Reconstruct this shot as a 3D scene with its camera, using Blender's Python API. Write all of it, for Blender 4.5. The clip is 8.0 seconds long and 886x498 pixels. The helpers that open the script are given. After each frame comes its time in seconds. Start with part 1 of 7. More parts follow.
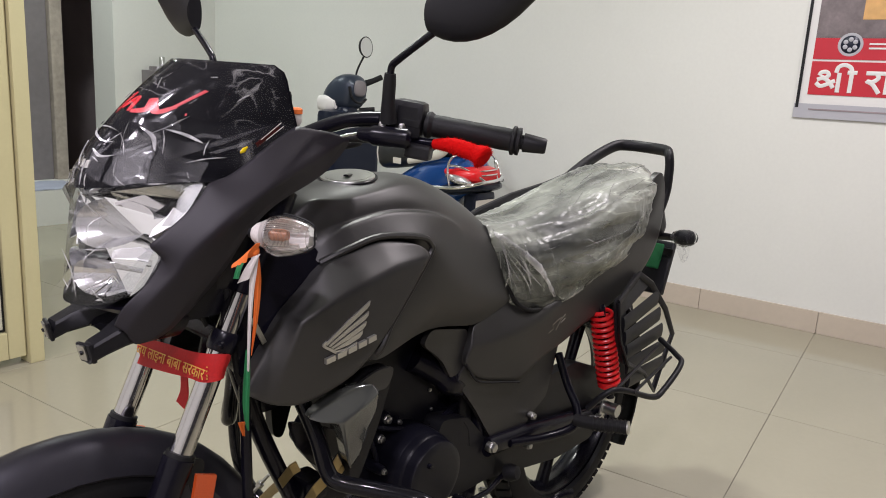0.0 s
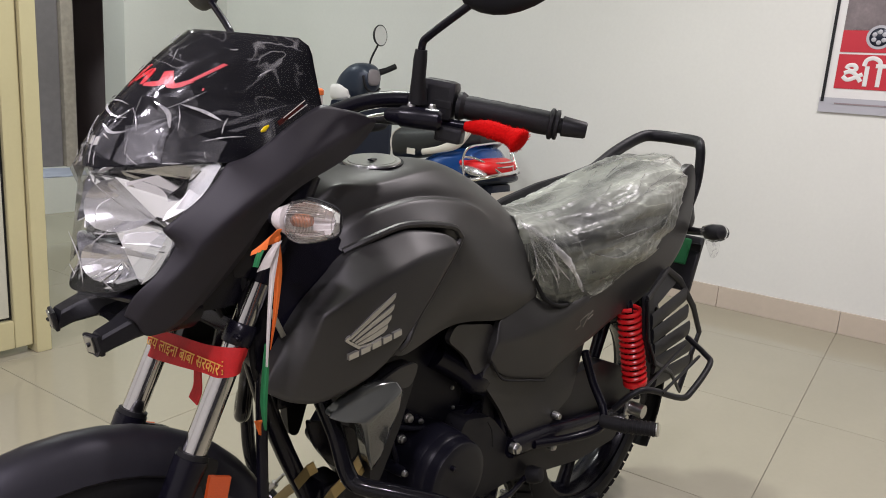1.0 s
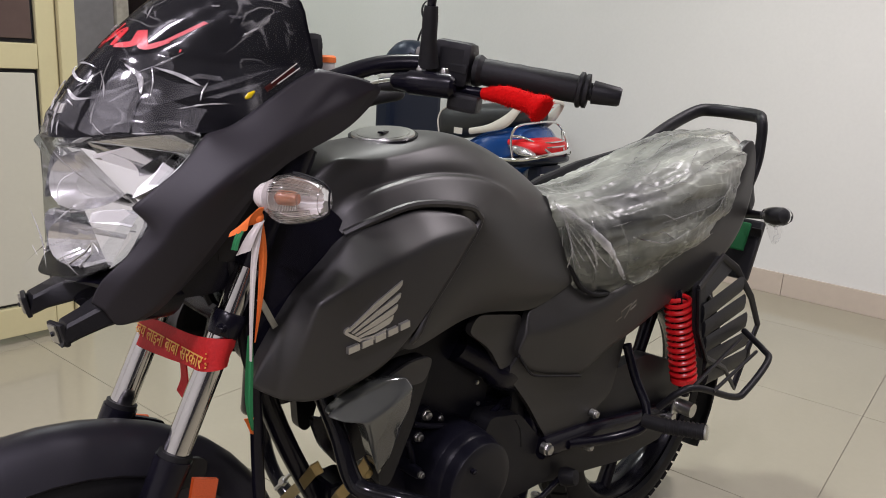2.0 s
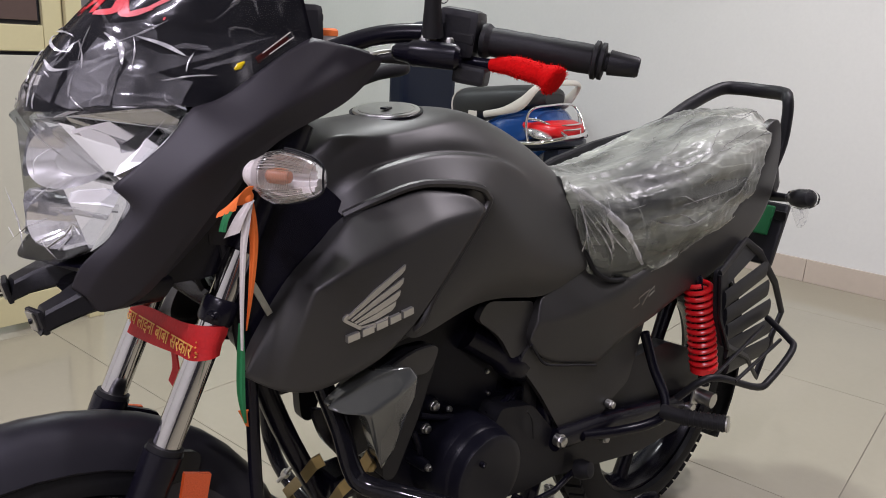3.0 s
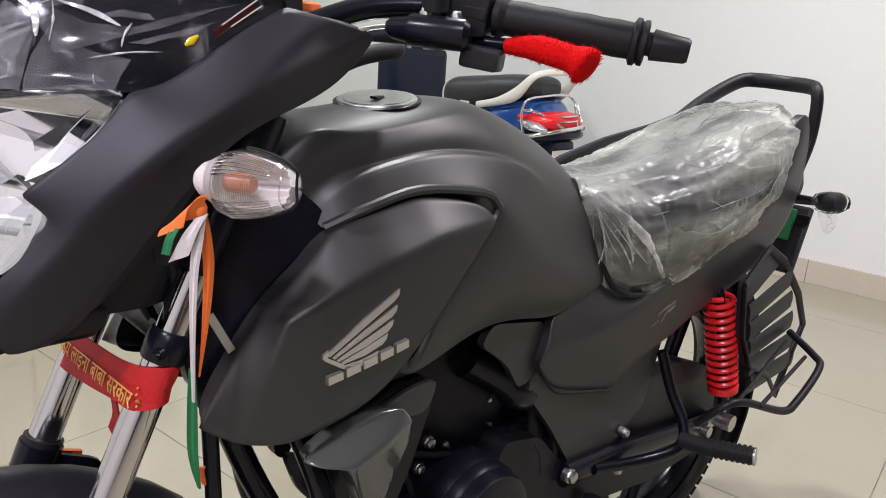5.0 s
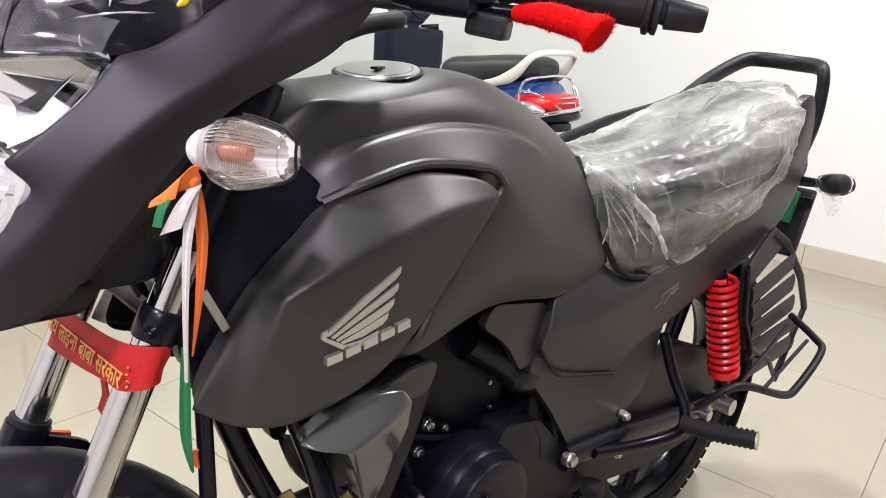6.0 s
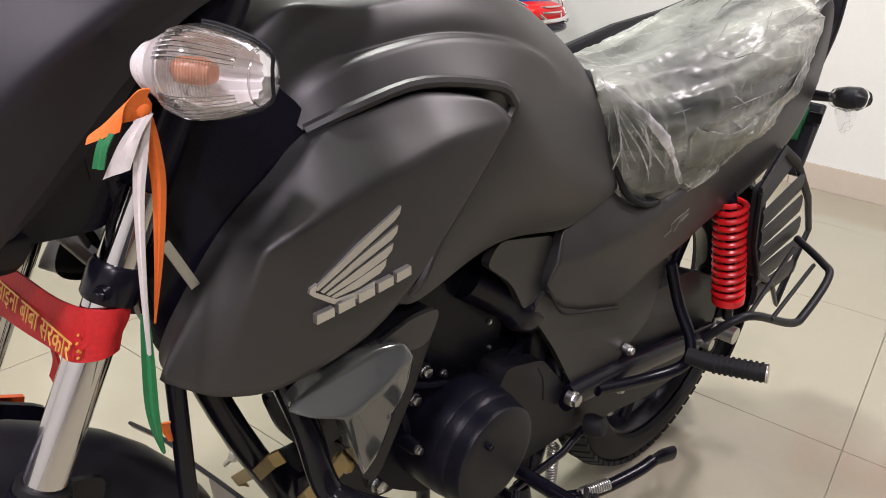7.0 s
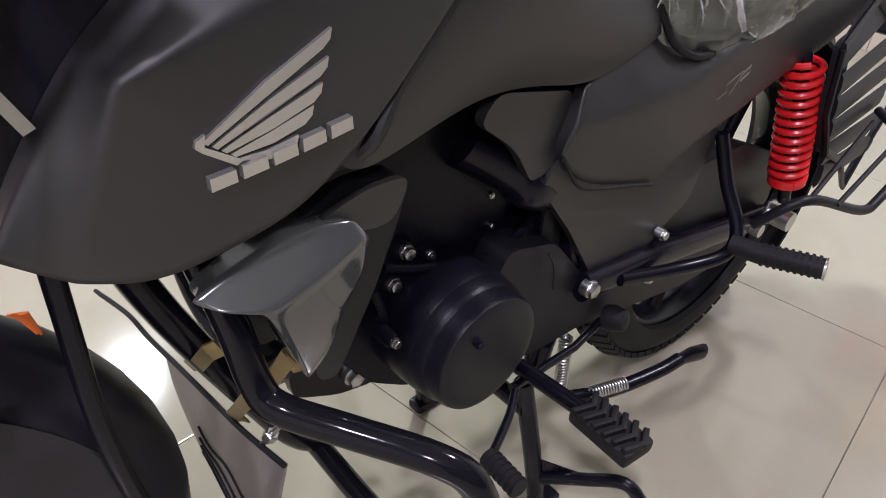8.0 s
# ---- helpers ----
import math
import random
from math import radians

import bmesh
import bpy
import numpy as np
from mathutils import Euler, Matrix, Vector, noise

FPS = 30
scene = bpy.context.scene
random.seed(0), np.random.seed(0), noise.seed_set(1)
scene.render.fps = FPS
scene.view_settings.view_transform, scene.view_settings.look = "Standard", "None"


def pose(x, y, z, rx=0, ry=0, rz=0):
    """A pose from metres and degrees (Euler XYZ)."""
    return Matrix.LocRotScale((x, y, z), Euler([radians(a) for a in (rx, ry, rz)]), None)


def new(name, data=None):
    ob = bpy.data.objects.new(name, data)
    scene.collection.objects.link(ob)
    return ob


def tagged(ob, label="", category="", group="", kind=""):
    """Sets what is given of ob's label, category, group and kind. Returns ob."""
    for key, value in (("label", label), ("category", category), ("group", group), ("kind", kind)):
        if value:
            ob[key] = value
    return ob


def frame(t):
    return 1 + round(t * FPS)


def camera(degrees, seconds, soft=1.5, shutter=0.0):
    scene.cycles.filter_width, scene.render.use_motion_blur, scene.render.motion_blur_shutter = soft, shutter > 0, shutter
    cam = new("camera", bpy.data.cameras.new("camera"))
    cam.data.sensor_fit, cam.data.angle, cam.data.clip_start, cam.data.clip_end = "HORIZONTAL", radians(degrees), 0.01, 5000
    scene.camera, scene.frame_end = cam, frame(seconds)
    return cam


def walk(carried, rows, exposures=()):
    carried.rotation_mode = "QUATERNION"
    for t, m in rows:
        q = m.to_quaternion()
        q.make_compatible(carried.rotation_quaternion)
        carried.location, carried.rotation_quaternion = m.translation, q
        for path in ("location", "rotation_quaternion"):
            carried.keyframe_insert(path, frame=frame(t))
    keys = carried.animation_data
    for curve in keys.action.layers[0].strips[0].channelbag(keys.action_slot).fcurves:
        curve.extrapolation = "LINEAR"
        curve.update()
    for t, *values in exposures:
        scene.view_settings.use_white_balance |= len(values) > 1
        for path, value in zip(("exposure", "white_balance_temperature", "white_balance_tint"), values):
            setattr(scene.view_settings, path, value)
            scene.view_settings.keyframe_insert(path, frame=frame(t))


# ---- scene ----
cam = camera(61.61, 8.0, soft=1.0)
PATH = [
    (0.0, pose(-0.1978, -0.9628, 1.1207, 77.796, -3.263, -48.567)),
    (0.5, pose(-0.1943, -0.9312, 1.1114, 77.506, -3.637, -48.439)),
    (1.0, pose(-0.1678, -0.8915, 1.0971, 77.291, -3.919, -47.875)),
    (1.5, pose(-0.0930, -0.8674, 1.0876, 76.533, -3.766, -45.357)),
    (3.0, pose(0.0050, -0.8308, 1.0577, 74.546, -2.997, -42.115)),
    (3.5, pose(0.0390, -0.7784, 1.0577, 74.050, -2.947, -42.326)),
    (4.0, pose(0.0591, -0.7365, 1.0504, 74.146, -3.267, -42.378)),
    (4.5, pose(0.0909, -0.7093, 1.0460, 73.934, -3.591, -42.765)),
    (6.0, pose(0.1136, -0.6747, 1.0288, 72.566, -4.324, -43.383)),
    (6.5, pose(0.1392, -0.6330, 1.0157, 69.759, -4.623, -44.322)),
    (7.0, pose(0.1686, -0.5817, 1.0102, 66.281, -4.214, -45.458)),
    (7.5, pose(0.2305, -0.5447, 0.9751, 60.837, -4.437, -44.738)),
    (8.0, pose(0.3211, -0.5209, 0.9350, 55.857, -4.462, -41.364)),
]
EXPOSURES = [(0.0, 0.03, 6500, 10), (1.5, -0.05, 6500, 11), (3.0, -0.05, 6250, 14), (4.5, 0.0, 6250, 14), (5.4, 0.6, 6300, 12), (6.1, 0.75, 6400, 10), (6.6, 0.45, 6500, 11), (7.0, 0.45, 6550, 12), (7.5, 0.35, 6500, 12), (8.0, 0.42, 6050, 16)]
walk(cam, PATH, EXPOSURES)

from mathutils.bvhtree import BVHTree

# ---- world and lights ----
world = bpy.data.worlds.new("world")
scene.world = world
world.use_nodes = True
world.node_tree.nodes["Background"].inputs[0].default_value = (0.9, 0.95, 1.0, 1)
world.node_tree.nodes["Background"].inputs[1].default_value = 0.02
ROOM_TURN = radians(6.0)
CEILING = 3.0
LAMP_SPOTS = [(1.85, 3.49), (1.6, 0.6), (2.2, -1.1), (-1.4, 0.6), (-1.4, -2.4), (-1.0, -0.9)]
LAMP_WATTS = 39.5


def room(x, y, z=0.0):
    """A place in the room's own axes, which are turned against the motorcycle's."""
    c, s = math.cos(ROOM_TURN), math.sin(ROOM_TURN)
    return Vector((x * c - y * s, x * s + y * c, z))


LAMP_TINTS = [(0.93, 1.0, 0.98), (0.97, 1.0, 0.97), (1.05, 0.965, 1.02), (1.02, 0.935, 1.10), (1.02, 0.935, 1.10), (1.02, 0.935, 1.10)]
for (lx, ly), tint in zip(LAMP_SPOTS, LAMP_TINTS):
    light = bpy.data.lights.new("ceiling_lamp_light", "AREA")
    light.shape, light.size, light.energy, light.color = "DISK", 0.22, LAMP_WATTS, tint
    lamp = new("ceiling_lamp_light", light)
    lamp.location = room(lx, ly, CEILING - 0.06)


# ---- materials ----
def material(name, base, rough=0.5, metal=0.0, grain=0.0, scale=40.0, bump=0.0, spread=0.0, coat=0.0, stain=0.0, stain_scale=3.0, spec=0.5):
    """A painted, moulded or metal surface, with fine grain and larger stains."""
    m = bpy.data.materials.new(name)
    m.use_nodes = True
    nt = m.node_tree
    b = nt.nodes["Principled BSDF"]
    b.inputs["Base Color"].default_value = (*base, 1)
    b.inputs["Roughness"].default_value = rough
    b.inputs["Metallic"].default_value = metal
    b.inputs["Coat Weight"].default_value = coat
    b.inputs["Specular IOR Level"].default_value = spec
    co = nt.nodes.new("ShaderNodeTexCoord")
    fine = nt.nodes.new("ShaderNodeTexNoise")
    fine.inputs["Scale"].default_value, fine.inputs["Detail"].default_value = scale, 4
    nt.links.new(co.outputs["Object"], fine.inputs["Vector"])
    big = nt.nodes.new("ShaderNodeTexNoise")
    big.inputs["Scale"].default_value, big.inputs["Detail"].default_value = stain_scale, 5
    nt.links.new(co.outputs["Object"], big.inputs["Vector"])
    if grain or stain:
        a = nt.nodes.new("ShaderNodeMath")
        a.operation = "MULTIPLY_ADD"
        a.inputs[1].default_value, a.inputs[2].default_value = 2 * grain, 1 - grain
        nt.links.new(fine.outputs["Fac"], a.inputs[0])
        c = nt.nodes.new("ShaderNodeMath")
        c.operation = "MULTIPLY_ADD"
        c.inputs[1].default_value, c.inputs[2].default_value = 2 * stain, 1 - stain
        nt.links.new(big.outputs["Fac"], c.inputs[0])
        d = nt.nodes.new("ShaderNodeMath")
        d.operation = "MULTIPLY"
        nt.links.new(a.outputs[0], d.inputs[0])
        nt.links.new(c.outputs[0], d.inputs[1])
        v = nt.nodes.new("ShaderNodeVectorMath")
        v.operation = "SCALE"
        v.inputs[0].default_value = base
        nt.links.new(d.outputs[0], v.inputs["Scale"])
        nt.links.new(v.outputs[0], b.inputs["Base Color"])
    if spread:
        r = nt.nodes.new("ShaderNodeMath")
        r.operation = "MULTIPLY_ADD"
        r.inputs[1].default_value, r.inputs[2].default_value = 2 * spread, rough - spread
        nt.links.new(big.outputs["Fac"], r.inputs[0])
        nt.links.new(r.outputs[0], b.inputs["Roughness"])
    if bump:
        n = nt.nodes.new("ShaderNodeBump")
        n.inputs["Strength"].default_value, n.inputs["Distance"].default_value = bump, 0.002
        nt.links.new(fine.outputs["Fac"], n.inputs["Height"])
        nt.links.new(n.outputs[0], b.inputs["Normal"])
    return m


def clear_plastic(name, tint, cover, streak, rough, scale, stretch=(1, 1, 1), gloss=0.5, ior=1.45):
    """Thin crumpled film: milky and see-through, with broken whitish creases painted as highlights, and glossy facets.
    """
    m = bpy.data.materials.new(name)
    m.use_nodes = True
    nt = m.node_tree
    link = nt.links.new
    b = nt.nodes["Principled BSDF"]
    b.inputs["Base Color"].default_value, b.inputs["Roughness"].default_value = (*tint, 1), rough
    b.inputs["Specular IOR Level"].default_value = 0.8

    def math_node(op, x, y=None, clamp=False):
        n = nt.nodes.new("ShaderNodeMath")
        n.operation, n.use_clamp = op, clamp
        for k, v in enumerate((x, y)):
            if v is None:
                continue
            if isinstance(v, (int, float)):
                n.inputs[k].default_value = v
            else:
                link(v, n.inputs[k])
        return n.outputs[0]

    co = nt.nodes.new("ShaderNodeTexCoord")
    mp = nt.nodes.new("ShaderNodeMapping")
    mp.inputs["Scale"].default_value = stretch
    link(co.outputs["Object"], mp.inputs["Vector"])
    warp = nt.nodes.new("ShaderNodeTexNoise")
    warp.inputs["Scale"].default_value, warp.inputs["Detail"].default_value = scale * 0.6, 2
    link(mp.outputs[0], warp.inputs["Vector"])
    add = nt.nodes.new("ShaderNodeVectorMath")
    add.operation = "MULTIPLY_ADD"
    add.inputs[1].default_value = (0.05, 0.05, 0.05)
    link(warp.outputs["Color"], add.inputs[0])
    link(mp.outputs[0], add.inputs[2])
    crease = nt.nodes.new("ShaderNodeTexNoise")
    crease.inputs["Scale"].default_value, crease.inputs["Detail"].default_value, crease.inputs["Distortion"].default_value = scale, 2, 0.6
    link(add.outputs[0], crease.inputs["Vector"])
    facet = nt.nodes.new("ShaderNodeTexVoronoi")
    facet.inputs["Scale"].default_value = scale * 1.7
    link(add.outputs[0], facet.inputs["Vector"])
    cloud = nt.nodes.new("ShaderNodeTexNoise")
    cloud.inputs["Scale"].default_value, cloud.inputs["Detail"].default_value = scale * 0.5, 5
    link(mp.outputs[0], cloud.inputs["Vector"])
    # streak highlights painted in: pale lines along the creases, broken up by the cloud
    off = math_node("ABSOLUTE", math_node("SUBTRACT", crease.outputs["Fac"], 0.5))
    line = math_node("SUBTRACT", 1.0, math_node("MULTIPLY", off, 45.0), True)
    patch = math_node("MULTIPLY", math_node("SUBTRACT", cloud.outputs["Fac"], 0.5), 8.0, True)
    milky = math_node("MULTIPLY", math_node("SUBTRACT", cloud.outputs["Fac"], 0.30), 4.6 * cover, True)
    amount = math_node("ADD", milky, math_node("MULTIPLY", math_node("MULTIPLY", line, patch), streak), True)
    bumpy = nt.nodes.new("ShaderNodeBump")
    bumpy.inputs["Strength"].default_value, bumpy.inputs["Distance"].default_value = gloss, 0.02 / scale * 4
    link(math_node("ADD", facet.outputs["Distance"], warp.outputs["Fac"]), bumpy.inputs["Height"])
    link(bumpy.outputs[0], b.inputs["Normal"])
    gl = nt.nodes.new("ShaderNodeBsdfGlossy")
    gl.inputs["Roughness"].default_value = rough
    link(bumpy.outputs[0], gl.inputs["Normal"])
    fr = nt.nodes.new("ShaderNodeFresnel")
    fr.inputs[0].default_value = ior
    link(bumpy.outputs[0], fr.inputs["Normal"])
    tr = nt.nodes.new("ShaderNodeBsdfTransparent")
    mix = nt.nodes.new("ShaderNodeMixShader")
    link(amount, mix.inputs[0])
    link(tr.outputs[0], mix.inputs[1])
    link(b.outputs[0], mix.inputs[2])
    top = nt.nodes.new("ShaderNodeMixShader")
    link(fr.outputs[0], top.inputs[0])
    link(mix.outputs[0], top.inputs[1])
    link(gl.outputs[0], top.inputs[2])
    link(top.outputs[0], nt.nodes["Material Output"].inputs["Surface"])
    return m


def glass(name, tint, mixing, rough=0.03, ior=1.5):
    """A thin clear pane: see-through with a gloss."""
    m = bpy.data.materials.new(name)
    m.use_nodes = True
    nt = m.node_tree
    b = nt.nodes["Principled BSDF"]
    b.inputs["Base Color"].default_value, b.inputs["Roughness"].default_value = (*tint, 1), rough
    tr = nt.nodes.new("ShaderNodeBsdfTransparent")
    tr.inputs[0].default_value = (*tint, 1)
    gl = nt.nodes.new("ShaderNodeBsdfGlossy")
    gl.inputs["Roughness"].default_value = rough
    fr = nt.nodes.new("ShaderNodeFresnel")
    fr.inputs[0].default_value = ior
    sc = nt.nodes.new("ShaderNodeMath")
    sc.operation = "ADD"
    sc.inputs[1].default_value = mixing
    nt.links.new(fr.outputs[0], sc.inputs[0])
    mix = nt.nodes.new("ShaderNodeMixShader")
    nt.links.new(sc.outputs[0], mix.inputs[0])
    nt.links.new(tr.outputs[0], mix.inputs[1])
    nt.links.new(gl.outputs[0], mix.inputs[2])
    nt.links.new(mix.outputs[0], nt.nodes["Material Output"].inputs["Surface"])
    return m


MATTE = material("matte_grey_paint", (0.064, 0.063, 0.062), 0.43, 0.72, 0.06, 1400, 0.03, 0.03, spec=0.4)
COWLP = material("matte_black_paint", (0.019, 0.017, 0.021), 0.48, 0.12, 0.06, 1400, 0.04, 0.03, spec=0.32)
BLACKP = material("black_plastic", (0.009, 0.009, 0.011), 0.46, 0.0, 0.1, 500, 0.10, 0.05, spec=0.28)
SATIN = material("satin_black_paint", (0.0045, 0.0042, 0.008), 0.26, 0.0, 0.1, 60, 0.0, 0.05, spec=0.25)
GLOSSB = material("gloss_black_paint", (0.006, 0.006, 0.008), 0.10, 0.0, 0.0, 60, 0.0, 0.02, coat=0.04, spec=0.24)
ENGINE = material("black_cast_metal", (0.005, 0.005, 0.009), 0.36, 0.0, 0.15, 300, 0.15, 0.06, spec=0.14)
PLATEG = material("grey_moulded_plastic", (0.16, 0.145, 0.12), 0.45, 0.1, 0.1, 200, 0.1)
GLOSSG = material("gloss_grey_paint", (0.075, 0.08, 0.075), 0.12, 0.3, 0.03, 60, 0.0, 0.02, coat=0.6)
FORKC = material("hard_chrome", (0.56, 0.55, 0.54), 0.09, 1.0, 0.03, 200, 0.0, 0.04)
FENDERP = material("matte_fender_paint", (0.040, 0.039, 0.047), 0.40, 0.6, 0.06, 1400, 0.03, 0.03, spec=0.4)
CHROME = material("chrome", (0.80, 0.80, 0.80), 0.10, 1.0, 0.03, 200, 0.0, 0.03)
STEEL = material("zinc_steel", (0.5, 0.5, 0.48), 0.3, 1.0, 0.1, 200, 0.05, 0.05)
BRASSY = material("yellow_zinc", (0.32, 0.24, 0.1), 0.4, 0.7, 0.15, 60, 0.05, 0.08)
SILVER = material("silver_emblem", (0.55, 0.54, 0.51), 0.3, 0.85, 0.04, 200)
RUBBER = material("rubber", (0.009, 0.009, 0.010), 0.6, 0.0, 0.15, 200, 0.2, 0.08, spec=0.25)
RED = material("red_spring_paint", (0.62, 0.012, 0.015), 0.28, 0.0, 0.05, 100)
FUZZ = material("red_fuzzy_cloth", (0.50, 0.004, 0.004), 0.9, 0.0, 0.3, 300, 0.5, spec=0.08)
CLOTH_RED = material("red_ribbon_cloth", (0.47, 0.008, 0.009), 0.7, 0.0, 0.2, 300, 0.3, stain=0.2, stain_scale=20)
ORANGE = material("orange_ribbon", (0.75, 0.16, 0.02), 0.7, 0.0, 0.1, 300, 0.2)
WHITE_R = material("white_ribbon", (0.62, 0.58, 0.55), 0.7, 0.0, 0.1, 300, 0.2)
GREEN_R = material("green_ribbon", (0.01, 0.16, 0.05), 0.7, 0.0, 0.1, 300, 0.2)
GOLD = material("gold_print", (0.72, 0.38, 0.07), 0.5, 0.2)
RED_INK = material("red_sticker", (0.62, 0.01, 0.02), 0.35)
YELLOW_LENS = material("yellow_lens", (0.75, 0.55, 0.01), 0.2)
DARKRED = material("dark_red_plastic", (0.045, 0.008, 0.007), 0.25)
WHITE_INK = material("white_print", (0.72, 0.7, 0.68), 0.5)
AMBER = material("amber_bulb", (0.5, 0.19, 0.09), 0.3)
REFLECT = material("orange_reflector", (0.6, 0.09, 0.02), 0.15, 0.0, 0.25, 500, 0.3)
SEATM = material("black_seat_vinyl", (0.02, 0.021, 0.022), 0.5, 0.0, 0.15, 400, 0.2)
FILM = clear_plastic("crumpled_clear_film", (0.64, 0.68, 0.58), 0.33, 0.45, 0.34, 22, (0.16, 1.3, 1.3), 0.55)
WRAP = clear_plastic("clear_wrap_film", (0.8, 0.8, 0.78), 0.012, 0.3, 0.16, 17, (1, 1, 1), 0.10, 1.10)
FOLD = clear_plastic("folded_film", (0.8, 0.8, 0.8), 0.42, 0.5, 0.12, 40, (1, 1, 1), 0.5)
FLAP = clear_plastic("doubled_film", (0.60, 0.60, 0.61), 0.085, 0.3, 0.42, 22, (1, 1, 1), 0.3, 1.25)
HEM = clear_plastic("gathered_film", (0.66, 0.70, 0.58), 0.11, 0.5, 0.26, 30, (1.0, 1.0, 1.0), 0.5, 1.3)
LENS = glass("clear_lens", (0.97, 0.98, 0.98), 0.01, 0.03, 1.16)
LENS_GLASS = glass("clear_rib", (0.97, 0.96, 0.95), 0.16, 0.12, 1.3)
LENS_RIB = clear_plastic("ribbed_clear_lens", (0.92, 0.90, 0.88), 0.02, 0.05, 0.05, 90, (1, 1, 1), 0.10)
ALUM = material("bright_lamp_reflector", (0.68, 0.68, 0.69), 0.17, 0.80, 0.02, 200, spec=0.9)
SILVERP = material("silver_lamp_plastic", (0.84, 0.82, 0.80), 0.28, 0.30, 0.02, 200, spec=0.9)
DRLW = material("white_lamp_plastic", (0.92, 0.92, 0.91), 0.25)
WALLP = material("white_wall_paint", (0.70, 0.705, 0.67), 0.6, 0.0, 0.03, 60, 0.08, 0.05, stain=0.05, stain_scale=1.2)
SKIRT = material("cream_skirting_tile", (0.52, 0.45, 0.37), 0.22, 0.0, 0.05, 30, 0.0, 0.04, stain=0.08)
TILE = material("cream_floor_tile", (0.314, 0.293, 0.218), 0.10, 0.0, 0.03, 50, 0.0, 0.03, stain=0.06, stain_scale=2.0)
GROUT = material("grey_grout", (0.30, 0.275, 0.213), 0.7)
YELLOW = material("yellow_door_paint", (0.53, 0.485, 0.28), 0.42, 0.0, 0.03, 80, 0.03, 0.05, stain=0.05)
PANELW = material("cream_door_panel", (0.50, 0.49, 0.40), 0.4, 0.0, 0.03, 80)
BROWN = material("dark_brown_film", (0.10, 0.07, 0.06), 0.2, 0.0, 0.1, 30)
UNSEEN_DARK = material("unseen_dark_wall", (0.03, 0.03, 0.035), 0.1)
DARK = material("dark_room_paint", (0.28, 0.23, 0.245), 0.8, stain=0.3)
GREYW = material("grey_plank", (0.20, 0.182, 0.19), 0.7, 0.0, 0.15, 20, 0.1, stain=0.2)
OLDWOOD = material("worn_wood", (0.40, 0.35, 0.30), 0.7, 0.0, 0.3, 30, 0.3, stain=0.3, stain_scale=6)
BLUE = material("blue_scooter_paint", (0.010, 0.055, 0.21), 0.15, 0.2, 0.03, 60, coat=0.5)
NAVY = material("dark_blue_paint", (0.009, 0.013, 0.027), 0.3, 0.1, spec=0.3)
SCOOTG = material("blue_grey_cowl_paint", (0.030, 0.040, 0.062), 0.35, 0.2)
SCREEN = material("smoked_screen_plastic", (0.006, 0.006, 0.008), 0.06, 0.0, 0.0, 60, 0.0, 0.02, spec=0.10)
CREAMP = material("cream_plastic", (0.6, 0.57, 0.5), 0.35)
PAPER = material("paper_cloth", (0.42, 0.45, 0.56), 0.8, stain=0.2, stain_scale=9)
POSTER = material("poster_paper", (0.72, 0.71, 0.70), 0.35)
POSTRED = material("poster_red", (0.50, 0.014, 0.03), 0.4, stain=0.1, stain_scale=12)
POSTGREY = material("poster_grey_photo", (0.17, 0.14, 0.145), 0.4, 0.0, 0.3, 60, stain=0.8, stain_scale=10)
POSTFOOT = material("poster_grey_foot", (0.42, 0.42, 0.46), 0.35)
POSTTAN = material("poster_tan", (0.62, 0.36, 0.13), 0.35, stain=0.3, stain_scale=20)
LAMPGLOW = bpy.data.materials.new("lamp_glow")
LAMPGLOW.use_nodes = True
LAMPGLOW.node_tree.nodes["Principled BSDF"].inputs["Emission Color"].default_value = (1, 0.95, 0.86, 1)
LAMPGLOW.node_tree.nodes["Principled BSDF"].inputs["Emission Strength"].default_value = 30


# ---- mesh tools ----
def finish(bm, sharp=38):
    if len(bm.faces) <= 60 and sharp == 38:
        sharp = 50 if any(len(f.verts) >= 8 for f in bm.faces) and any(len(f.verts) == 4 for f in bm.faces) else 14
    bmesh.ops.recalc_face_normals(bm, faces=bm.faces)
    for f in bm.faces:
        f.smooth = True
    for e in bm.edges:
        if len(e.link_faces) == 2 and e.calc_face_angle(0) > radians(sharp):
            e.smooth = False


def part(name, bm, mat, parent=None, label="", sharp=38):
    finish(bm, sharp)
    me = bpy.data.meshes.new(name)
    bm.to_mesh(me)
    bm.free()
    me.materials.append(mat)
    ob = new(name, me)
    if parent:
        ob.parent = parent
    if label:
        ob["label"] = label
    return ob


def thing(name, label, category, group="", kind="", at=(0, 0, 0)):
    ob = new(name)
    ob.location = at
    return tagged(ob, label, category, group, kind)


def box(cx, cy, cz, sx, sy, sz, bevel=0.004, turn=None, bm=None):
    bm2 = bmesh.new()
    bmesh.ops.create_cube(bm2, size=1)
    bmesh.ops.scale(bm2, vec=(sx, sy, sz), verts=bm2.verts)
    if bevel:
        bmesh.ops.bevel(bm2, geom=bm2.edges[:], offset=min(bevel, 0.45 * min(sx, sy, sz)), segments=2, affect="EDGES", profile=0.6)
    m = Matrix.Translation((cx, cy, cz)) @ (turn.to_4x4() if turn else Matrix())
    bmesh.ops.transform(bm2, matrix=m, verts=bm2.verts)
    return bm2 if bm is None else join(bm, bm2)


def join(bm, other):
    me = bpy.data.meshes.new("tmp")
    other.to_mesh(me)
    other.free()
    bm.from_mesh(me)
    bpy.data.meshes.remove(me)
    return bm


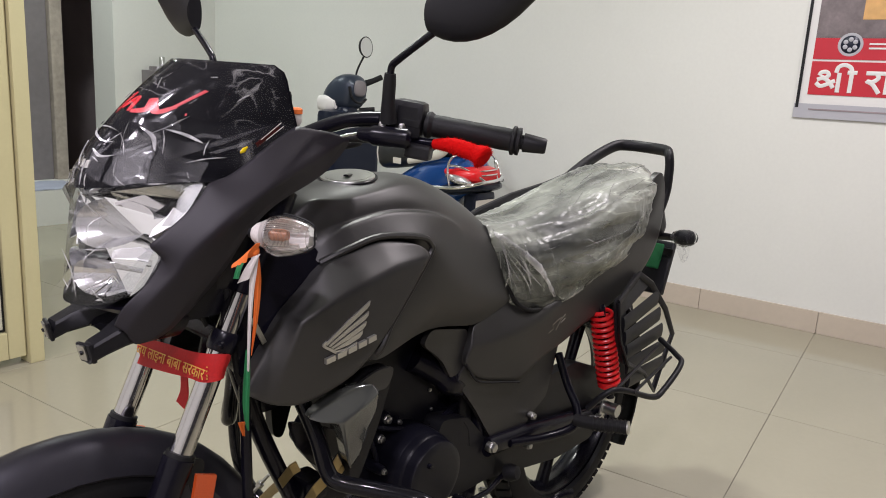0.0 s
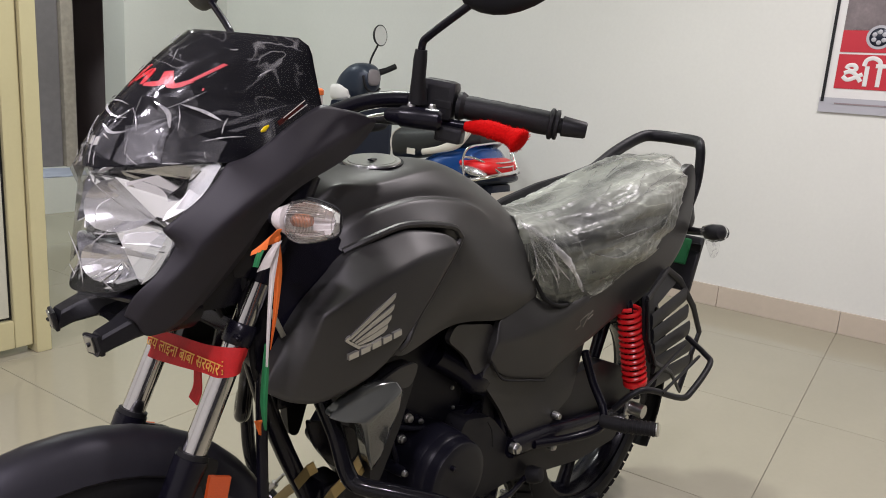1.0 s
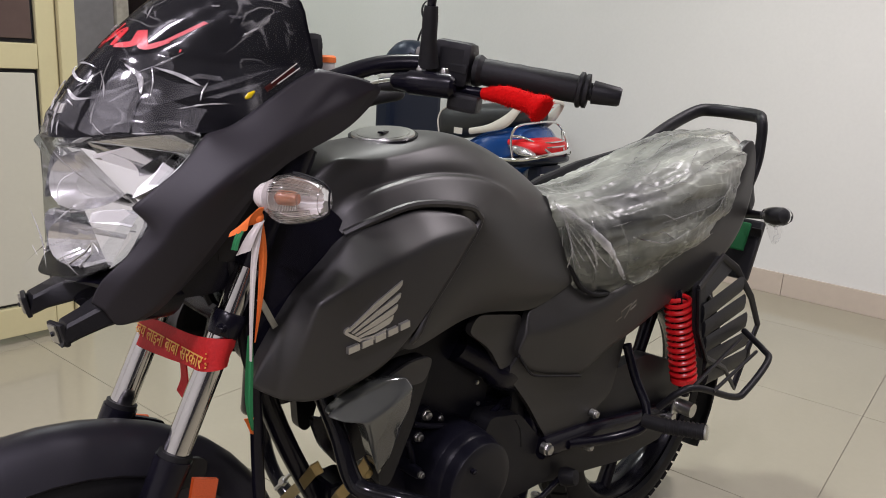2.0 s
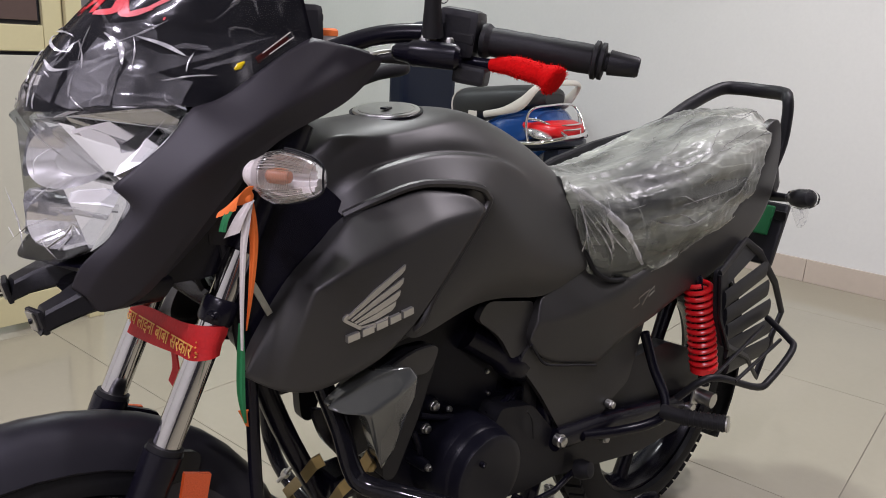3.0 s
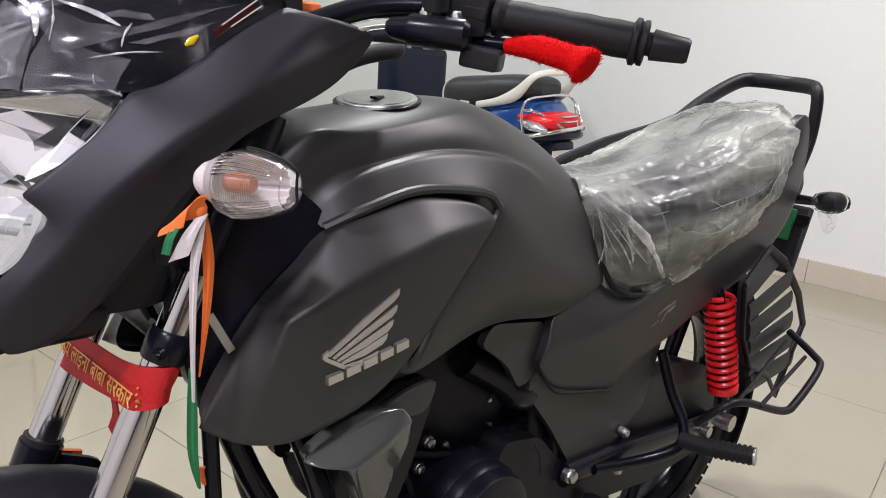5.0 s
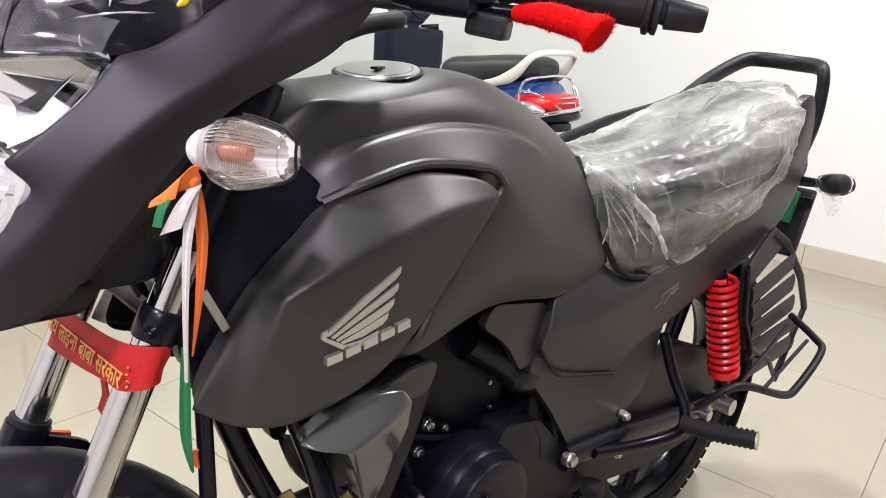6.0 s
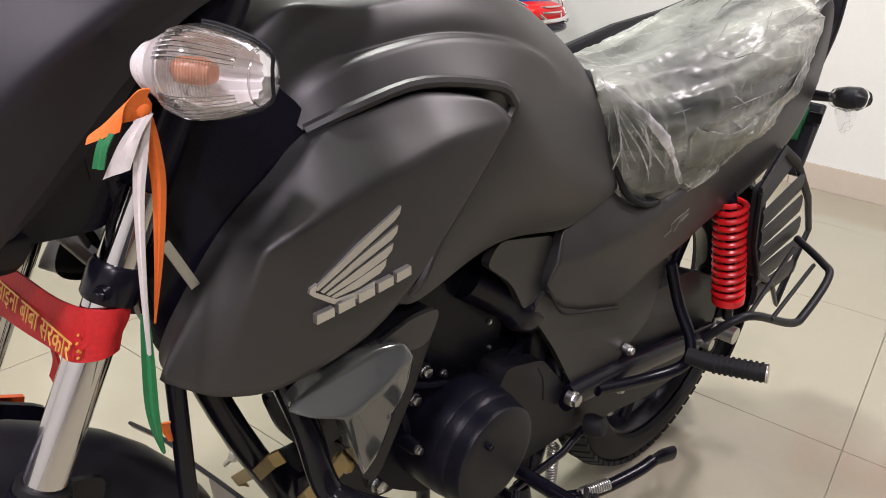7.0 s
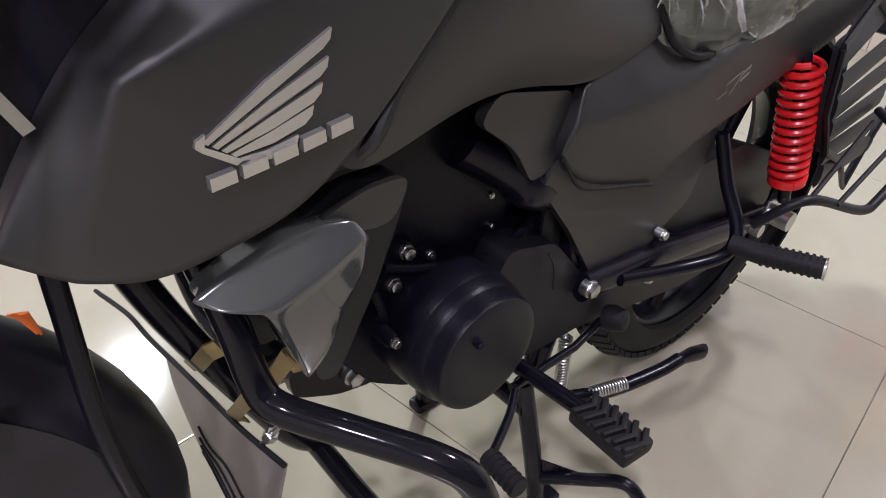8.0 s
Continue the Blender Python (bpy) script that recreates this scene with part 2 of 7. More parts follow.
def smooth_line(pts, n=6):
    """Catmull-Rom through the points."""
    P = [Vector(p) for p in pts]
    if len(P) < 3:
        return P
    P = [2 * P[0] - P[1]] + P + [2 * P[-1] - P[-2]]
    out = []
    for i in range(1, len(P) - 2):
        a, b, c, d = P[i - 1:i + 3]
        for k in range(n):
            t = k / n
            out.append(0.5 * (2 * b + (c - a) * t + (2 * a - 5 * b + 4 * c - d) * t * t + (3 * b - a - 3 * c + d) * t ** 3))
    return out + [P[-2]]


def tube(pts, r, seg=12, bm=None, caps=True, flat=1.0, up=None):
    """A tube along points; r a number or one for each point."""
    bm = bm or bmesh.new()
    P = [Vector(p) for p in pts]
    R = r if isinstance(r, (list, tuple)) else [r] * len(P)
    prev, rings = None, []
    for i, p in enumerate(P):
        d = (P[min(i + 1, len(P) - 1)] - P[max(i - 1, 0)]).normalized()
        if prev is None:
            a = Vector(up) if up else (Vector((0, 0, 1)) if abs(d.z) < 0.9 else Vector((1, 0, 0)))
        else:
            a = prev
        a = (a - d * a.dot(d)).normalized()
        prev, b = a, d.cross(a)
        rings.append([bm.verts.new(p + R[i] * (math.cos(k * 2 * math.pi / seg) * a + flat * math.sin(k * 2 * math.pi / seg) * b)) for k in range(seg)])
    for u, v in zip(rings, rings[1:]):
        for k in range(seg):
            bm.faces.new((u[k], u[(k + 1) % seg], v[(k + 1) % seg], v[k]))
    if caps:
        bm.faces.new(rings[0])
        bm.faces.new(rings[-1])
    return bm


def turned(profile, p0, axis, seg=24, bm=None, caps=True):
    """A turned body: (distance along the axis, radius) pairs from p0."""
    ax = Vector(axis).normalized()
    p0 = Vector(p0)
    a = ax.orthogonal().normalized()
    b = ax.cross(a)
    bm = bm or bmesh.new()
    rings = []
    for h, r in profile:
        if r < 1e-5:
            rings.append([bm.verts.new(p0 + ax * h)])
        else:
            rings.append([bm.verts.new(p0 + ax * h + r * (math.cos(2 * math.pi * k / seg) * a + math.sin(2 * math.pi * k / seg) * b)) for k in range(seg)])
    for u, v in zip(rings, rings[1:]):
        for k in range(seg):
            q = [u[k % len(u)], u[(k + 1) % len(u)], v[(k + 1) % len(v)], v[k % len(v)]]
            q = list(dict.fromkeys(q))
            if len(q) > 2:
                bm.faces.new(q)
    for ring in (rings[0], rings[-1]):
        if caps and len(ring) > 2:
            bm.faces.new(ring)
    return bm


def spline_field(controls):
    """A smooth height over a plane through control points (a, b, h)."""
    C = np.array(controls, float)
    n = len(C)
    d = np.hypot(C[:, None, 0] - C[None, :, 0], C[:, None, 1] - C[None, :, 1])
    K = np.where(d > 0, d * d * np.log(d + 1e-12), 0) + 2e-4 * np.eye(n)
    Q = np.hstack([np.ones((n, 1)), C[:, :2]])
    A = np.block([[K, Q], [Q.T, np.zeros((3, 3))]])
    w = np.linalg.solve(A, np.concatenate([C[:, 2], np.zeros(3)]))

    def field(a, b):
        r = np.hypot(C[:, 0] - a, C[:, 1] - b)
        return float(np.dot(w[:n], np.where(r > 0, r * r * np.log(r + 1e-12), 0)) + w[n] + w[n + 1] * a + w[n + 2] * b)
    return field


def panel(outline, inside=(), thick=0.012, axis="y", cell=0.02, rim=0.006, drop=0.004, side=1, deep=(0, 0, 0), rounded=True, raw=False):
    """A moulded panel: its outline and a few inner points in space, filled to a smooth shell that faces -y (or -x), with a rolled rim."""
    k = "xyz".index(axis)
    ia, ib = [(1, 2), (0, 2), (0, 1)][k]
    pts = [Vector(p) for p in outline]
    if rounded:
        pts = smooth_closed(pts)
    field = spline_field([(p[ia], p[ib], p[k]) for p in [Vector(q) for q in outline] + [Vector(q) for q in inside]])
    bm = bmesh.new()
    flat = []
    for p in pts:
        v = [0, 0, 0]
        v[ia], v[ib] = p[ia], p[ib]
        flat.append(bm.verts.new(v))
    bm.faces.new(flat)
    bmesh.ops.inset_region(bm, faces=bm.faces[:], thickness=rim, use_even_offset=True)
    edge = {v for e in bm.edges if len(e.link_faces) == 1 for v in e.verts}
    core = [f for f in bm.faces if not any(v in edge for v in f.verts)]
    for ax in (ia, ib):
        lo, hi = min(p[ax] for p in pts), max(p[ax] for p in pts)
        no = [0, 0, 0]
        no[ax] = 1
        for i in range(1, int((hi - lo) / cell) + 1):
            co = [0, 0, 0]
            co[ax] = lo + i * cell
            fs = [f for f in bm.faces if not any(len(e.link_faces) == 1 for e in f.edges)]
            geom = fs + list({e for f in fs for e in f.edges}) + list({v for f in fs for v in f.verts})
            bmesh.ops.bisect_plane(bm, geom=geom, plane_co=co, plane_no=no)
    edge = {v for e in bm.edges if len(e.link_faces) == 1 for v in e.verts}
    for v in bm.verts:
        v.co[k] = field(v.co[ia], v.co[ib]) + (drop if v in edge else 0)
    if raw:
        return bm
    bmesh.ops.recalc_face_normals(bm, faces=bm.faces)
    ext = bmesh.ops.extrude_face_region(bm, geom=bm.faces[:])
    for v in [g for g in ext["geom"] if isinstance(g, bmesh.types.BMVert)]:
        v.co[k] += thick
        v.co += Vector(deep)
    if side < 0:
        bmesh.ops.scale(bm, vec=(1, -1, 1), verts=bm.verts)
    return bm


def smooth_closed(pts, n=3):
    """Rounds a closed outline a little: each corner is cut twice."""
    for _ in range(2):
        out = []
        for i, p in enumerate(pts):
            q = pts[(i + 1) % len(pts)]
            d = (q - p).length
            c = min(0.25, 0.008 / d if d > 0 else 0.25)
            out += [p.lerp(q, c), p.lerp(q, 1 - c)]
        pts = out
    return pts


def loft(sections, bm=None, closed=False, caps=True):
    """A skin over rings of equal count."""
    bm = bm or bmesh.new()
    rings = [[bm.verts.new(p) for p in s] for s in sections]
    n = len(rings[0])
    for u, v in zip(rings, rings[1:]):
        for k in range(n if closed else n - 1):
            bm.faces.new((u[k], u[(k + 1) % n], v[(k + 1) % n], v[k]))
    if caps:
        bm.faces.new(rings[0])
        bm.faces.new(rings[-1])
    return bm


def mirrored(pts):
    return [(x, -y, z) for x, y, z in pts]


def spring_coil(p0, p1, radius, wire, turns, seg=14):
    p0, p1 = Vector(p0), Vector(p1)
    ax = (p1 - p0).normalized()
    a = ax.orthogonal().normalized()
    b = ax.cross(a)
    n = int(turns * seg)
    return tube([p0 + (p1 - p0) * i / n + radius * (math.cos(2 * math.pi * i / seg) * a + math.sin(2 * math.pi * i / seg) * b) for i in range(n + 1)], wire, 8)


def bolt(p, axis, r=0.007, h=0.006):
    bm = turned([(-0.01, r * 1.25), (0.0, r * 1.25), (0.0015, r * 1.2)], p, axis, 14)
    return turned([(0.001, r), (h, r), (h + 0.001, r * 0.85)], p, axis, 6, bm)


# ---- the room ----
WALL_X, WALL_Y = 3.83, 4.36
BACK_X, BACK_Y = -3.4, -4.2
turn_m = Matrix.Rotation(ROOM_TURN, 4, "Z")


def room_box(name, x0, x1, y0, y1, z0, z1, mat, parent=None, label="", bevel=0.0):
    bm = box((x0 + x1) / 2, (y0 + y1) / 2, (z0 + z1) / 2, x1 - x0, y1 - y0, z1 - z0, bevel)
    bmesh.ops.transform(bm, matrix=turn_m, verts=bm.verts)
    return part(name, bm, mat, parent, label)


def structure(ob, label, category):
    return tagged(ob, label, category, kind="structure")


floor = structure(room_box("floor", BACK_X - 0.2, WALL_X + 0.2, BACK_Y - 0.2, WALL_Y + 2.2, -0.14, -0.006, GROUT), "glossy cream tiled showroom floor with thin joints", "floor")
structure(room_box("wall_east", WALL_X, WALL_X + 0.15, BACK_Y, WALL_Y + 0.15, 0, CEILING, WALLP), "white painted wall with scuffs and a tiled skirting", "wall")
# unseen west and south walls: white and dark tones chosen for reflections on the motorcycle
structure(room_box("wall_west", BACK_X - 0.15, BACK_X, BACK_Y, WALL_Y + 0.15, 0, CEILING, WALLP), "plain white painted wall", "wall")
structure(room_box("wall_south", BACK_X - 0.15, WALL_X + 0.15, BACK_Y - 0.15, BACK_Y, 0, CEILING, UNSEEN_DARK), "unseen dark glossy wall, added to keep reflections dark", "wall")
structure(room_box("ceiling", BACK_X - 0.15, WALL_X + 0.15, BACK_Y - 0.15, WALL_Y + 2.2, CEILING, CEILING + 0.15, WALLP), "plain white ceiling", "ceiling")
# far wall with an opening above a low ledge
OPEN_L, OPEN_R, LEDGE, DEEP = 1.55, 2.92, 0.25, 0.28
north = structure(thing("wall_north", "", ""), "white wall with an opening above a low ledge", "wall")
room_box("wall_piece", OPEN_R, WALL_X, WALL_Y, WALL_Y + DEEP, 0, CEILING, WALLP, north)
room_box("wall_piece", BACK_X, OPEN_L, WALL_Y, WALL_Y + DEEP, 0, CEILING, WALLP, north)
room_box("ledge", OPEN_L, OPEN_R, WALL_Y, WALL_Y + 0.9, 0, LEDGE, WALLP, north)
room_box("lintel", OPEN_L, OPEN_R, WALL_Y, WALL_Y + DEEP, 2.2, CEILING, WALLP, north)
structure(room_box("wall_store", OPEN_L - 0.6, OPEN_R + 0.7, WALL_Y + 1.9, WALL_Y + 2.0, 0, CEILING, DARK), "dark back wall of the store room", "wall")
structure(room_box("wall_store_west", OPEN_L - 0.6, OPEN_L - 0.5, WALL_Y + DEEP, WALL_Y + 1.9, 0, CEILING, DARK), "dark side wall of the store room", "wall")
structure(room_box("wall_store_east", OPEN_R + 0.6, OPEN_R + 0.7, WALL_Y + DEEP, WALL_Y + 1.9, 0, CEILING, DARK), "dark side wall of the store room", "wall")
# skirting
for i in range(13):
    y1 = WALL_Y - 0.6 * i
    tagged(room_box("skirting_tile", WALL_X - 0.012, WALL_X - 0.0005, y1 - 0.598, y1, 0, 0.115, SKIRT, bevel=0.002), "cream tile of the wall's skirting", "skirting", kind="structure")
tagged(room_box("baseboard", OPEN_R, WALL_X - 0.013, WALL_Y - 0.012, WALL_Y - 0.0005, 0, 0.115, SKIRT, bevel=0.002), "cream tiled skirting", "skirting", kind="structure")

# ceiling lamps
for lx, ly in LAMP_SPOTS:
    lamp_thing = thing("ceiling_lamp", "round white flush ceiling lamp, lit", "ceiling lamp", "ceiling lamps", at=room(lx, ly, CEILING))
    part("rim", turned([(0, 0.13), (0.03, 0.13), (0.035, 0.116)], (0, 0, 0), (0, 0, -1), 32), WHITE_INK, lamp_thing)
    part("diffuser", turned([(0.034, 0.115), (0.037, 0.11), (0.038, 0.0)], (0, 0, 0), (0, 0, -1), 32), LAMPGLOW, lamp_thing)

# ---- the motorcycle: x to its tail, y to its right, z up ----
bike = thing("motorcycle", "new matte grey motorcycle on its centre stand, partly film-wrapped", "motorcycle")
FRONT, REAR = Vector((0.157, 0, 0.305)), Vector((1.44, 0, 0.31))


def wheel(name, c, tyre_r, width):
    tyre = part("tyre", turned_ring(c, tyre_r, width), RUBBER, bike, "black rubber road tyre with a block tread")
    rim_r = tyre_r - width * 0.72
    prof = [(-width * 0.36, rim_r + 0.012), (-width * 0.33, rim_r - 0.006), (-width * 0.1, rim_r - 0.022), (width * 0.1, rim_r - 0.022), (width * 0.33, rim_r - 0.006), (width * 0.36, rim_r + 0.012)]
    rim = part("rim", turned(prof, c, (0, 1, 0), 48, caps=False), SATIN, tyre, "black alloy rim")
    hub = turned([(-0.06, 0.02), (-0.055, 0.05), (-0.03, 0.06), (0.03, 0.06), (0.055, 0.05), (0.06, 0.02)], c, (0, 1, 0), 24)
    part("hub", hub, SATIN, tyre)
    for i in range(6):
        a = math.pi / 3 * i + 0.3
        d = Vector((math.cos(a), 0, math.sin(a)))
        e = Vector((-d.z, 0, d.x))
        part("spoke", tube([c + d * 0.04 + e * 0.01, c + d * 0.13, c + d * (rim_r - 0.012) - e * 0.012], [0.016, 0.012, 0.014], 8, flat=1.4), SATIN, tyre)
    # tread blocks
    bm = bmesh.new()
    n = 64
    for i in range(n):
        a = 2 * math.pi * i / n
        for s, off in ((-1, 0), (1, 0.5)):
            b = a + off * 2 * math.pi / n
            d = Vector((math.cos(b), 0, math.sin(b)))
            t = Vector((-d.z, 0, d.x))
            p = c + d * (tyre_r - 0.004) + Vector((0, s * width * 0.25, 0))
            m = Matrix((t, Vector((0, 1, 0)), d)).transposed()
            tilt = Matrix.Rotation(s * 0.45, 3, t)
            box(p.x, p.y, p.z, tyre_r * 0.072, width * 0.34, 0.0095, 0, tilt @ m, bm)
    tagged(part("tread", bm, RUBBER, tyre), kind="stuff")
    return tyre


def turned_ring(c, R, w):
    prof = []
    for i in range(13):
        a = math.pi * (-0.12 + 1.24 * i / 12)
        prof.append((-math.cos(a) * w / 2, R - w * 0.5 + math.sin(a) * w * 0.5))
    prof = [(-w * 0.36, R - w * 0.72)] + prof + [(w * 0.36, R - w * 0.72)]
    return turned(prof, c, (0, 1, 0), 64, caps=False)


wheel("front", FRONT, 0.305, 0.082)
wheel("rear", REAR, 0.308, 0.102)

# front mudguard
rake = Vector((0.45, 0, 1)).normalized()
sec = []
for i in range(25):
    a = radians(-20 + 185 * i / 24)
    d = Vector((math.cos(a), 0, math.sin(a)))
    wdt = 0.062 * (0.75 + 0.25 * math.sin(math.pi * min(1, i / 10))) * (1.0 if i < 20 else 1 - 0.1 * (i - 20))
    ring = []
    for k in range(13):
        u = -1 + 2 * k / 12
        ring.append(FRONT + d * (0.334 - 0.050 * abs(u) ** 2.6) + Vector((0, u * wdt, 0)))
    for k in range(12, -1, -1):
        u = -1 + 2 * k / 12
        ring.append(FRONT + d * (0.330 - 0.050 * abs(u) ** 2.6) + Vector((0, u * (wdt - 0.003), 0)))
    sec.append(ring)
fender = part("front_mudguard", loft(sec, closed=True), FENDERP, bike, "matte grey front mudguard")
for s in (-1, 1):
    stay = [FRONT + Vector((0.0, s * 0.066, 0.07)), FRONT + Vector((0.05, s * 0.071, 0.19)), FRONT + Vector((0.135, s * 0.071, 0.285)), FRONT + Vector((0.19, s * 0.062, 0.262)), FRONT + Vector((0.14, s * 0.068, 0.12)), FRONT + Vector((0.06, s * 0.064, 0.03))]
    skirt = []
    for i in range(15):
        t = i / 14
        a = radians(-8 + 74 * t)
        d = Vector((math.cos(a), 0, math.sin(a)))
        low_r = 0.282 - 0.100 * math.sin(math.pi * t) ** 0.7
        line = [(0.286, 0.0600), (0.282 * 0.6 + low_r * 0.4, 0.0625), (low_r, 0.0600), (low_r, 0.0570), (0.284, 0.0565)]
        skirt.append([FRONT + d * r + Vector((0, s * y, 0)) for r, y in line])
    part("mudguard_skirt", loft(skirt, closed=True), FENDERP, fender, "matte side skirt of the mudguard")
    part("mudguard_side", panel([tuple(p) for p in stay], (), 0.006, cell=0.05, side=1), SATIN, fender)

# fork
FORK_Y = 0.083
for s in (-1, 1):
    foot = Vector((FRONT.x, s * FORK_Y, FRONT.z))
    tang = Vector((0.45, 0, 1)) / Vector((0.45, 0, 1)).z
    leg = part("fork_leg", tube([foot + tang * -0.03, foot + tang * 0.0, foot + tang * 0.05, foot + tang * 0.26, foot + tang * 0.285, foot + tang * 0.295], [0.018, 0.026, 0.022, 0.0215, 0.0225, 0.0225], 20), SATIN, bike, "black fork lower leg")
    part("fork_tube", tube([foot + tang * 0.28, foot + tang * 0.515], 0.0165, 24), FORKC, leg, "polished chrome fork tube")
    part("fork_shroud", tube([foot + tang * 0.516, foot + tang * 0.66], 0.0175, 20), SATIN, leg)
    part("dust_seal", tube([foot + tang * 0.291, foot + tang * 0.301], 0.0205, 20), RUBBER, leg)
    part("yoke_clamp", tube([foot + tang * 0.436, foot + tang * 0.439, foot + tang * 0.460, foot + tang * 0.463], [0.0185, 0.0205, 0.0205, 0.0185], 20), SATIN, leg)
    part("clamp_bolt", bolt(foot + tang * 0.45 + Vector((-0.016, s * 0.016, 0)), (-1, s * 0.6, 0), 0.005, 0.005), SATIN, leg)
    part("upper_clamp", tube([foot + tang * 0.62, foot + tang * 0.66], 0.027, 20), SATIN, leg)
    rf = panel([(0.296, -0.108, 0.540), (0.303, -0.108, 0.577), (0.334, -0.108, 0.565), (0.327, -0.108, 0.530)], (), 0.006, cell=0.05, rim=0.002, drop=0.002, rounded=False)
    if s > 0:
        bmesh.ops.scale(rf, vec=(1, -1, 1), verts=rf.verts)
    part("reflector", rf, REFLECT, leg, "orange side reflector")
yoke_p = FRONT + Vector((0.45, 0, 1)) * 0.46
part("lower_yoke", box(yoke_p.x + 0.022, 0, yoke_p.z - 0.010, 0.05, 0.15, 0.028, 0.008), SATIN, bike)
yoke_p = FRONT + Vector((0.45, 0, 1)) * 0.64
part("upper_yoke", box(yoke_p.x + 0.01, 0, yoke_p.z, 0.06, 0.15, 0.025, 0.01), SATIN, bike)

# frame
tube_parts = [
    [(0.40, 0, 0.90), (0.42, 0, 0.74), (0.484, 0, 0.536), (0.59, 0, 0.32), (0.625, 0, 0.262), (0.655, 0, 0.235)],
    [(0.42, 0, 0.88), (0.70, 0, 0.84), (0.95, 0, 0.72), (1.20, 0, 0.70)],
]
for pts in tube_parts:
    part("frame_tube", tube(smooth_line(pts), 0.0155, 14), SATIN, bike)
for s in (-1, 1):
    part("frame_tube", tube(smooth_line([(0.92, s * 0.07, 0.68), (0.97, s * 0.07, 0.52), (0.985, s * 0.07, 0.38), (0.96, s * 0.07, 0.24)]), 0.017, 12), SATIN, bike)
    part("frame_tube", tube(smooth_line([(0.95, s * 0.06, 0.68), (1.30, s * 0.07, 0.67), (1.70, s * 0.06, 0.76)]), 0.014, 12), SATIN, bike)
    part("frame_tube", tube(smooth_line([(0.98, s * 0.08, 0.42), (1.15, s * 0.08, 0.52), (1.32, s * 0.08, 0.66)]), 0.013, 12), SATIN, bike)

# fuel tank with its moulded flanks: rows from the crown outwards and down, stations from the front to the seat
LEAN = -0.02
TANK = [
    [(0.455, 0.925), (0.505, 0.954), (0.550, 0.958), (0.600, 0.964), (0.660, 0.971), (0.720, 0.973), (0.780, 0.966), (0.860, 0.939), (0.930, 0.904), (0.976, 0.877), (1.024, 0.846)],
    [(0.458, -0.055, 0.918), (0.505, -0.060, 0.952), (0.549, -0.070, 0.950), (0.592, -0.072, 0.9555), (0.655, -0.073, 0.9635), (0.714, -0.068, 0.9675), (0.772, -0.052, 0.963), (0.855, -0.042, 0.934), (0.928, -0.040, 0.898), (0.973, -0.037, 0.870), (1.021, -0.036, 0.839)],
    [(0.462, -0.078, 0.905), (0.498, -0.086, 0.947), (0.535, -0.090, 0.945), (0.571, -0.091, 0.939), (0.640, -0.092, 0.950), (0.700, -0.086, 0.957), (0.765, -0.072, 0.955), (0.850, -0.062, 0.925), (0.925, -0.057, 0.888), (0.970, -0.054, 0.860), (1.016, -0.051, 0.829)],
    [(0.475, -0.090, 0.890), (0.506, -0.097, 0.918), (0.540, -0.099, 0.922), (0.582, -0.101, 0.924), (0.646, -0.104, 0.935), (0.712, -0.103, 0.936), (0.782, -0.097, 0.929), (0.862, -0.086, 0.897), (0.935, -0.076, 0.860), (0.968, -0.070, 0.842), (1.011, -0.066, 0.814)],
    [(0.490, -0.092, 0.872), (0.512, -0.097, 0.896), (0.543, -0.100, 0.905), (0.592, -0.105, 0.914), (0.652, -0.108, 0.923), (0.722, -0.109, 0.917), (0.796, -0.112, 0.902), (0.868, -0.101, 0.868), (0.938, -0.090, 0.833), (0.967, -0.082, 0.818), (1.011, -0.078, 0.796)],
    [(0.500, -0.102, 0.862), (0.515, -0.108, 0.882), (0.542, -0.111, 0.899), (0.592, -0.114, 0.911), (0.652, -0.117, 0.920), (0.724, -0.118, 0.9135), (0.800, -0.119, 0.897), (0.866, -0.110, 0.850), (0.935, -0.100, 0.808), (0.970, -0.092, 0.788), (1.022, -0.087, 0.762)],
    [(0.506, -0.112, 0.853), (0.520, -0.120, 0.859), (0.547, -0.127, 0.870), (0.600, -0.133, 0.882), (0.634, -0.137, 0.887), (0.692, -0.150, 0.878), (0.726, -0.152, 0.862), (0.795, -0.142, 0.808), (0.865, -0.127, 0.757), (0.940, -0.112, 0.727), (1.046, -0.095, 0.702)],
    [(0.506, -0.100, 0.850), (0.520, -0.107, 0.856), (0.546, -0.113, 0.866), (0.598, -0.119, 0.877), (0.632, -0.123, 0.881), (0.684, -0.136, 0.870), (0.714, -0.148, 0.840), (0.770, -0.146, 0.790), (0.835, -0.132, 0.745), (0.912, -0.116, 0.711), (1.020, -0.098, 0.693)],
    [(0.500, -0.098, 0.810), (0.512, -0.108, 0.815), (0.540, -0.116, 0.825), (0.575, -0.123, 0.830), (0.612, -0.130, 0.830), (0.655, -0.140, 0.822), (0.684, -0.149, 0.802), (0.732, -0.147, 0.765), (0.800, -0.135, 0.731), (0.885, -0.117, 0.697), (0.980, -0.100, 0.682)],
    [(0.480, -0.090, 0.760), (0.500, -0.105, 0.755), (0.520, -0.120, 0.740), (0.545, -0.135, 0.725), (0.560, -0.146, 0.712), (0.575, -0.153, 0.700), (0.590, -0.156, 0.684), (0.660, -0.142, 0.694), (0.745, -0.122, 0.702), (0.840, -0.107, 0.684), (0.912, -0.102, 0.665)],
]
TANK[0] = [(x, LEAN, z) for x, z in TANK[0]]


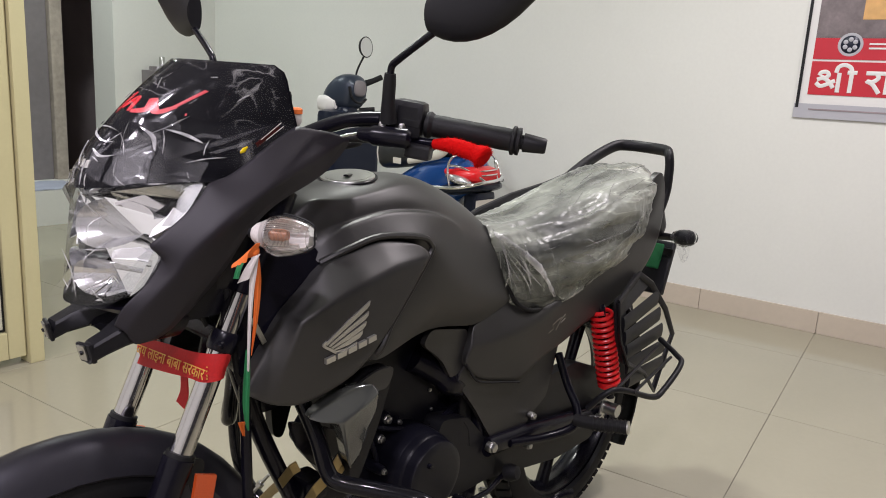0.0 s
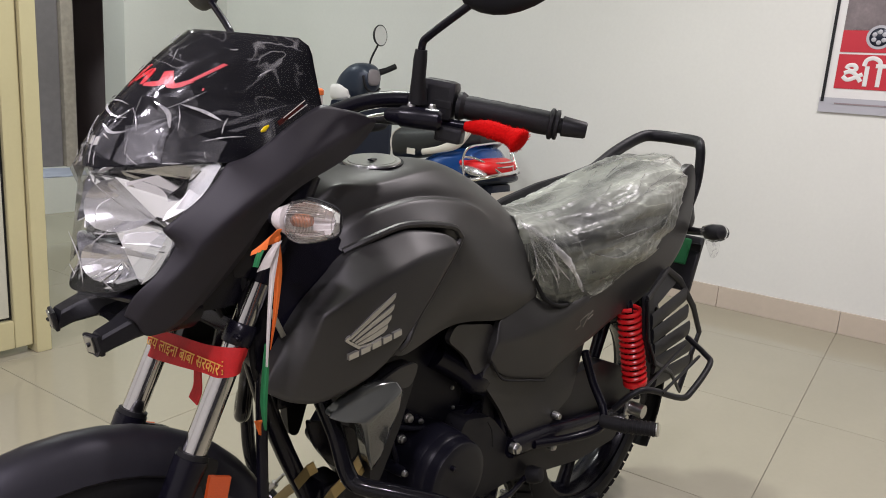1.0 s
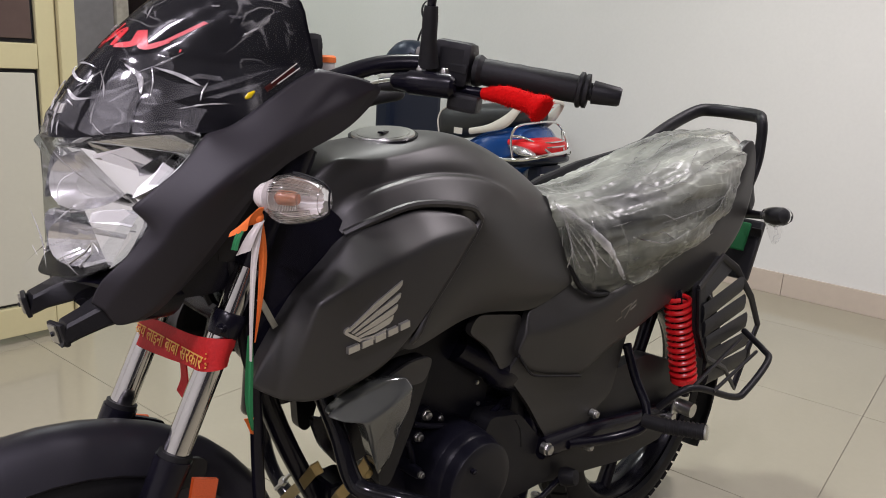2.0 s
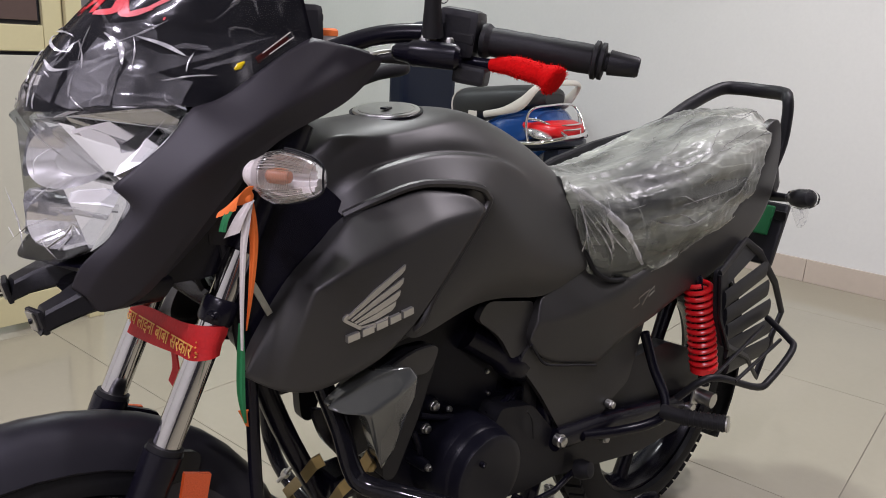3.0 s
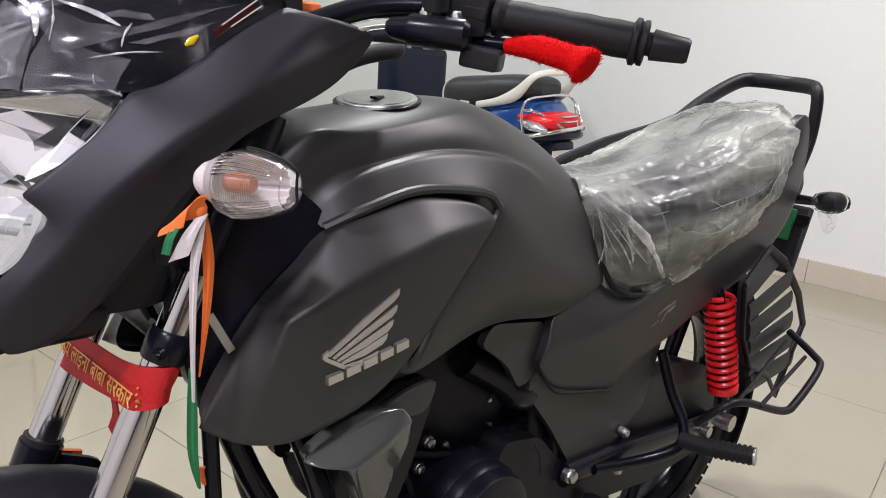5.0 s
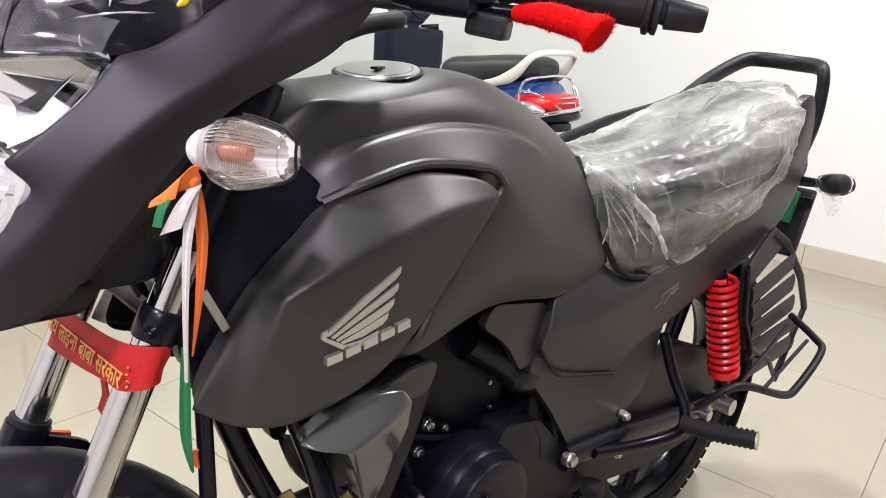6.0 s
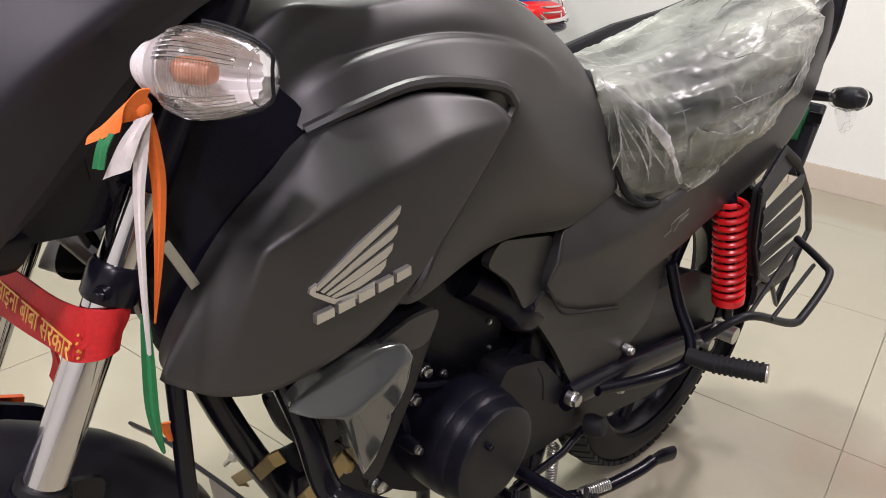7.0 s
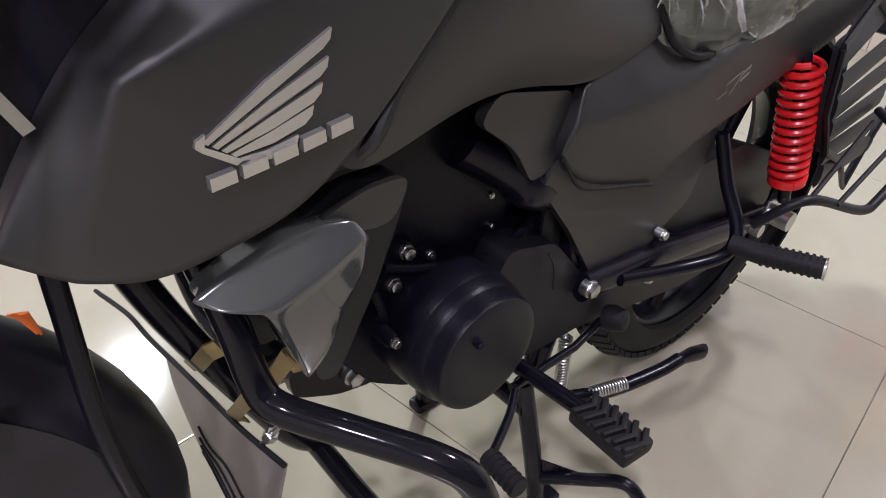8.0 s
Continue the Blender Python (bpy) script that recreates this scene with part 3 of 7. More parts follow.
def moulded(name, verts, faces, creases, mat, parent, label="", depth=0.014, rim=0.75, levels=3, side=1, corners=(), way=(0, 1, 0)):
    """A moulded panel: a cage of quads with chosen creases, skirted inwards along its free edge and subdivided to a smooth skin."""
    bm = bmesh.new()
    lay = bm.edges.layers.float.new("crease_edge")
    hard = bm.verts.layers.float.new("crease_vert")
    vs = [bm.verts.new(v) for v in verts]
    for f in faces:
        bm.faces.new([vs[i] for i in f])
    for chain, weights in creases:
        for i, (p, q) in enumerate(zip(chain, chain[1:])):
            e = bm.edges.get((vs[p], vs[q]))
            if e:
                e[lay] = weights[i] if isinstance(weights, (list, tuple)) else weights
    for i in corners:
        vs[i][hard] = 0.8
    edge = [e for e in bm.edges if len(e.link_faces) == 1]
    if depth:
        for e in edge:
            e[lay] = max(e[lay], rim)
        lift = {v: bm.verts.new(v.co + depth * Vector(way)) for v in {v for e in edge for v in e.verts}}
        for e in edge:
            p, q = e.verts
            bm.faces.new((p, q, lift[q], lift[p]))
    bmesh.ops.recalc_face_normals(bm, faces=bm.faces)
    if side < 0:
        bmesh.ops.scale(bm, vec=(1, -1, 1), verts=bm.verts)
        bmesh.ops.reverse_faces(bm, faces=bm.faces)
    ob = part(name, bm, mat, parent, label, 180)
    sub = ob.modifiers.new("skin", "SUBSURF")
    sub.levels = sub.render_levels = levels
    me = bpy.data.meshes.new_from_object(ob.evaluated_get(bpy.context.evaluated_depsgraph_get()))
    ob.modifiers.clear()
    ob.data = me
    return ob


wide = len(TANK[0])
verts_t = [p for row in TANK for p in row] + [(x, 2 * LEAN - y, z) for row in TANK[1:] for x, y, z in row]
count = len(TANK)
faces_t, creases_t = [], []
for half in (0, 1):
    base = lambda r: 0 if r == 0 else (r * wide if not half else (count + r - 1) * wide)
    for r in range(count - 1):
        faces_t += [(base(r) + c, base(r) + c + 1, base(r + 1) + c + 1, base(r + 1) + c) for c in range(wide - 1)]
    for r, w in ((2, (0.3, 0.85, 0.9, 0.9, 0.85, 0.7, 0.35, 0, 0, 0)), (4, (0, 0.4, 0.5, 0.5, 0.5, 0.4, 0.2, 0, 0, 0)), (5, (0.6, 0.8, 0.9, 0.95, 0.95, 0.9, 0.4, 0, 0, 0)), (6, (0.9, 0.9, 0.95, 0.95, 0.95, 0.95, 0.2, 0, 0, 0)), (7, (0.5, 0.6, 0.6, 0.6, 0.6, 0.5, 0, 0, 0, 0))):
        creases_t.append(([base(r) + c for c in range(wide)], w))
tank = moulded("fuel_tank", verts_t, faces_t, creases_t, MATTE, bike, "matte grey fuel tank with moulded flanks", 0)
tank_tree = BVHTree.FromPolygons([v.co for v in tank.data.vertices], [p.vertices for p in tank.data.polygons])

SHROUD = [
    [(0.439, -0.122, 0.789), (0.478, -0.134, 0.825), (0.505, -0.126, 0.851), (0.547, -0.129, 0.866), (0.610, -0.136, 0.880), (0.688, -0.156, 0.870)],
    [(0.438, -0.160, 0.785), (0.474, -0.168, 0.803), (0.508, -0.170, 0.816), (0.552, -0.171, 0.828), (0.615, -0.172, 0.843), (0.701, -0.167, 0.850)],
    [(0.421, -0.152, 0.728), (0.462, -0.164, 0.738), (0.497, -0.169, 0.750), (0.540, -0.172, 0.763), (0.588, -0.173, 0.777), (0.645, -0.171, 0.788)],
    [(0.404, -0.138, 0.661), (0.443, -0.149, 0.650), (0.477, -0.157, 0.659), (0.510, -0.163, 0.670), (0.542, -0.168, 0.684), (0.586, -0.171, 0.722)],
]
verts_s = [p for row in SHROUD for p in row] + [(0.404, -0.126, 0.743), (0.366, -0.121, 0.683)]
faces_s = [(r * 6 + c, r * 6 + c + 1, r * 6 + c + 7, r * 6 + c + 6) for r in range(3) for c in range(5)] + [(0, 6, 12, 24), (24, 12, 18, 25)]
creases_s = [(list(range(6, 12)), (0.9, 0.9, 0.9, 0.88, 0.8)), ([6, 12, 18], (0.75, 0.75)), ([0, 6], 0.6), ([4, 10], 0.45)]
GROOVE = [(0.508, 0.853), (0.547, 0.871), (0.612, 0.886), (0.690, 0.879), (0.713, 0.866), (0.716, 0.848), (0.666, 0.785), (0.626, 0.742), (0.601, 0.706), (0.584, 0.684)]
for s in (1, -1):
    shroud = moulded("tank_shroud", verts_s, faces_s, creases_s, MATTE, bike, "matte dark grey tank shroud", 0.022, 0.85, side=s, corners=(2, 25, 18, 11))
    if s == 1:
        left_shroud = shroud
    liner = []
    for x, z in GROOVE:
        at = tank_tree.ray_cast(Vector((x, -1, z)), Vector((0, 1, 0)))[0]
        liner.append((x, s * ((at.y if at else -0.13) - 0.0020), z))
    part("groove_liner", tube(smooth_line(liner, 4), 0.0056, 8), MATTE, bike)

# filler cap, tipped forward with the crown of the tank
cap_c, cap_up = Vector((0.640, LEAN, 0.9645)), Vector((-0.13, -0.06, 1)).normalized()
cap = part("filler_cap", turned([(-0.01, 0.0465), (0.0025, 0.0465), (0.004, 0.0455), (0.004, 0.0400), (0.0032, 0.0395), (0.0032, 0.0385), (0.0045, 0.038), (0.0045, 0.0)], cap_c, cap_up, 48), STEEL, bike, "brushed metal fuel filler cap")
part("cap_ring", turned([(-0.006, 0.0505), (0.0015, 0.0505), (0.0015, 0.0468)], cap_c, cap_up, 48), SATIN, cap)
key_at = cap_c + cap_up * 0.0055 + Vector((-0.006, -0.008, 0))
part("key_flap", box(key_at.x, key_at.y, key_at.z, 0.022, 0.009, 0.003, 0.001, Matrix.Rotation(0.5, 3, "Z")), SATIN, cap, "black key flap")

# seat and tail
SEAT = [  # x, half width, top, bottom, crown
    (0.985, 0.06, 0.846, 0.72, 0.01), (1.04, 0.085, 0.836, 0.692, 0.015), (1.12, 0.10, 0.836, 0.682, 0.02), (1.22, 0.108, 0.850, 0.688, 0.02),
    (1.32, 0.110, 0.872, 0.703, 0.02), (1.42, 0.108, 0.900, 0.726, 0.022), (1.52, 0.104, 0.920, 0.75, 0.022), (1.60, 0.095, 0.930, 0.80, 0.02), (1.67, 0.078, 0.930, 0.85, 0.015), (1.71, 0.055, 0.918, 0.87, 0.01)]


def seat_rings(grow=0.0, along=6, round_n=4):
    rings = []
    for x, w, top, bot, crown in SEAT:
        w2, top2, bot2 = w + grow, top + grow, bot - grow
        half = smooth_line([(x, 0, top2), (x, -w2 * 0.5, top2 - crown * 0.3), (x, -w2 * 0.85, top2 - crown * 1.6), (x, -w2, top2 - 0.055), (x, -w2 * 0.99, (top2 + bot2) / 2 - 0.02), (x, -w2 * 0.94, bot2)], round_n)
        rings.append([tuple(p) for p in half] + [(p[0], -p[1], p[2]) for p in reversed([tuple(q) for q in half[1:]])])
    cols = [smooth_line([r[k] for r in rings], along) for k in range(len(rings[0]))]
    return [[cols[k][i] for k in range(len(cols))] for i in range(len(cols[0]))]


part("seat", loft(seat_rings(), closed=True), SEATM, bike, "black vinyl seat")
part("seat_edge", tube(smooth_line([(1.016, -0.088, 0.742), (1.030, -0.096, 0.716), (1.046, -0.104, 0.690), (1.066, -0.111, 0.676), (1.090, -0.114, 0.668), (1.125, -0.113, 0.664)], 5), 0.0045, 8), RUBBER, bike, "black rubber seat edge")

TAIL = [
    [(0.906, -0.101, 0.666), (0.970, -0.095, 0.684), (1.042, -0.090, 0.702), (1.092, -0.086, 0.682), (1.206, -0.080, 0.694), (1.310, -0.082, 0.712), (1.400, -0.086, 0.732), (1.490, -0.093, 0.752), (1.560, -0.093, 0.790), (1.615, -0.093, 0.850), (1.648, -0.090, 0.925), (1.690, -0.094, 0.938)],
    [(0.897, -0.110, 0.628), (0.955, -0.117, 0.627), (1.050, -0.121, 0.637), (1.121, -0.122, 0.649), (1.203, -0.119, 0.672), (1.300, -0.116, 0.695), (1.400, -0.114, 0.716), (1.500, -0.117, 0.746), (1.580, -0.115, 0.793), (1.645, -0.112, 0.846), (1.672, -0.106, 0.900), (1.698, -0.098, 0.925)],
    [(0.884, -0.104, 0.598), (0.918, -0.107, 0.552), (1.010, -0.108, 0.524), (1.078, -0.108, 0.505), (1.160, -0.109, 0.545), (1.246, -0.109, 0.560), (1.350, -0.107, 0.592), (1.476, -0.107, 0.611), (1.590, -0.107, 0.655), (1.680, -0.106, 0.715), (1.716, -0.104, 0.810), (1.713, -0.100, 0.895)],
]
tail_w = len(TAIL[0])
verts_q = [p for row in TAIL for p in row]
faces_q = [(r * tail_w + c, r * tail_w + c + 1, (r + 1) * tail_w + c + 1, (r + 1) * tail_w + c) for r in range(2) for c in range(tail_w - 1)]
crease_q = [([tail_w + c for c in range(tail_w)], (0.7, 0.85, 0.9, 0.9, 0.85, 0.8, 0.6, 0.4, 0.3, 0.2, 0.2))]
SIDE_LOW = [(0.900, -0.100, 0.588), (0.935, -0.100, 0.560), (1.020, -0.100, 0.538), (1.090, -0.100, 0.522), (1.160, -0.100, 0.558), (1.246, -0.100, 0.566), (1.209, -0.100, 0.431), (1.163, -0.100, 0.410), (1.108, -0.100, 0.368), (1.011, -0.100, 0.381), (0.939, -0.100, 0.480), (0.873, -0.100, 0.557)]
FILLER = [(0.758, -0.110, 0.662), (0.778, -0.110, 0.688), (0.904, -0.095, 0.660), (0.900, -0.095, 0.610), (0.892, -0.095, 0.575), (0.860, -0.095, 0.565), (0.816, -0.100, 0.622)]
for s in (1, -1):
    tail = moulded("side_panel", verts_q, faces_q, crease_q, MATTE, bike, "matte grey side and tail panel", 0.015, 0.85, side=s, corners=(0, 2, 2 * tail_w, 2 * tail_w + 3, 2 * tail_w + 5))
    left_tail = tail if s == 1 else left_tail
    part("lower_side_panel", panel(SIDE_LOW, (), 0.012, side=s, cell=0.03), MATTE, bike)
    part("filler_panel", panel(FILLER, [(0.85, -0.112, 0.62)], 0.012, side=s, cell=0.03), MATTE, bike)
part("panel_seam", tube(smooth_line([(0.887, -0.1075, 0.592), (0.918, -0.1105, 0.553), (0.960, -0.1110, 0.537), (1.010, -0.1110, 0.5245), (1.070, -0.1110, 0.508)], 4), 0.0024, 6), RUBBER, bike, "dark joint below the side panel")
part("tail_end", box(1.77, 0, 0.80, 0.06, 0.15, 0.12, 0.02, Matrix.Rotation(-0.5, 3, "Y")), BLACKP, bike)

# lower glossy shroud and its bracket
LOW_GLOSS = [(0.466, -0.142, 0.622), (0.505, -0.145, 0.641), (0.548, -0.147, 0.655), (0.590, -0.154, 0.649), (0.481, -0.158, 0.616), (0.507, -0.172, 0.612), (0.553, -0.171, 0.624), (0.600, -0.159, 0.634), (0.524, -0.163, 0.572), (0.578, -0.160, 0.580), (0.599, -0.155, 0.600), (0.550, -0.148, 0.508), (0.574, -0.148, 0.530)]
LOW_FACES = [(0, 1, 5, 4), (1, 2, 6, 5), (2, 3, 7, 6), (5, 6, 9, 8), (6, 7, 10, 9), (8, 9, 12, 11)]
LOW_CREASE = [([4, 5, 6, 7], (0.9, 0.92, 0.7))]
LOW_BACK = [(0.540, -0.142, 0.651), (0.60, -0.140, 0.664), (0.653, -0.132, 0.658), (0.657, -0.132, 0.630), (0.634, -0.127, 0.548), (0.600, -0.120, 0.458), (0.578, -0.120, 0.467), (0.575, -0.129, 0.56)]
LOW_TOP = [(0.559, -0.147, 0.650), (0.605, -0.147, 0.665), (0.651, -0.140, 0.660), (0.650, -0.140, 0.643), (0.633, -0.143, 0.623), (0.585, -0.148, 0.634)]
for s in (1, -1):
    low = moulded("lower_shroud", LOW_GLOSS, LOW_FACES, LOW_CREASE, GLOSSG, bike, "glossy grey lower shroud", 0.02, 0.9, side=s, corners=(0, 3, 7, 5, 11))
    part("shroud_bracket", panel(LOW_BACK, (), 0.02, side=s), BLACKP, low)
    part("shroud_top", panel(LOW_TOP, (), 0.006, cell=0.03, rim=0.003, drop=0.002, side=s), MATTE, low)

# headlamp fairing
COWL = [
    [(0.545, -0.115, 1.041), (0.468, -0.101, 1.059), (0.415, -0.103, 1.030), (0.359, -0.098, 0.987), (0.331, -0.095, 0.984), (0.300, -0.102, 0.947), (0.247, -0.089, 0.907), (0.268, -0.091, 0.887), (0.245, -0.086, 0.852), (0.216, -0.080, 0.831), (0.210, -0.070, 0.803)],
    [(0.543, -0.117, 1.034), (0.488, -0.122, 1.014), (0.435, -0.131, 0.993), (0.385, -0.137, 0.968), (0.354, -0.138, 0.950), (0.316, -0.133, 0.922), (0.282, -0.122, 0.890), (0.274, -0.118, 0.874), (0.252, -0.108, 0.849), (0.233, -0.094, 0.821), (0.220, -0.082, 0.796)],
    [(0.540, -0.114, 1.024), (0.500, -0.116, 0.987), (0.446, -0.120, 0.967), (0.402, -0.122, 0.949), (0.365, -0.122, 0.919), (0.332, -0.119, 0.882), (0.305, -0.112, 0.846), (0.291, -0.107, 0.828), (0.272, -0.099, 0.800), (0.255, -0.090, 0.783), (0.230, -0.080, 0.772)],
]
cowl_w = len(COWL[0])
verts_c = [p for row in COWL for p in row]
faces_c = [(r * cowl_w + c, r * cowl_w + c + 1, (r + 1) * cowl_w + c + 1, (r + 1) * cowl_w + c) for r in range(2) for c in range(cowl_w - 1)]
for s in (1, -1):
    moulded("headlamp_cowl", verts_c, faces_c, [([cowl_w + c for c in range(cowl_w)], 0.45)], COWLP, bike, "matte dark headlamp cowl", 0.014, 0.85, side=s, corners=(0, 1, 4, 6, 7, 10), way=(1.0, 0.15, 0.0))
    part("under_cowl", panel([(0.390, -0.098, 0.905), (0.358, -0.101, 0.866), (0.335, -0.103, 0.844), (0.296, -0.103, 0.810), (0.279, -0.101, 0.802), (0.278, -0.096, 0.822), (0.325, -0.104, 0.872), (0.362, -0.106, 0.914)], (), 0.012, side=s, cell=0.02, rim=0.003, rounded=False), COWLP, bike, "matte dark inner edge of the cowl")
    part("inner_cowl", panel([(0.40, -0.080, 0.905), (0.41, -0.080, 0.83), (0.36, -0.075, 0.79), (0.30, -0.072, 0.79), (0.285, -0.075, 0.82), (0.33, -0.085, 0.88)], (), 0.012, side=s, cell=0.03), SATIN, bike)
CHIN = [(0.197, 0.0, 0.818), (0.201, -0.03, 0.819), (0.216, -0.060, 0.822), (0.262, -0.08, 0.80), (0.245, -0.070, 0.768), (0.225, -0.045, 0.775), (0.215, 0.0, 0.783)]
chin_full = CHIN + mirrored(CHIN[1:-1])[::-1]
part("chin", panel(chin_full, (), 0.05, axis="x", cell=0.03), SATIN, bike, "black lower edge of the headlamp fairing")
for s in (-1, 1):
    tilt = Matrix.Rotation(radians(-14), 3, "Y") @ Matrix.Rotation(s * radians(-12), 3, "Z")
    tab = part("number_plate_tab", box(0.181, s * 0.058, 0.772, 0.006, 0.028, 0.027, 0.003, tilt), BLACKP, bike)
    rings_t = []
    for x, y, z, wide, tall in ((0.183, 0.058, 0.772, 0.027, 0.025), (0.203, 0.058, 0.780, 0.030, 0.026), (0.228, 0.053, 0.789, 0.046, 0.030), (0.262, 0.046, 0.800, 0.070, 0.040)):
        rings_t.append([(x + 0.25 * b * tall, s * y + a * wide, z + b * tall) for a, b in ((-0.5, -0.35), (-0.4, -0.5), (0.4, -0.5), (0.5, -0.35), (0.5, 0.35), (0.4, 0.5), (-0.4, 0.5), (-0.5, 0.35))])
    part("tab_arm", loft(rings_t, closed=True), BLACKP, tab, sharp=35)
    part("clip_nut", box(0.1765, s * 0.058, 0.773, 0.003, 0.014, 0.021, 0.001, tilt), STEEL, tab, "bare metal clip nut")
    part("nut_hole", turned([(0, 0.0028), (0.0025, 0.0028)], (0.1755, s * 0.058, 0.773), (-1, -s * 0.2, -0.25), 10), BLACKP, tab)

LENS_O = [(0.200, 0.0, 0.962), (0.225, -0.040, 0.970), (0.327, -0.092, 0.986), (0.305, -0.096, 0.957), (0.270, -0.090, 0.923), (0.249, -0.084, 0.907), (0.262, -0.086, 0.888), (0.240, -0.081, 0.850), (0.213, -0.072, 0.834), (0.190, -0.035, 0.826), (0.178, 0.0, 0.824)]
lens_full = LENS_O + mirrored(LENS_O[1:-1])[::-1]
LENS_IN = [(0.182, 0, 0.90), (0.200, -0.04, 0.90), (0.200, 0.04, 0.90), (0.194, -0.04, 0.86), (0.194, 0.04, 0.86), (0.225, -0.07, 0.88), (0.225, 0.07, 0.88)]
lamp = part("headlamp", panel(lens_full, LENS_IN, 0.003, axis="x"), LENS, bike, "clear headlamp lens")
lamp.visible_shadow = False
lens_x = spline_field([(p[1], p[2], p[0]) for p in lens_full + LENS_IN])
back_o = [(x + 0.05, y * 0.98, 0.9 + (z - 0.9) * 0.98) for x, y, z in lens_full]
part("housing", panel(back_o, [(0.30, 0, 0.90)], 0.01, axis="x"), BLACKP, lamp)


def bowl(cy, cz, ry, rz, depth, facets, rings=7):
    """A chromed reflector: a shallow faceted dish set behind the lens."""
    bm = bmesh.new()
    grid = []
    for i in range(rings + 1):
        r = i / rings
        ring = []
        for k in range(facets):
            a = 2 * math.pi * k / facets
            y, z = cy + r * ry * math.cos(a), cz + r * rz * math.sin(a)
            ring.append(bm.verts.new((lens_x(max(-0.09, min(0.09, y)), z) + 0.012 + depth * (1 - r * r), y, z)))
            if r == 0:
                break
        grid.append(ring)
    for u, v in zip(grid, grid[1:]):
        for k in range(facets):
            q = list(dict.fromkeys([u[k % len(u)], u[(k + 1) % len(u)], v[(k + 1) % facets], v[k]]))
            bm.faces.new(q)
    return bm


back = [(x + 0.026, y * 0.84, 0.9 + (z - 0.9) * 0.93) for x, y, z in lens_full]
part("reflector_back", panel(back, [(x + 0.035, y, z) for x, y, z in LENS_IN], 0.004, axis="x", cell=0.012), ALUM, lamp, "bright reflector shell")
for s in (-1, 1):
    part("reflector_bowl", bowl(s * 0.040, 0.930, 0.036, 0.031, 0.030, 28, 9), ALUM, lamp, "bright upper reflector bowl", 60)
    part("reflector_bowl", bowl(s * 0.038, 0.862, 0.036, 0.024, 0.026, 16, 6), ALUM, lamp, "bright faceted lower reflector", 5)
BLADES = [  # outline in space of the left half, thickness, material
    ([(0.324, -0.083, 0.985), (0.328, -0.089, 0.978), (0.309, -0.093, 0.954), (0.292, -0.093, 0.935), (0.268, -0.087, 0.921), (0.256, -0.082, 0.915), (0.262, -0.082, 0.925), (0.281, -0.084, 0.942), (0.295, -0.084, 0.960), (0.305, -0.083, 0.972)], DRLW),
    ([(0.306, -0.079, 0.978), (0.268, -0.063, 0.968), (0.231, -0.046, 0.957), (0.231, -0.046, 0.953), (0.268, -0.063, 0.963), (0.304, -0.079, 0.972)], SILVERP),
    ([(0.223, -0.056, 0.8965), (0.229, -0.063, 0.8995), (0.250, -0.076, 0.9015), (0.264, -0.083, 0.888), (0.246, -0.074, 0.885), (0.221, -0.055, 0.887)], DRLW),
    ([(0.264, -0.083, 0.886), (0.248, -0.079, 0.867), (0.234, -0.073, 0.848), (0.211, -0.056, 0.839), (0.212, -0.056, 0.843), (0.233, -0.071, 0.851), (0.246, -0.077, 0.869), (0.259, -0.081, 0.886)], ALUM)]
for s in (1, -1):
    for outline, mat in BLADES:
        part("lamp_blade", panel(outline, (), 0.005, cell=0.02, rim=0.0012, drop=0.001, side=s, rounded=False), mat, lamp, "white light guide blade" if mat == DRLW else "bright reflector blade")
    part("reflector_side", panel([(0.322, -0.077, 0.982), (0.314, -0.081, 0.958), (0.290, -0.079, 0.934), (0.268, -0.072, 0.922), (0.262, -0.062, 0.932), (0.272, -0.058, 0.956), (0.292, -0.066, 0.972)], (), 0.003, cell=0.02, rim=0.001, drop=0.001, side=s, rounded=False), SILVERP, lamp, "silver side wall of the reflector")
    slash = [(0.268, -0.075, 0.944), (0.296, -0.080, 0.963), (0.305, -0.081, 0.972)]
    part("reflector_seam", tube([(x, s * y, z) for x, y, z in slash], 0.0012, 6), SATIN, lamp)
    for k in range(5):
        a = 0.5 + 0.42 * k
        spoke = [(0.0, 0.006), (0.5, 0.003), (1.0, 0.0015)]
        pts = [(lens_x(-0.042 - 0.034 * r * math.cos(a), 0.862 - 0.024 * r * math.sin(a)) + 0.010 + 0.02 * (1 - r * r), s * (-0.042 - 0.034 * r * math.cos(a)), 0.862 - 0.024 * r * math.sin(a)) for r, _ in spoke]
        part("reflector_fin", tube(pts, 0.0012, 6), CHROME, lamp)
part("bulb", turned([(0, 0.006), (0.025, 0.006), (0.029, 0.0)], (0.245, 0, 0.858), (-1, 0, 0), 16), LENS, lamp)

# windscreen
SCREEN_EDGE = [(0.331, -0.090, 0.982), (0.348, -0.093, 0.984), (0.362, -0.094, 0.987), (0.390, -0.098, 1.008), (0.415, -0.100, 1.027), (0.442, -0.100, 1.043), (0.468, -0.099, 1.056), (0.463, -0.099, 1.072), (0.459, -0.098, 1.088), (0.4545, -0.097, 1.106), (0.4520, -0.0960, 1.119), (0.4480, -0.0935, 1.130), (0.4380, -0.0845, 1.139)]


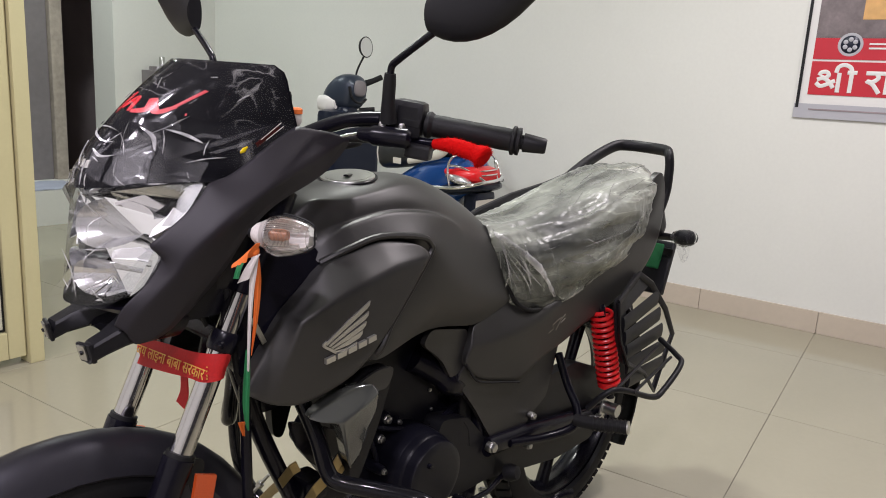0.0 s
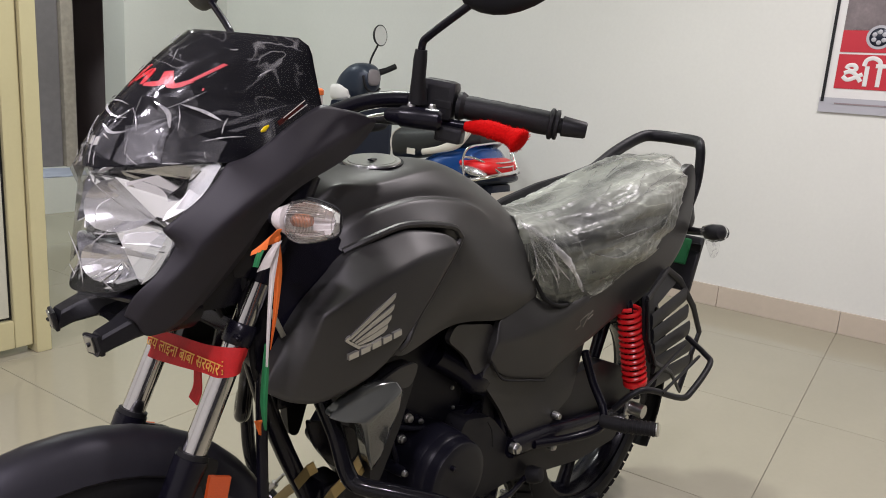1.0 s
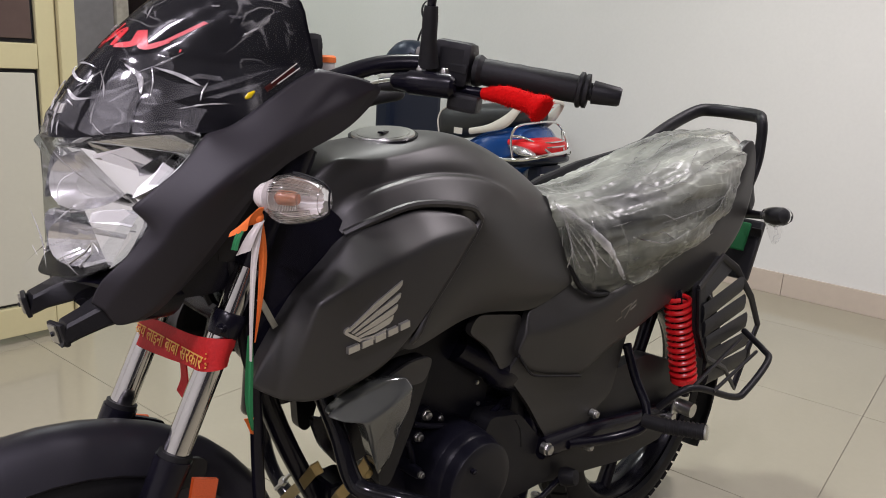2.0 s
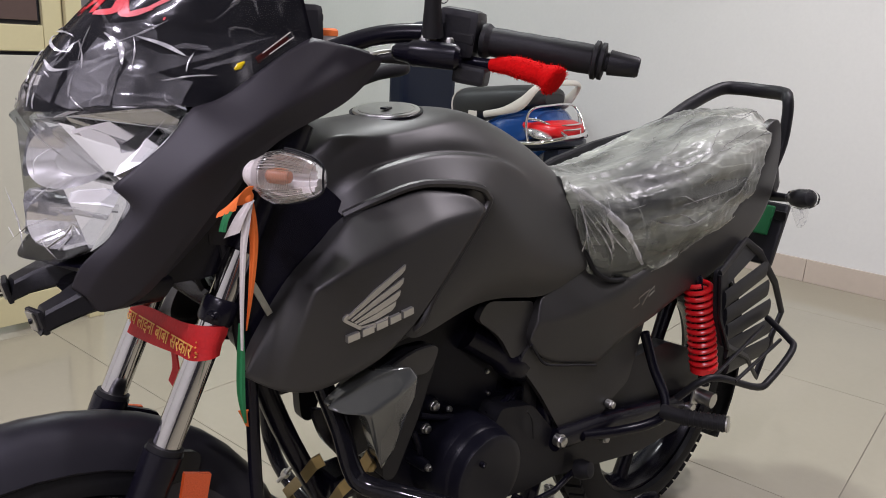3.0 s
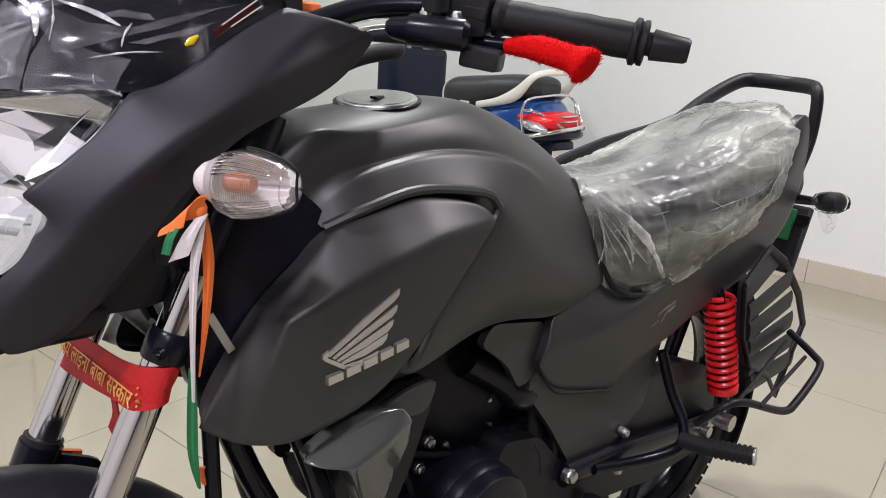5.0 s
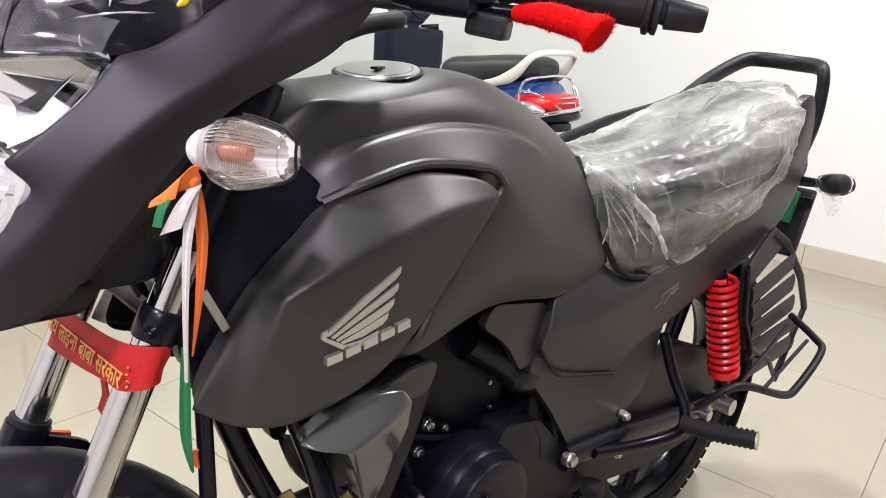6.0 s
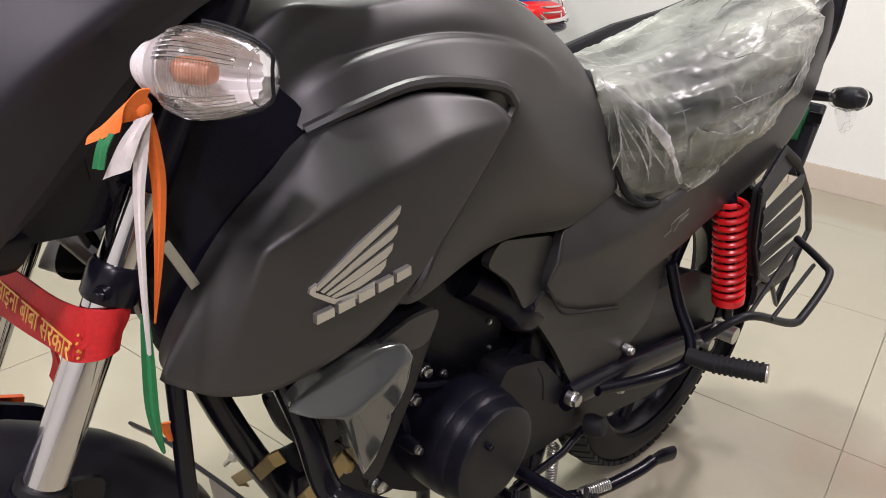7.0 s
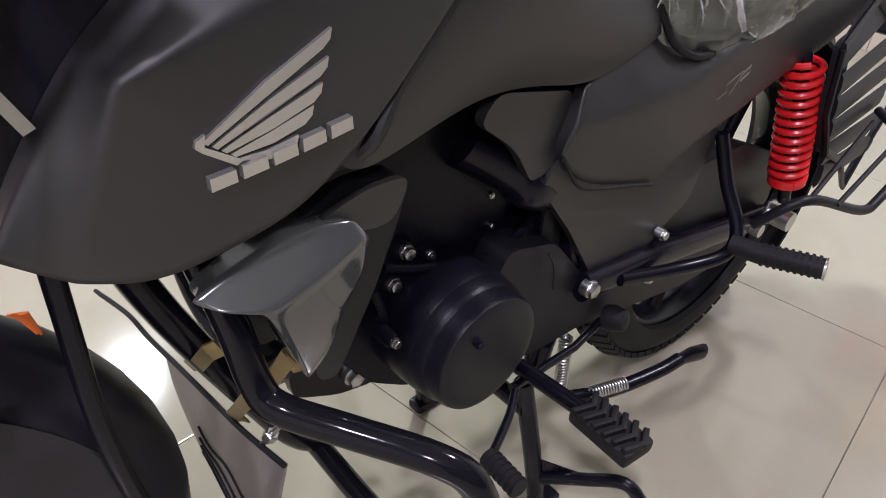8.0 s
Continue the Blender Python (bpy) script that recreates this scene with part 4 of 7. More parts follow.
def screen_at(u, t, out=0.0):
    """A point of the windscreen: u across it from -1 to 1, t up it from 0 to 1."""
    k = min(11.999, max(0.0, t * 12))
    e = Vector(SCREEN_EDGE[int(k)]).lerp(Vector(SCREEN_EDGE[int(k) + 1]), k - int(k))
    c = Vector((0.2 + 0.02 * t + 0.125 * t ** 1.6, 0, 0.972 + 0.168 * t))
    return Vector((c.x + (e.x - c.x) * abs(u) ** 1.9 - out * (1 - 0.4 * abs(u)), u * (-e.y + out * abs(u) * 0.8), c.z + (e.z - c.z) * abs(u) ** 1.7))


rows_s = [[screen_at(-1 + k / 12, i / 24) for k in range(25)] for i in range(25)]
both = [r + [p + Vector((0.004, 0, 0)) for p in reversed(r)] for r in rows_s]
screen = part("windscreen", loft(both, closed=True), SCREEN, bike, "glossy black windscreen under clear film", 60)

# console details beside the foot of the windscreen
part("tell_tale", tube([(0.3775, -0.0985, 1.0205), (0.3825, -0.0992, 1.0240), (0.3885, -0.0995, 1.0285)], [0.0012, 0.0034, 0.0010], 8, flat=0.4), YELLOW_LENS, screen, "yellow tell-tale lens")
for p, q, r, mat in (((0.402, -0.1005, 1.030), (0.440, -0.0995, 1.055), 0.0038, DARKRED), ((0.408, -0.1025, 1.038), (0.442, -0.1015, 1.061), 0.0006, WHITE_R), ((0.416, -0.1025, 1.037), (0.446, -0.1015, 1.056), 0.0006, WHITE_R)):
    part("console_strip", tube([Vector(p).lerp(Vector(q), k / 4) for k in range(5)], r, 8, flat=0.25, up=(0, 0, 1)), mat, screen, "dark red console strip" if mat == DARKRED else "")

# indicators
for s in (-1, 1):
    stalk = part("indicator_stalk", tube([(0.366, s * 0.140, 0.9195), (0.368, s * 0.156, 0.920)], [0.007, 0.007], 14, flat=0.8), BLACKP, bike)
    base = Vector((0.366, s * 0.157, 0.921))
    ax = Vector((0.036, s * 0.075, 0.004)).normalized()
    swell = [(0.0, 0.0160), (0.12, 0.0205), (0.26, 0.0248), (0.38, 0.0268), (0.5, 0.0264), (0.64, 0.0247), (0.78, 0.0222), (0.9, 0.0195), (1.0, 0.0160)]

    def girth(t):
        for (t0, r0), (t1, r1) in zip(swell, swell[1:]):
            if t <= t1:
                return r0 + (r1 - r0) * (t - t0) / (t1 - t0)
        return swell[-1][1]
    prof = [(0.0, 0.013), (0.003, 0.0155)] + [(0.005 + 0.070 * i / 20, girth(i / 20)) for i in range(21)] + [(0.0768, 0.0150), (0.0775, 0.0)]
    body = part("indicator", turned(prof, base, ax, 32), LENS_RIB, bike, "clear ribbed front indicator with an amber bulb", 80)
    body.visible_shadow = False
    part("indicator_base", turned([(-0.006, 0.010), (0.0, 0.0145), (0.009, 0.0175), (0.0095, 0.0165)], base, ax, 20), WHITE_R, body)
    part("bulb", turned([(0.016, 0.004), (0.020, 0.0078), (0.036, 0.0084), (0.043, 0.006), (0.046, 0)], base, ax, 16), AMBER, body)
    part("inner_reflector", turned([(0.010, 0.008), (0.016, 0.017), (0.017, 0.0165), (0.012, 0.006)], base, ax, 24), SILVERP, body)
    sidew = Vector((0, 0, 1)).cross(ax).normalized()
    if sidew.x > 0:
        sidew = -sidew
    for lift in (-0.94, -0.86, -0.78, -0.69, -0.6, -0.5, -0.4, 0.4, 0.5, 0.6, 0.69, 0.78, 0.86, 0.94):
        ridge = []
        for i in range(4, 19):
            t = i / 20
            ang = math.asin(lift)
            ridge.append(base + ax * (0.005 + 0.070 * t) + girth(t) * 1.01 * (math.cos(ang) * sidew + Vector((0, 0, math.sin(ang)))))
        part("lens_rib", tube(ridge, 0.0010, 5), LENS_GLASS, body)
    shell = turned([(0.010, 0.010), (0.016, 0.018), (0.034, 0.0228), (0.052, 0.0205), (0.066, 0.016)], base, ax, 28, caps=False)
    for k, v in enumerate(list(shell.verts)):
        off = v.co - base
        off -= ax * off.dot(ax)
        v.co -= off * (0.14 if k % 2 else 0.0)
    bmesh.ops.delete(shell, geom=[v for v in shell.verts if (v.co - base).dot(sidew) > 0.004], context="VERTS")
    part("reflector_shell", shell, SILVERP, body, "bright fluted reflector bowl", 5)
    for i in range(9, 30):
        t = i / 40
        arc = [base + ax * (0.005 + 0.070 * t) + girth(t) * 1.008 * (math.cos(a) * sidew + math.sin(a) * Vector((0, 0, 1))) for a in [-0.42 + 0.84 * k / 6 for k in range(7)]]
        part("lens_rib", tube(arc, 0.0006, 5), LENS_GLASS, body)
    up = Vector((0, 0, 1))
    edge = [base + ax * (0.005 + 0.070 * t) + up * girth(t) * 1.03 - sidew * 0.004 for t in (0.42, 0.55, 0.7, 0.85, 0.95)]
    edge += [base + ax * 0.0785 + up * h - sidew * 0.004 for h in (0.0125, 0.004, -0.004, -0.0125)]
    edge += [base + ax * (0.005 + 0.070 * t) - up * girth(t) * 1.03 - sidew * 0.004 for t in (0.95, 0.85, 0.7, 0.55, 0.42)]
    part("lens_rim", tube(smooth_line(edge, 3), 0.0013, 6), BLACKP, body, "black rim behind the lens")
    inner = [base + ax * 0.0755 + 0.0158 * (math.cos(a) * sidew + math.sin(a) * up) for a in [-1.35 + 2.7 * k / 12 for k in range(13)]]
    part("lens_lip", tube(inner, 0.0006, 5), LENS_GLASS, body)


# handlebar, turned a little to the left: its right half stands further forward
def bars(pts):
    return [Vector((p[0] - (0.36 * p[1] if p[1] > 0 else 0), p[1], p[2])) for p in pts]


def swung(pts):
    return [Vector((p[0] - 0.105 + 0.15 * (p[1] - 0.16) if p[1] > 0 else p[0], p[1], p[2])) for p in pts]


bar_pts = [(0.43, 0.0, 1.0), (0.44, -0.03, 1.005), (0.50, -0.06, 1.035), (0.575, -0.085, 1.063), (0.64, -0.13, 1.068), (0.69, -0.19, 1.061), (0.745, -0.29, 1.048)]
for s in (1, -1):
    part("handlebar", tube(bars([(x, s * y, z) for x, y, z in smooth_line(bar_pts)]), 0.012, 16), SATIN, bike)
    g0, g1 = bars([(0.672, s * -0.165, 1.064), (0.748, s * -0.293, 1.047)])
    d = (g1 - g0).normalized()
    L = (g1 - g0).length
    prof = [(0.0, 0.020), (0.006, 0.021), (0.012, 0.0175)] + [(0.012 + (L - 0.026) * i / 8, 0.0172 + 0.0006 * (i % 2)) for i in range(9)] + [(L - 0.015, 0.0185), (L - 0.013, 0.0225), (L - 0.009, 0.0225), (L - 0.007, 0.0195), (L - 0.005, 0.0215), (L - 0.001, 0.0215), (L, 0.017)]
    part("grip", turned(prof, g0, d, 28), RUBBER, bike, "black ribbed rubber handlebar grip")
    part("bar_end", turned([(L, 0.011), (L + 0.004, 0.0115), (L + 0.005, 0.0148), (L + 0.037, 0.0120), (L + 0.040, 0.010)], g0, d, 20), BLACKP, bike)
    sw = g0 - d * 0.028
    m3 = Matrix((d, Vector((0, 0, 1)).cross(d).normalized(), d.cross(Vector((0, 0, 1)).cross(d)).normalized())).transposed()
    cluster = part("switch_housing", box(sw.x, sw.y, sw.z + 0.004, 0.052, 0.048, 0.058, 0.010, m3), BLACKP, bike, "black switch housing")
    part("switch", box(sw.x + 0.02, sw.y, sw.z + 0.016, 0.022, 0.02, 0.012, 0.003, m3), RUBBER, cluster)
    part("switch", box(sw.x - 0.012, sw.y - s * 0.016, sw.z - 0.002, 0.03, 0.012, 0.014, 0.003, m3), RUBBER, cluster)
    p0, p1 = bars([(0.574, s * -0.113, 1.046), (0.622, s * -0.180, 1.043)])
    lever = part("lever_perch", tube([p0, p0.lerp(p1, 0.06), p0.lerp(p1, 0.25), p0.lerp(p1, 0.3), p0.lerp(p1, 0.94), p1], [0.006, 0.010, 0.0125, 0.0155, 0.0155, 0.011], 16), SATIN, bike, "satin black clutch lever holder")
    for k in (0.35, 0.72):
        part("perch_bolt", bolt(p0.lerp(p1, k) + Vector((0.012, 0, 0.016)), (0.1, 0, 1), 0.005, 0.004), STEEL, lever)
    part("switch_block", box(*(p0.lerp(p1, 0.95) + Vector((0.025, 0, -0.020))), 0.04, 0.034, 0.022, 0.005, m3), BLACKP, lever)
    part("lever_boot", tube(bars([(0.575, s * -0.085, 1.036), (0.60, s * -0.10, 1.041), (0.64, s * -0.125, 1.044), (0.652, s * -0.135, 1.045)]), [0.005, 0.011, 0.014, 0.012], 14), RUBBER, lever)
    part("lever_blade", tube(bars(smooth_line([(0.650, s * -0.135, 1.042), (0.660, s * -0.17, 1.037), (0.670, s * -0.22, 1.035), (0.677, s * -0.27, 1.026)])), 0.007, 12), SATIN, lever)
    part("control_cable", tube(bars(smooth_line([(0.578, s * -0.086, 1.036), (0.50, s * -0.06, 1.03), (0.44, s * -0.03, 0.98), (0.42, 0, 0.92)])), 0.004, 8), RUBBER, lever)
    # mirror
    ms = swung([(0.612, s * -0.140, 1.065), (0.606, s * -0.145, 1.10), (0.602, s * -0.150, 1.125), (0.601, s * -0.152, 1.138)])
    mirror = part("mirror_stem", tube(ms, [0.0135, 0.0100, 0.0098, 0.0085], 16), RUBBER, bike)
    part("mirror_arm", tube(swung(smooth_line([(0.601, s * -0.152, 1.13), (0.600, s * -0.155, 1.147), (0.600, s * -0.165, 1.156), (0.601, s * -0.20, 1.177), (0.602, s * -0.262, 1.212)])), 0.0056, 12), SATIN, mirror)
    shell = []
    for i in range(9):
        t = i / 8
        yy = -0.228 - (0.17 if s > 0 else 0.14) * t
        hh = 0.052 * math.sin(math.pi * (0.12 + 0.8 * t)) ** 0.6
        zz = 1.222 + 0.035 * t
        ring = [Vector((0.606 + (0.02 * math.cos(a) if math.cos(a) < 0 else 0.008 * math.cos(a)), s * yy, zz + hh * math.sin(a))) for a in [2 * math.pi * k / 20 for k in range(20)]]
        shell.append(swung(ring))
    head = part("mirror_head", loft(shell, closed=True), BLACKP, mirror, "black mirror housing")

# grab rail
rail = smooth_line([(1.45, 0.095, 0.87), (1.56, 0.10, 0.915), (1.66, 0.105, 0.950), (1.755, 0.09, 0.985), (1.79, 0.06, 0.99), (1.80, 0.0, 0.988), (1.775, -0.06, 0.986), (1.745, -0.085, 0.975), (1.745, -0.09, 0.93), (1.735, -0.09, 0.86), (1.66, -0.09, 0.75)], 5)
part("grab_rail", tube(rail, 0.0165, 12, flat=0.75), BLACKP, bike, "black grab rail behind the seat")

arm = []
for x, y, top, tall in ((1.10, 0.118, 0.822, 0.030), (1.18, 0.122, 0.847, 0.032), (1.31, 0.122, 0.874, 0.034), (1.45, 0.112, 0.896, 0.032), (1.56, 0.102, 0.922, 0.026)):
    arm.append([(x, y + 0.007 * a, top - tall * b) for a, b in ((-1, 0.15), (-0.6, 0), (0.6, 0), (1, 0.15), (1, 0.85), (0.6, 1), (-0.6, 1), (-1, 0.85))])
part("grab_rail_arm", loft(arm, closed=True), BLACKP, bike, "flat black arm of the grab rail", 30)

# rear suspension
for s in (-1, 1):
    top, low = Vector((1.400, s * 0.100, 0.665)), Vector((1.465, s * 0.138, 0.335))
    d = (low - top)
    shock = part("shock_absorber", tube([top + d * 0.14, top + d * 0.16, top + d * 0.9], [0.008, 0.010, 0.010], 16), SATIN, bike, "rear shock absorber")
    part("coil_spring", spring_coil(top + d * 0.18, top + d * 0.76, 0.026, 0.0052, 13), RED, shock, "bright red coil spring")
    part("spring_seat", tube([top + d * 0.75, top + d * 0.79], 0.029, 18), RED, shock)
    part("shock_eye", tube([low + Vector((0, -0.018, 0)), low + Vector((0, 0.018, 0))], 0.017, 16), STEEL, shock)
    part("swing_arm", tube([(0.985, s * 0.10, 0.38), (1.10, s * 0.10, 0.37), (1.44, s * 0.095, 0.315), (1.49, s * 0.095, 0.308)], 0.022, 12, flat=0.7), SATIN, bike)
part("axle", tube([(1.44, -0.125, 0.31), (1.44, 0.125, 0.31)], 0.012, 12), STEEL, bike)
part("chain_adjuster", box(1.475, -0.118, 0.335, 0.07, 0.006, 0.045, 0.002, Matrix.Rotation(0.2, 3, "Y")), STEEL, bike)
CHAIN = [(0.99, -0.088, 0.43), (1.20, -0.088, 0.47), (1.36, -0.088, 0.475), (1.50, -0.088, 0.42), (1.53, -0.088, 0.33), (1.47, -0.088, 0.235), (1.30, -0.088, 0.235), (1.0, -0.088, 0.29)]
part("chain_cover", panel(CHAIN, [(1.2, -0.096, 0.36), (1.4, -0.096, 0.35)], 0.03, cell=0.05), BLACKP, bike, "black plastic full chain cover")

# rear mudguard, shield, guard
sec = []
for i in range(17):
    a = radians(-35 + 150 * i / 16)
    d = Vector((math.cos(a), 0, math.sin(a)))
    ring = [REAR + d * (0.355 - 0.04 * abs(-1 + 2 * k / 10) ** 2.5) + Vector((0, (-1 + 2 * k / 10) * 0.075, 0)) for k in range(11)]
    ring += [REAR + d * (0.350 - 0.04 * abs(-1 + 2 * k / 10) ** 2.5) + Vector((0, (-1 + 2 * k / 10) * 0.072, 0)) for k in range(10, -1, -1)]
    sec.append(ring)
part("rear_mudguard", loft(sec, closed=True), BLACKP, bike, "black plastic rear mudguard")
GUARD_L = [(1.414, -0.150, 0.633), (1.574, -0.120, 0.675), (1.632, -0.130, 0.641), (1.717, -0.140, 0.558), (1.79, -0.138, 0.470), (1.740, -0.138, 0.388), (1.70, -0.140, 0.324), (1.604, -0.150, 0.405), (1.478, -0.160, 0.464), (1.431, -0.155, 0.537)]
saree = part("saree_guard", tube([Vector(p) for p in GUARD_L + GUARD_L[:1]], 0.010, 8, flat=0.5), BLACKP, bike, "black slatted guard plate beside the rear wheel")
part("guard_post", panel([(1.405, -0.152, 0.64), (1.455, -0.148, 0.648), (1.50, -0.158, 0.475), (1.47, -0.162, 0.455), (1.425, -0.157, 0.535)], (), 0.008, cell=0.05, rim=0.003), BLACKP, saree)
part("guard_top", panel([(1.44, -0.149, 0.64), (1.574, -0.120, 0.678), (1.635, -0.130, 0.641), (1.46, -0.150, 0.595)], (), 0.008, cell=0.05, rim=0.003), BLACKP, saree)
for k in range(5):
    a = Vector((1.447 + 0.014 * k, -0.152 - 0.001 * k, 0.570 - 0.040 * k))
    b = Vector((1.665 + 0.026 * k, -0.135, 0.600 - 0.052 * k))
    part("slat", tube([a, b], 0.0220, 8, flat=0.24), BLACKP, saree)
part("mud_flap", panel([(1.66, -0.02, 0.60), (1.76, -0.02, 0.55), (1.80, -0.02, 0.47), (1.79, -0.02, 0.40), (1.74, -0.02, 0.40), (1.70, -0.02, 0.5)], (), 0.01, cell=0.05), BLACKP, bike)
guard = part("saree_guard_rail", tube(smooth_line([(1.285, -0.165, 0.400), (1.300, -0.200, 0.445), (1.34, -0.22, 0.45), (1.458, -0.245, 0.406), (1.508, -0.250, 0.411), (1.613, -0.245, 0.452), (1.639, -0.220, 0.465), (1.685, -0.150, 0.480)], 5), 0.0075, 10), BLACKP, bike, "black tubular guard rail")
for a, b in (((1.312, -0.215, 0.452), (1.650, -0.160, 0.470)), ((1.375, -0.235, 0.438), (1.627, -0.210, 0.459))):
    part("guard_strut", tube([a, b], 0.004, 8), BLACKP, guard)

# tail lamp, rear indicators
part("number_plate_holder", box(1.85, -0.02, 0.64, 0.02, 0.12, 0.16, 0.006, Matrix.Rotation(0.35, 3, "Y")), BLACKP, bike)
part("plate_backing", box(1.838, -0.035, 0.675, 0.012, 0.04, 0.075, 0.004, Matrix.Rotation(0.35, 3, "Y")), GREEN_R, bike, "green card under the tail")
for s in (-1, 1):
    part("rear_indicator_stalk", tube([(1.80, s * 0.05, 0.742), (1.765, s * 0.125, 0.752)], [0.012, 0.009], 12), BLACKP, bike)
    part("rear_indicator", turned([(0, 0.01), (0.01, 0.018), (0.035, 0.022), (0.06, 0.018), (0.07, 0.0)], (1.765, s * 0.122, 0.752), (-0.03, s * 0.07, 0.015), 20), BLACKP, bike, "black rear indicator wrapped in film")
part("plate_bracket", box(1.84, -0.075, 0.692, 0.006, 0.028, 0.022, 0.002), BLACKP, bike)

# engine
crank_c = Vector((0.779, 0, 0.404))
part("crankcase", panel([(0.60, -0.040, 0.47), (0.64, -0.040, 0.52), (0.70, -0.040, 0.545), (0.80, -0.040, 0.53), (0.86, -0.040, 0.49), (0.97, -0.040, 0.45), (1.03, -0.040, 0.36), (1.0, -0.040, 0.29), (0.88, -0.040, 0.285), (0.76, -0.040, 0.29), (0.70, -0.040, 0.33)], (), 0.12, cell=0.05), ENGINE, bike, "black engine crankcase")
part("clutch_cover", turned([(0.03, 0.0800), (0.075, 0.0800), (0.096, 0.0785), (0.104, 0.074)], (crank_c.x, 0, crank_c.z), (0, -1, 0), 44), ENGINE, bike)
part("generator_cover", turned([(0.08, 0.0775), (0.112, 0.0765), (0.116, 0.0735), (0.118, 0.0725), (0.132, 0.0715), (0.137, 0.0695), (0.139, 0.064)], (crank_c.x, 0, crank_c.z), (0, -1, 0), 44), ENGINE, bike, "round black generator cover")
part("generator_cap", turned([(0.134, 0.0705), (0.138, 0.069), (0.1405, 0.064), (0.142, 0.054), (0.1425, 0.0)], (crank_c.x, 0, crank_c.z), (0, -1, 0), 44), BLACKP, bike, "matte black round cap")
part("cylinder", box(0.70, 0.02, 0.62, 0.13, 0.11, 0.17, 0.015, Matrix.Rotation(0.15, 3, "Y")), ENGINE, bike)
for i in range(7):
    part("cooling_fin", box(0.70 - 0.006 * i + 0.02, 0.02, 0.56 + 0.02 * i, 0.16, 0.115, 0.005, 0.001, Matrix.Rotation(0.15, 3, "Y")), ENGINE, bike)
part("sprocket_cover", panel([(0.855, -0.085, 0.475), (0.93, -0.09, 0.462), (0.985, -0.095, 0.40), (1.03, -0.095, 0.36), (1.03, -0.095, 0.295), (0.93, -0.09, 0.29), (0.85, -0.085, 0.30), (0.82, -0.08, 0.38)], [(0.92, -0.100, 0.37)], 0.05, cell=0.03), BLACKP, bike, "matte black front sprocket cover")
part("cover_seam", tube(smooth_line([(0.905, -0.0975, 0.462), (0.918, -0.099, 0.44), (0.924, -0.100, 0.405)]), 0.0016, 6), RUBBER, bike)
part("pivot_bolt", bolt((0.988, -0.112, 0.383), (0, -1, 0), 0.010, 0.008), STEEL, bike, "large pivot nut")
part("bolt", bolt((1.141, -0.108, 0.406), (0, -1, 0), 0.007), STEEL, bike)
part("bolt", bolt((1.135, -0.108, 0.335), (0, -1, 0), 0.007), STEEL, bike)

# foot rests, pedals, stands
part("pillion_bracket", tube(smooth_line([(1.240, -0.10, 0.53), (1.250, -0.125, 0.46), (1.248, -0.16, 0.405), (1.225, -0.165, 0.372), (1.15, -0.135, 0.36), (1.05, -0.112, 0.372)], 5), 0.010, 10), SATIN, bike)
peg = part("pillion_peg", tube([(1.232, -0.165, 0.388), (1.240, -0.205, 0.390), (1.262, -0.282, 0.401)], 0.0145, 14), RUBBER, bike, "ribbed black pillion foot peg")

# front foot rest, gear lever, stands
for k in range(9):
    t = (k + 0.5) / 9
    c = Vector((1.240, -0.205, 0.390)).lerp(Vector((1.262, -0.280, 0.401)), t)
    d = Vector((0.022, -0.075, 0.011)).normalized()
    part("peg_rib", turned([(-0.002, 0.0165), (0.002, 0.0165)], c, d, 14), RUBBER, peg)
part("peg_cap", turned([(0, 0.0155), (0.003, 0.0155), (0.004, 0.012)], (1.2622, -0.2823, 0.401), (0.022, -0.075, 0.011), 18), STEEL, peg, "bright metal peg cap")
part("peg_bolt", bolt((1.236, -0.180, 0.388), (0, -1, 0), 0.007), STEEL, peg)
foot = part("foot_rest", tube([(0.885, -0.10, 0.30), (0.892, -0.20, 0.30)], 0.011, 12), SATIN, bike, "rubber-topped rider foot rest")
fr_turn = Matrix.Rotation(radians(-4), 3, "Z")
part("foot_rubber", box(0.893, -0.238, 0.300, 0.05, 0.088, 0.020, 0.006, fr_turn), RUBBER, foot)
for k in range(6):
    tread = bmesh.new()
    for h in (-1, 1):
        arm = box(0.893 + h * 0.0115, -0.203 - 0.0145 * k, 0.312, 0.027, 0.0075, 0.009, 0.002, fr_turn @ Matrix.Rotation(radians(10 + h * 24), 3, "Z"))
        join(tread, arm)
    part("tread_bar", tread, RUBBER, foot)
gear = part("gear_lever", tube(smooth_line([(0.862, -0.118, 0.285), (0.83, -0.14, 0.28), (0.78, -0.165, 0.278), (0.767, -0.172, 0.28)]), 0.0055, 10), SATIN, bike, "black gear lever with a rubber toe piece")
part("toe_rubber", tube([(0.767, -0.168, 0.28), (0.762, -0.222, 0.282)], 0.012, 14), RUBBER, gear)
for k in range(6):
    part("toe_rib", turned([(-0.0015, 0.0135), (0.0015, 0.0135)], Vector((0.767, -0.176, 0.28)).lerp(Vector((0.762, -0.218, 0.282)), k / 5), (-0.09, -1, 0.03), 14), RUBBER, gear)
part("gear_linkage", tube([(0.862, -0.112, 0.285), (1.00, -0.10, 0.27), (1.06, -0.095, 0.285)], 0.006, 10), SATIN, gear)
stand = part("centre_stand", tube(smooth_line([(0.90, -0.10, 0.265), (0.92, -0.118, 0.15), (0.945, -0.13, 0.02)]), 0.013, 12), SATIN, bike, "black centre stand, down")
part("stand_leg", tube(smooth_line([(0.90, 0.10, 0.265), (0.92, 0.118, 0.15), (0.945, 0.13, 0.02)]), 0.013, 12), SATIN, stand)
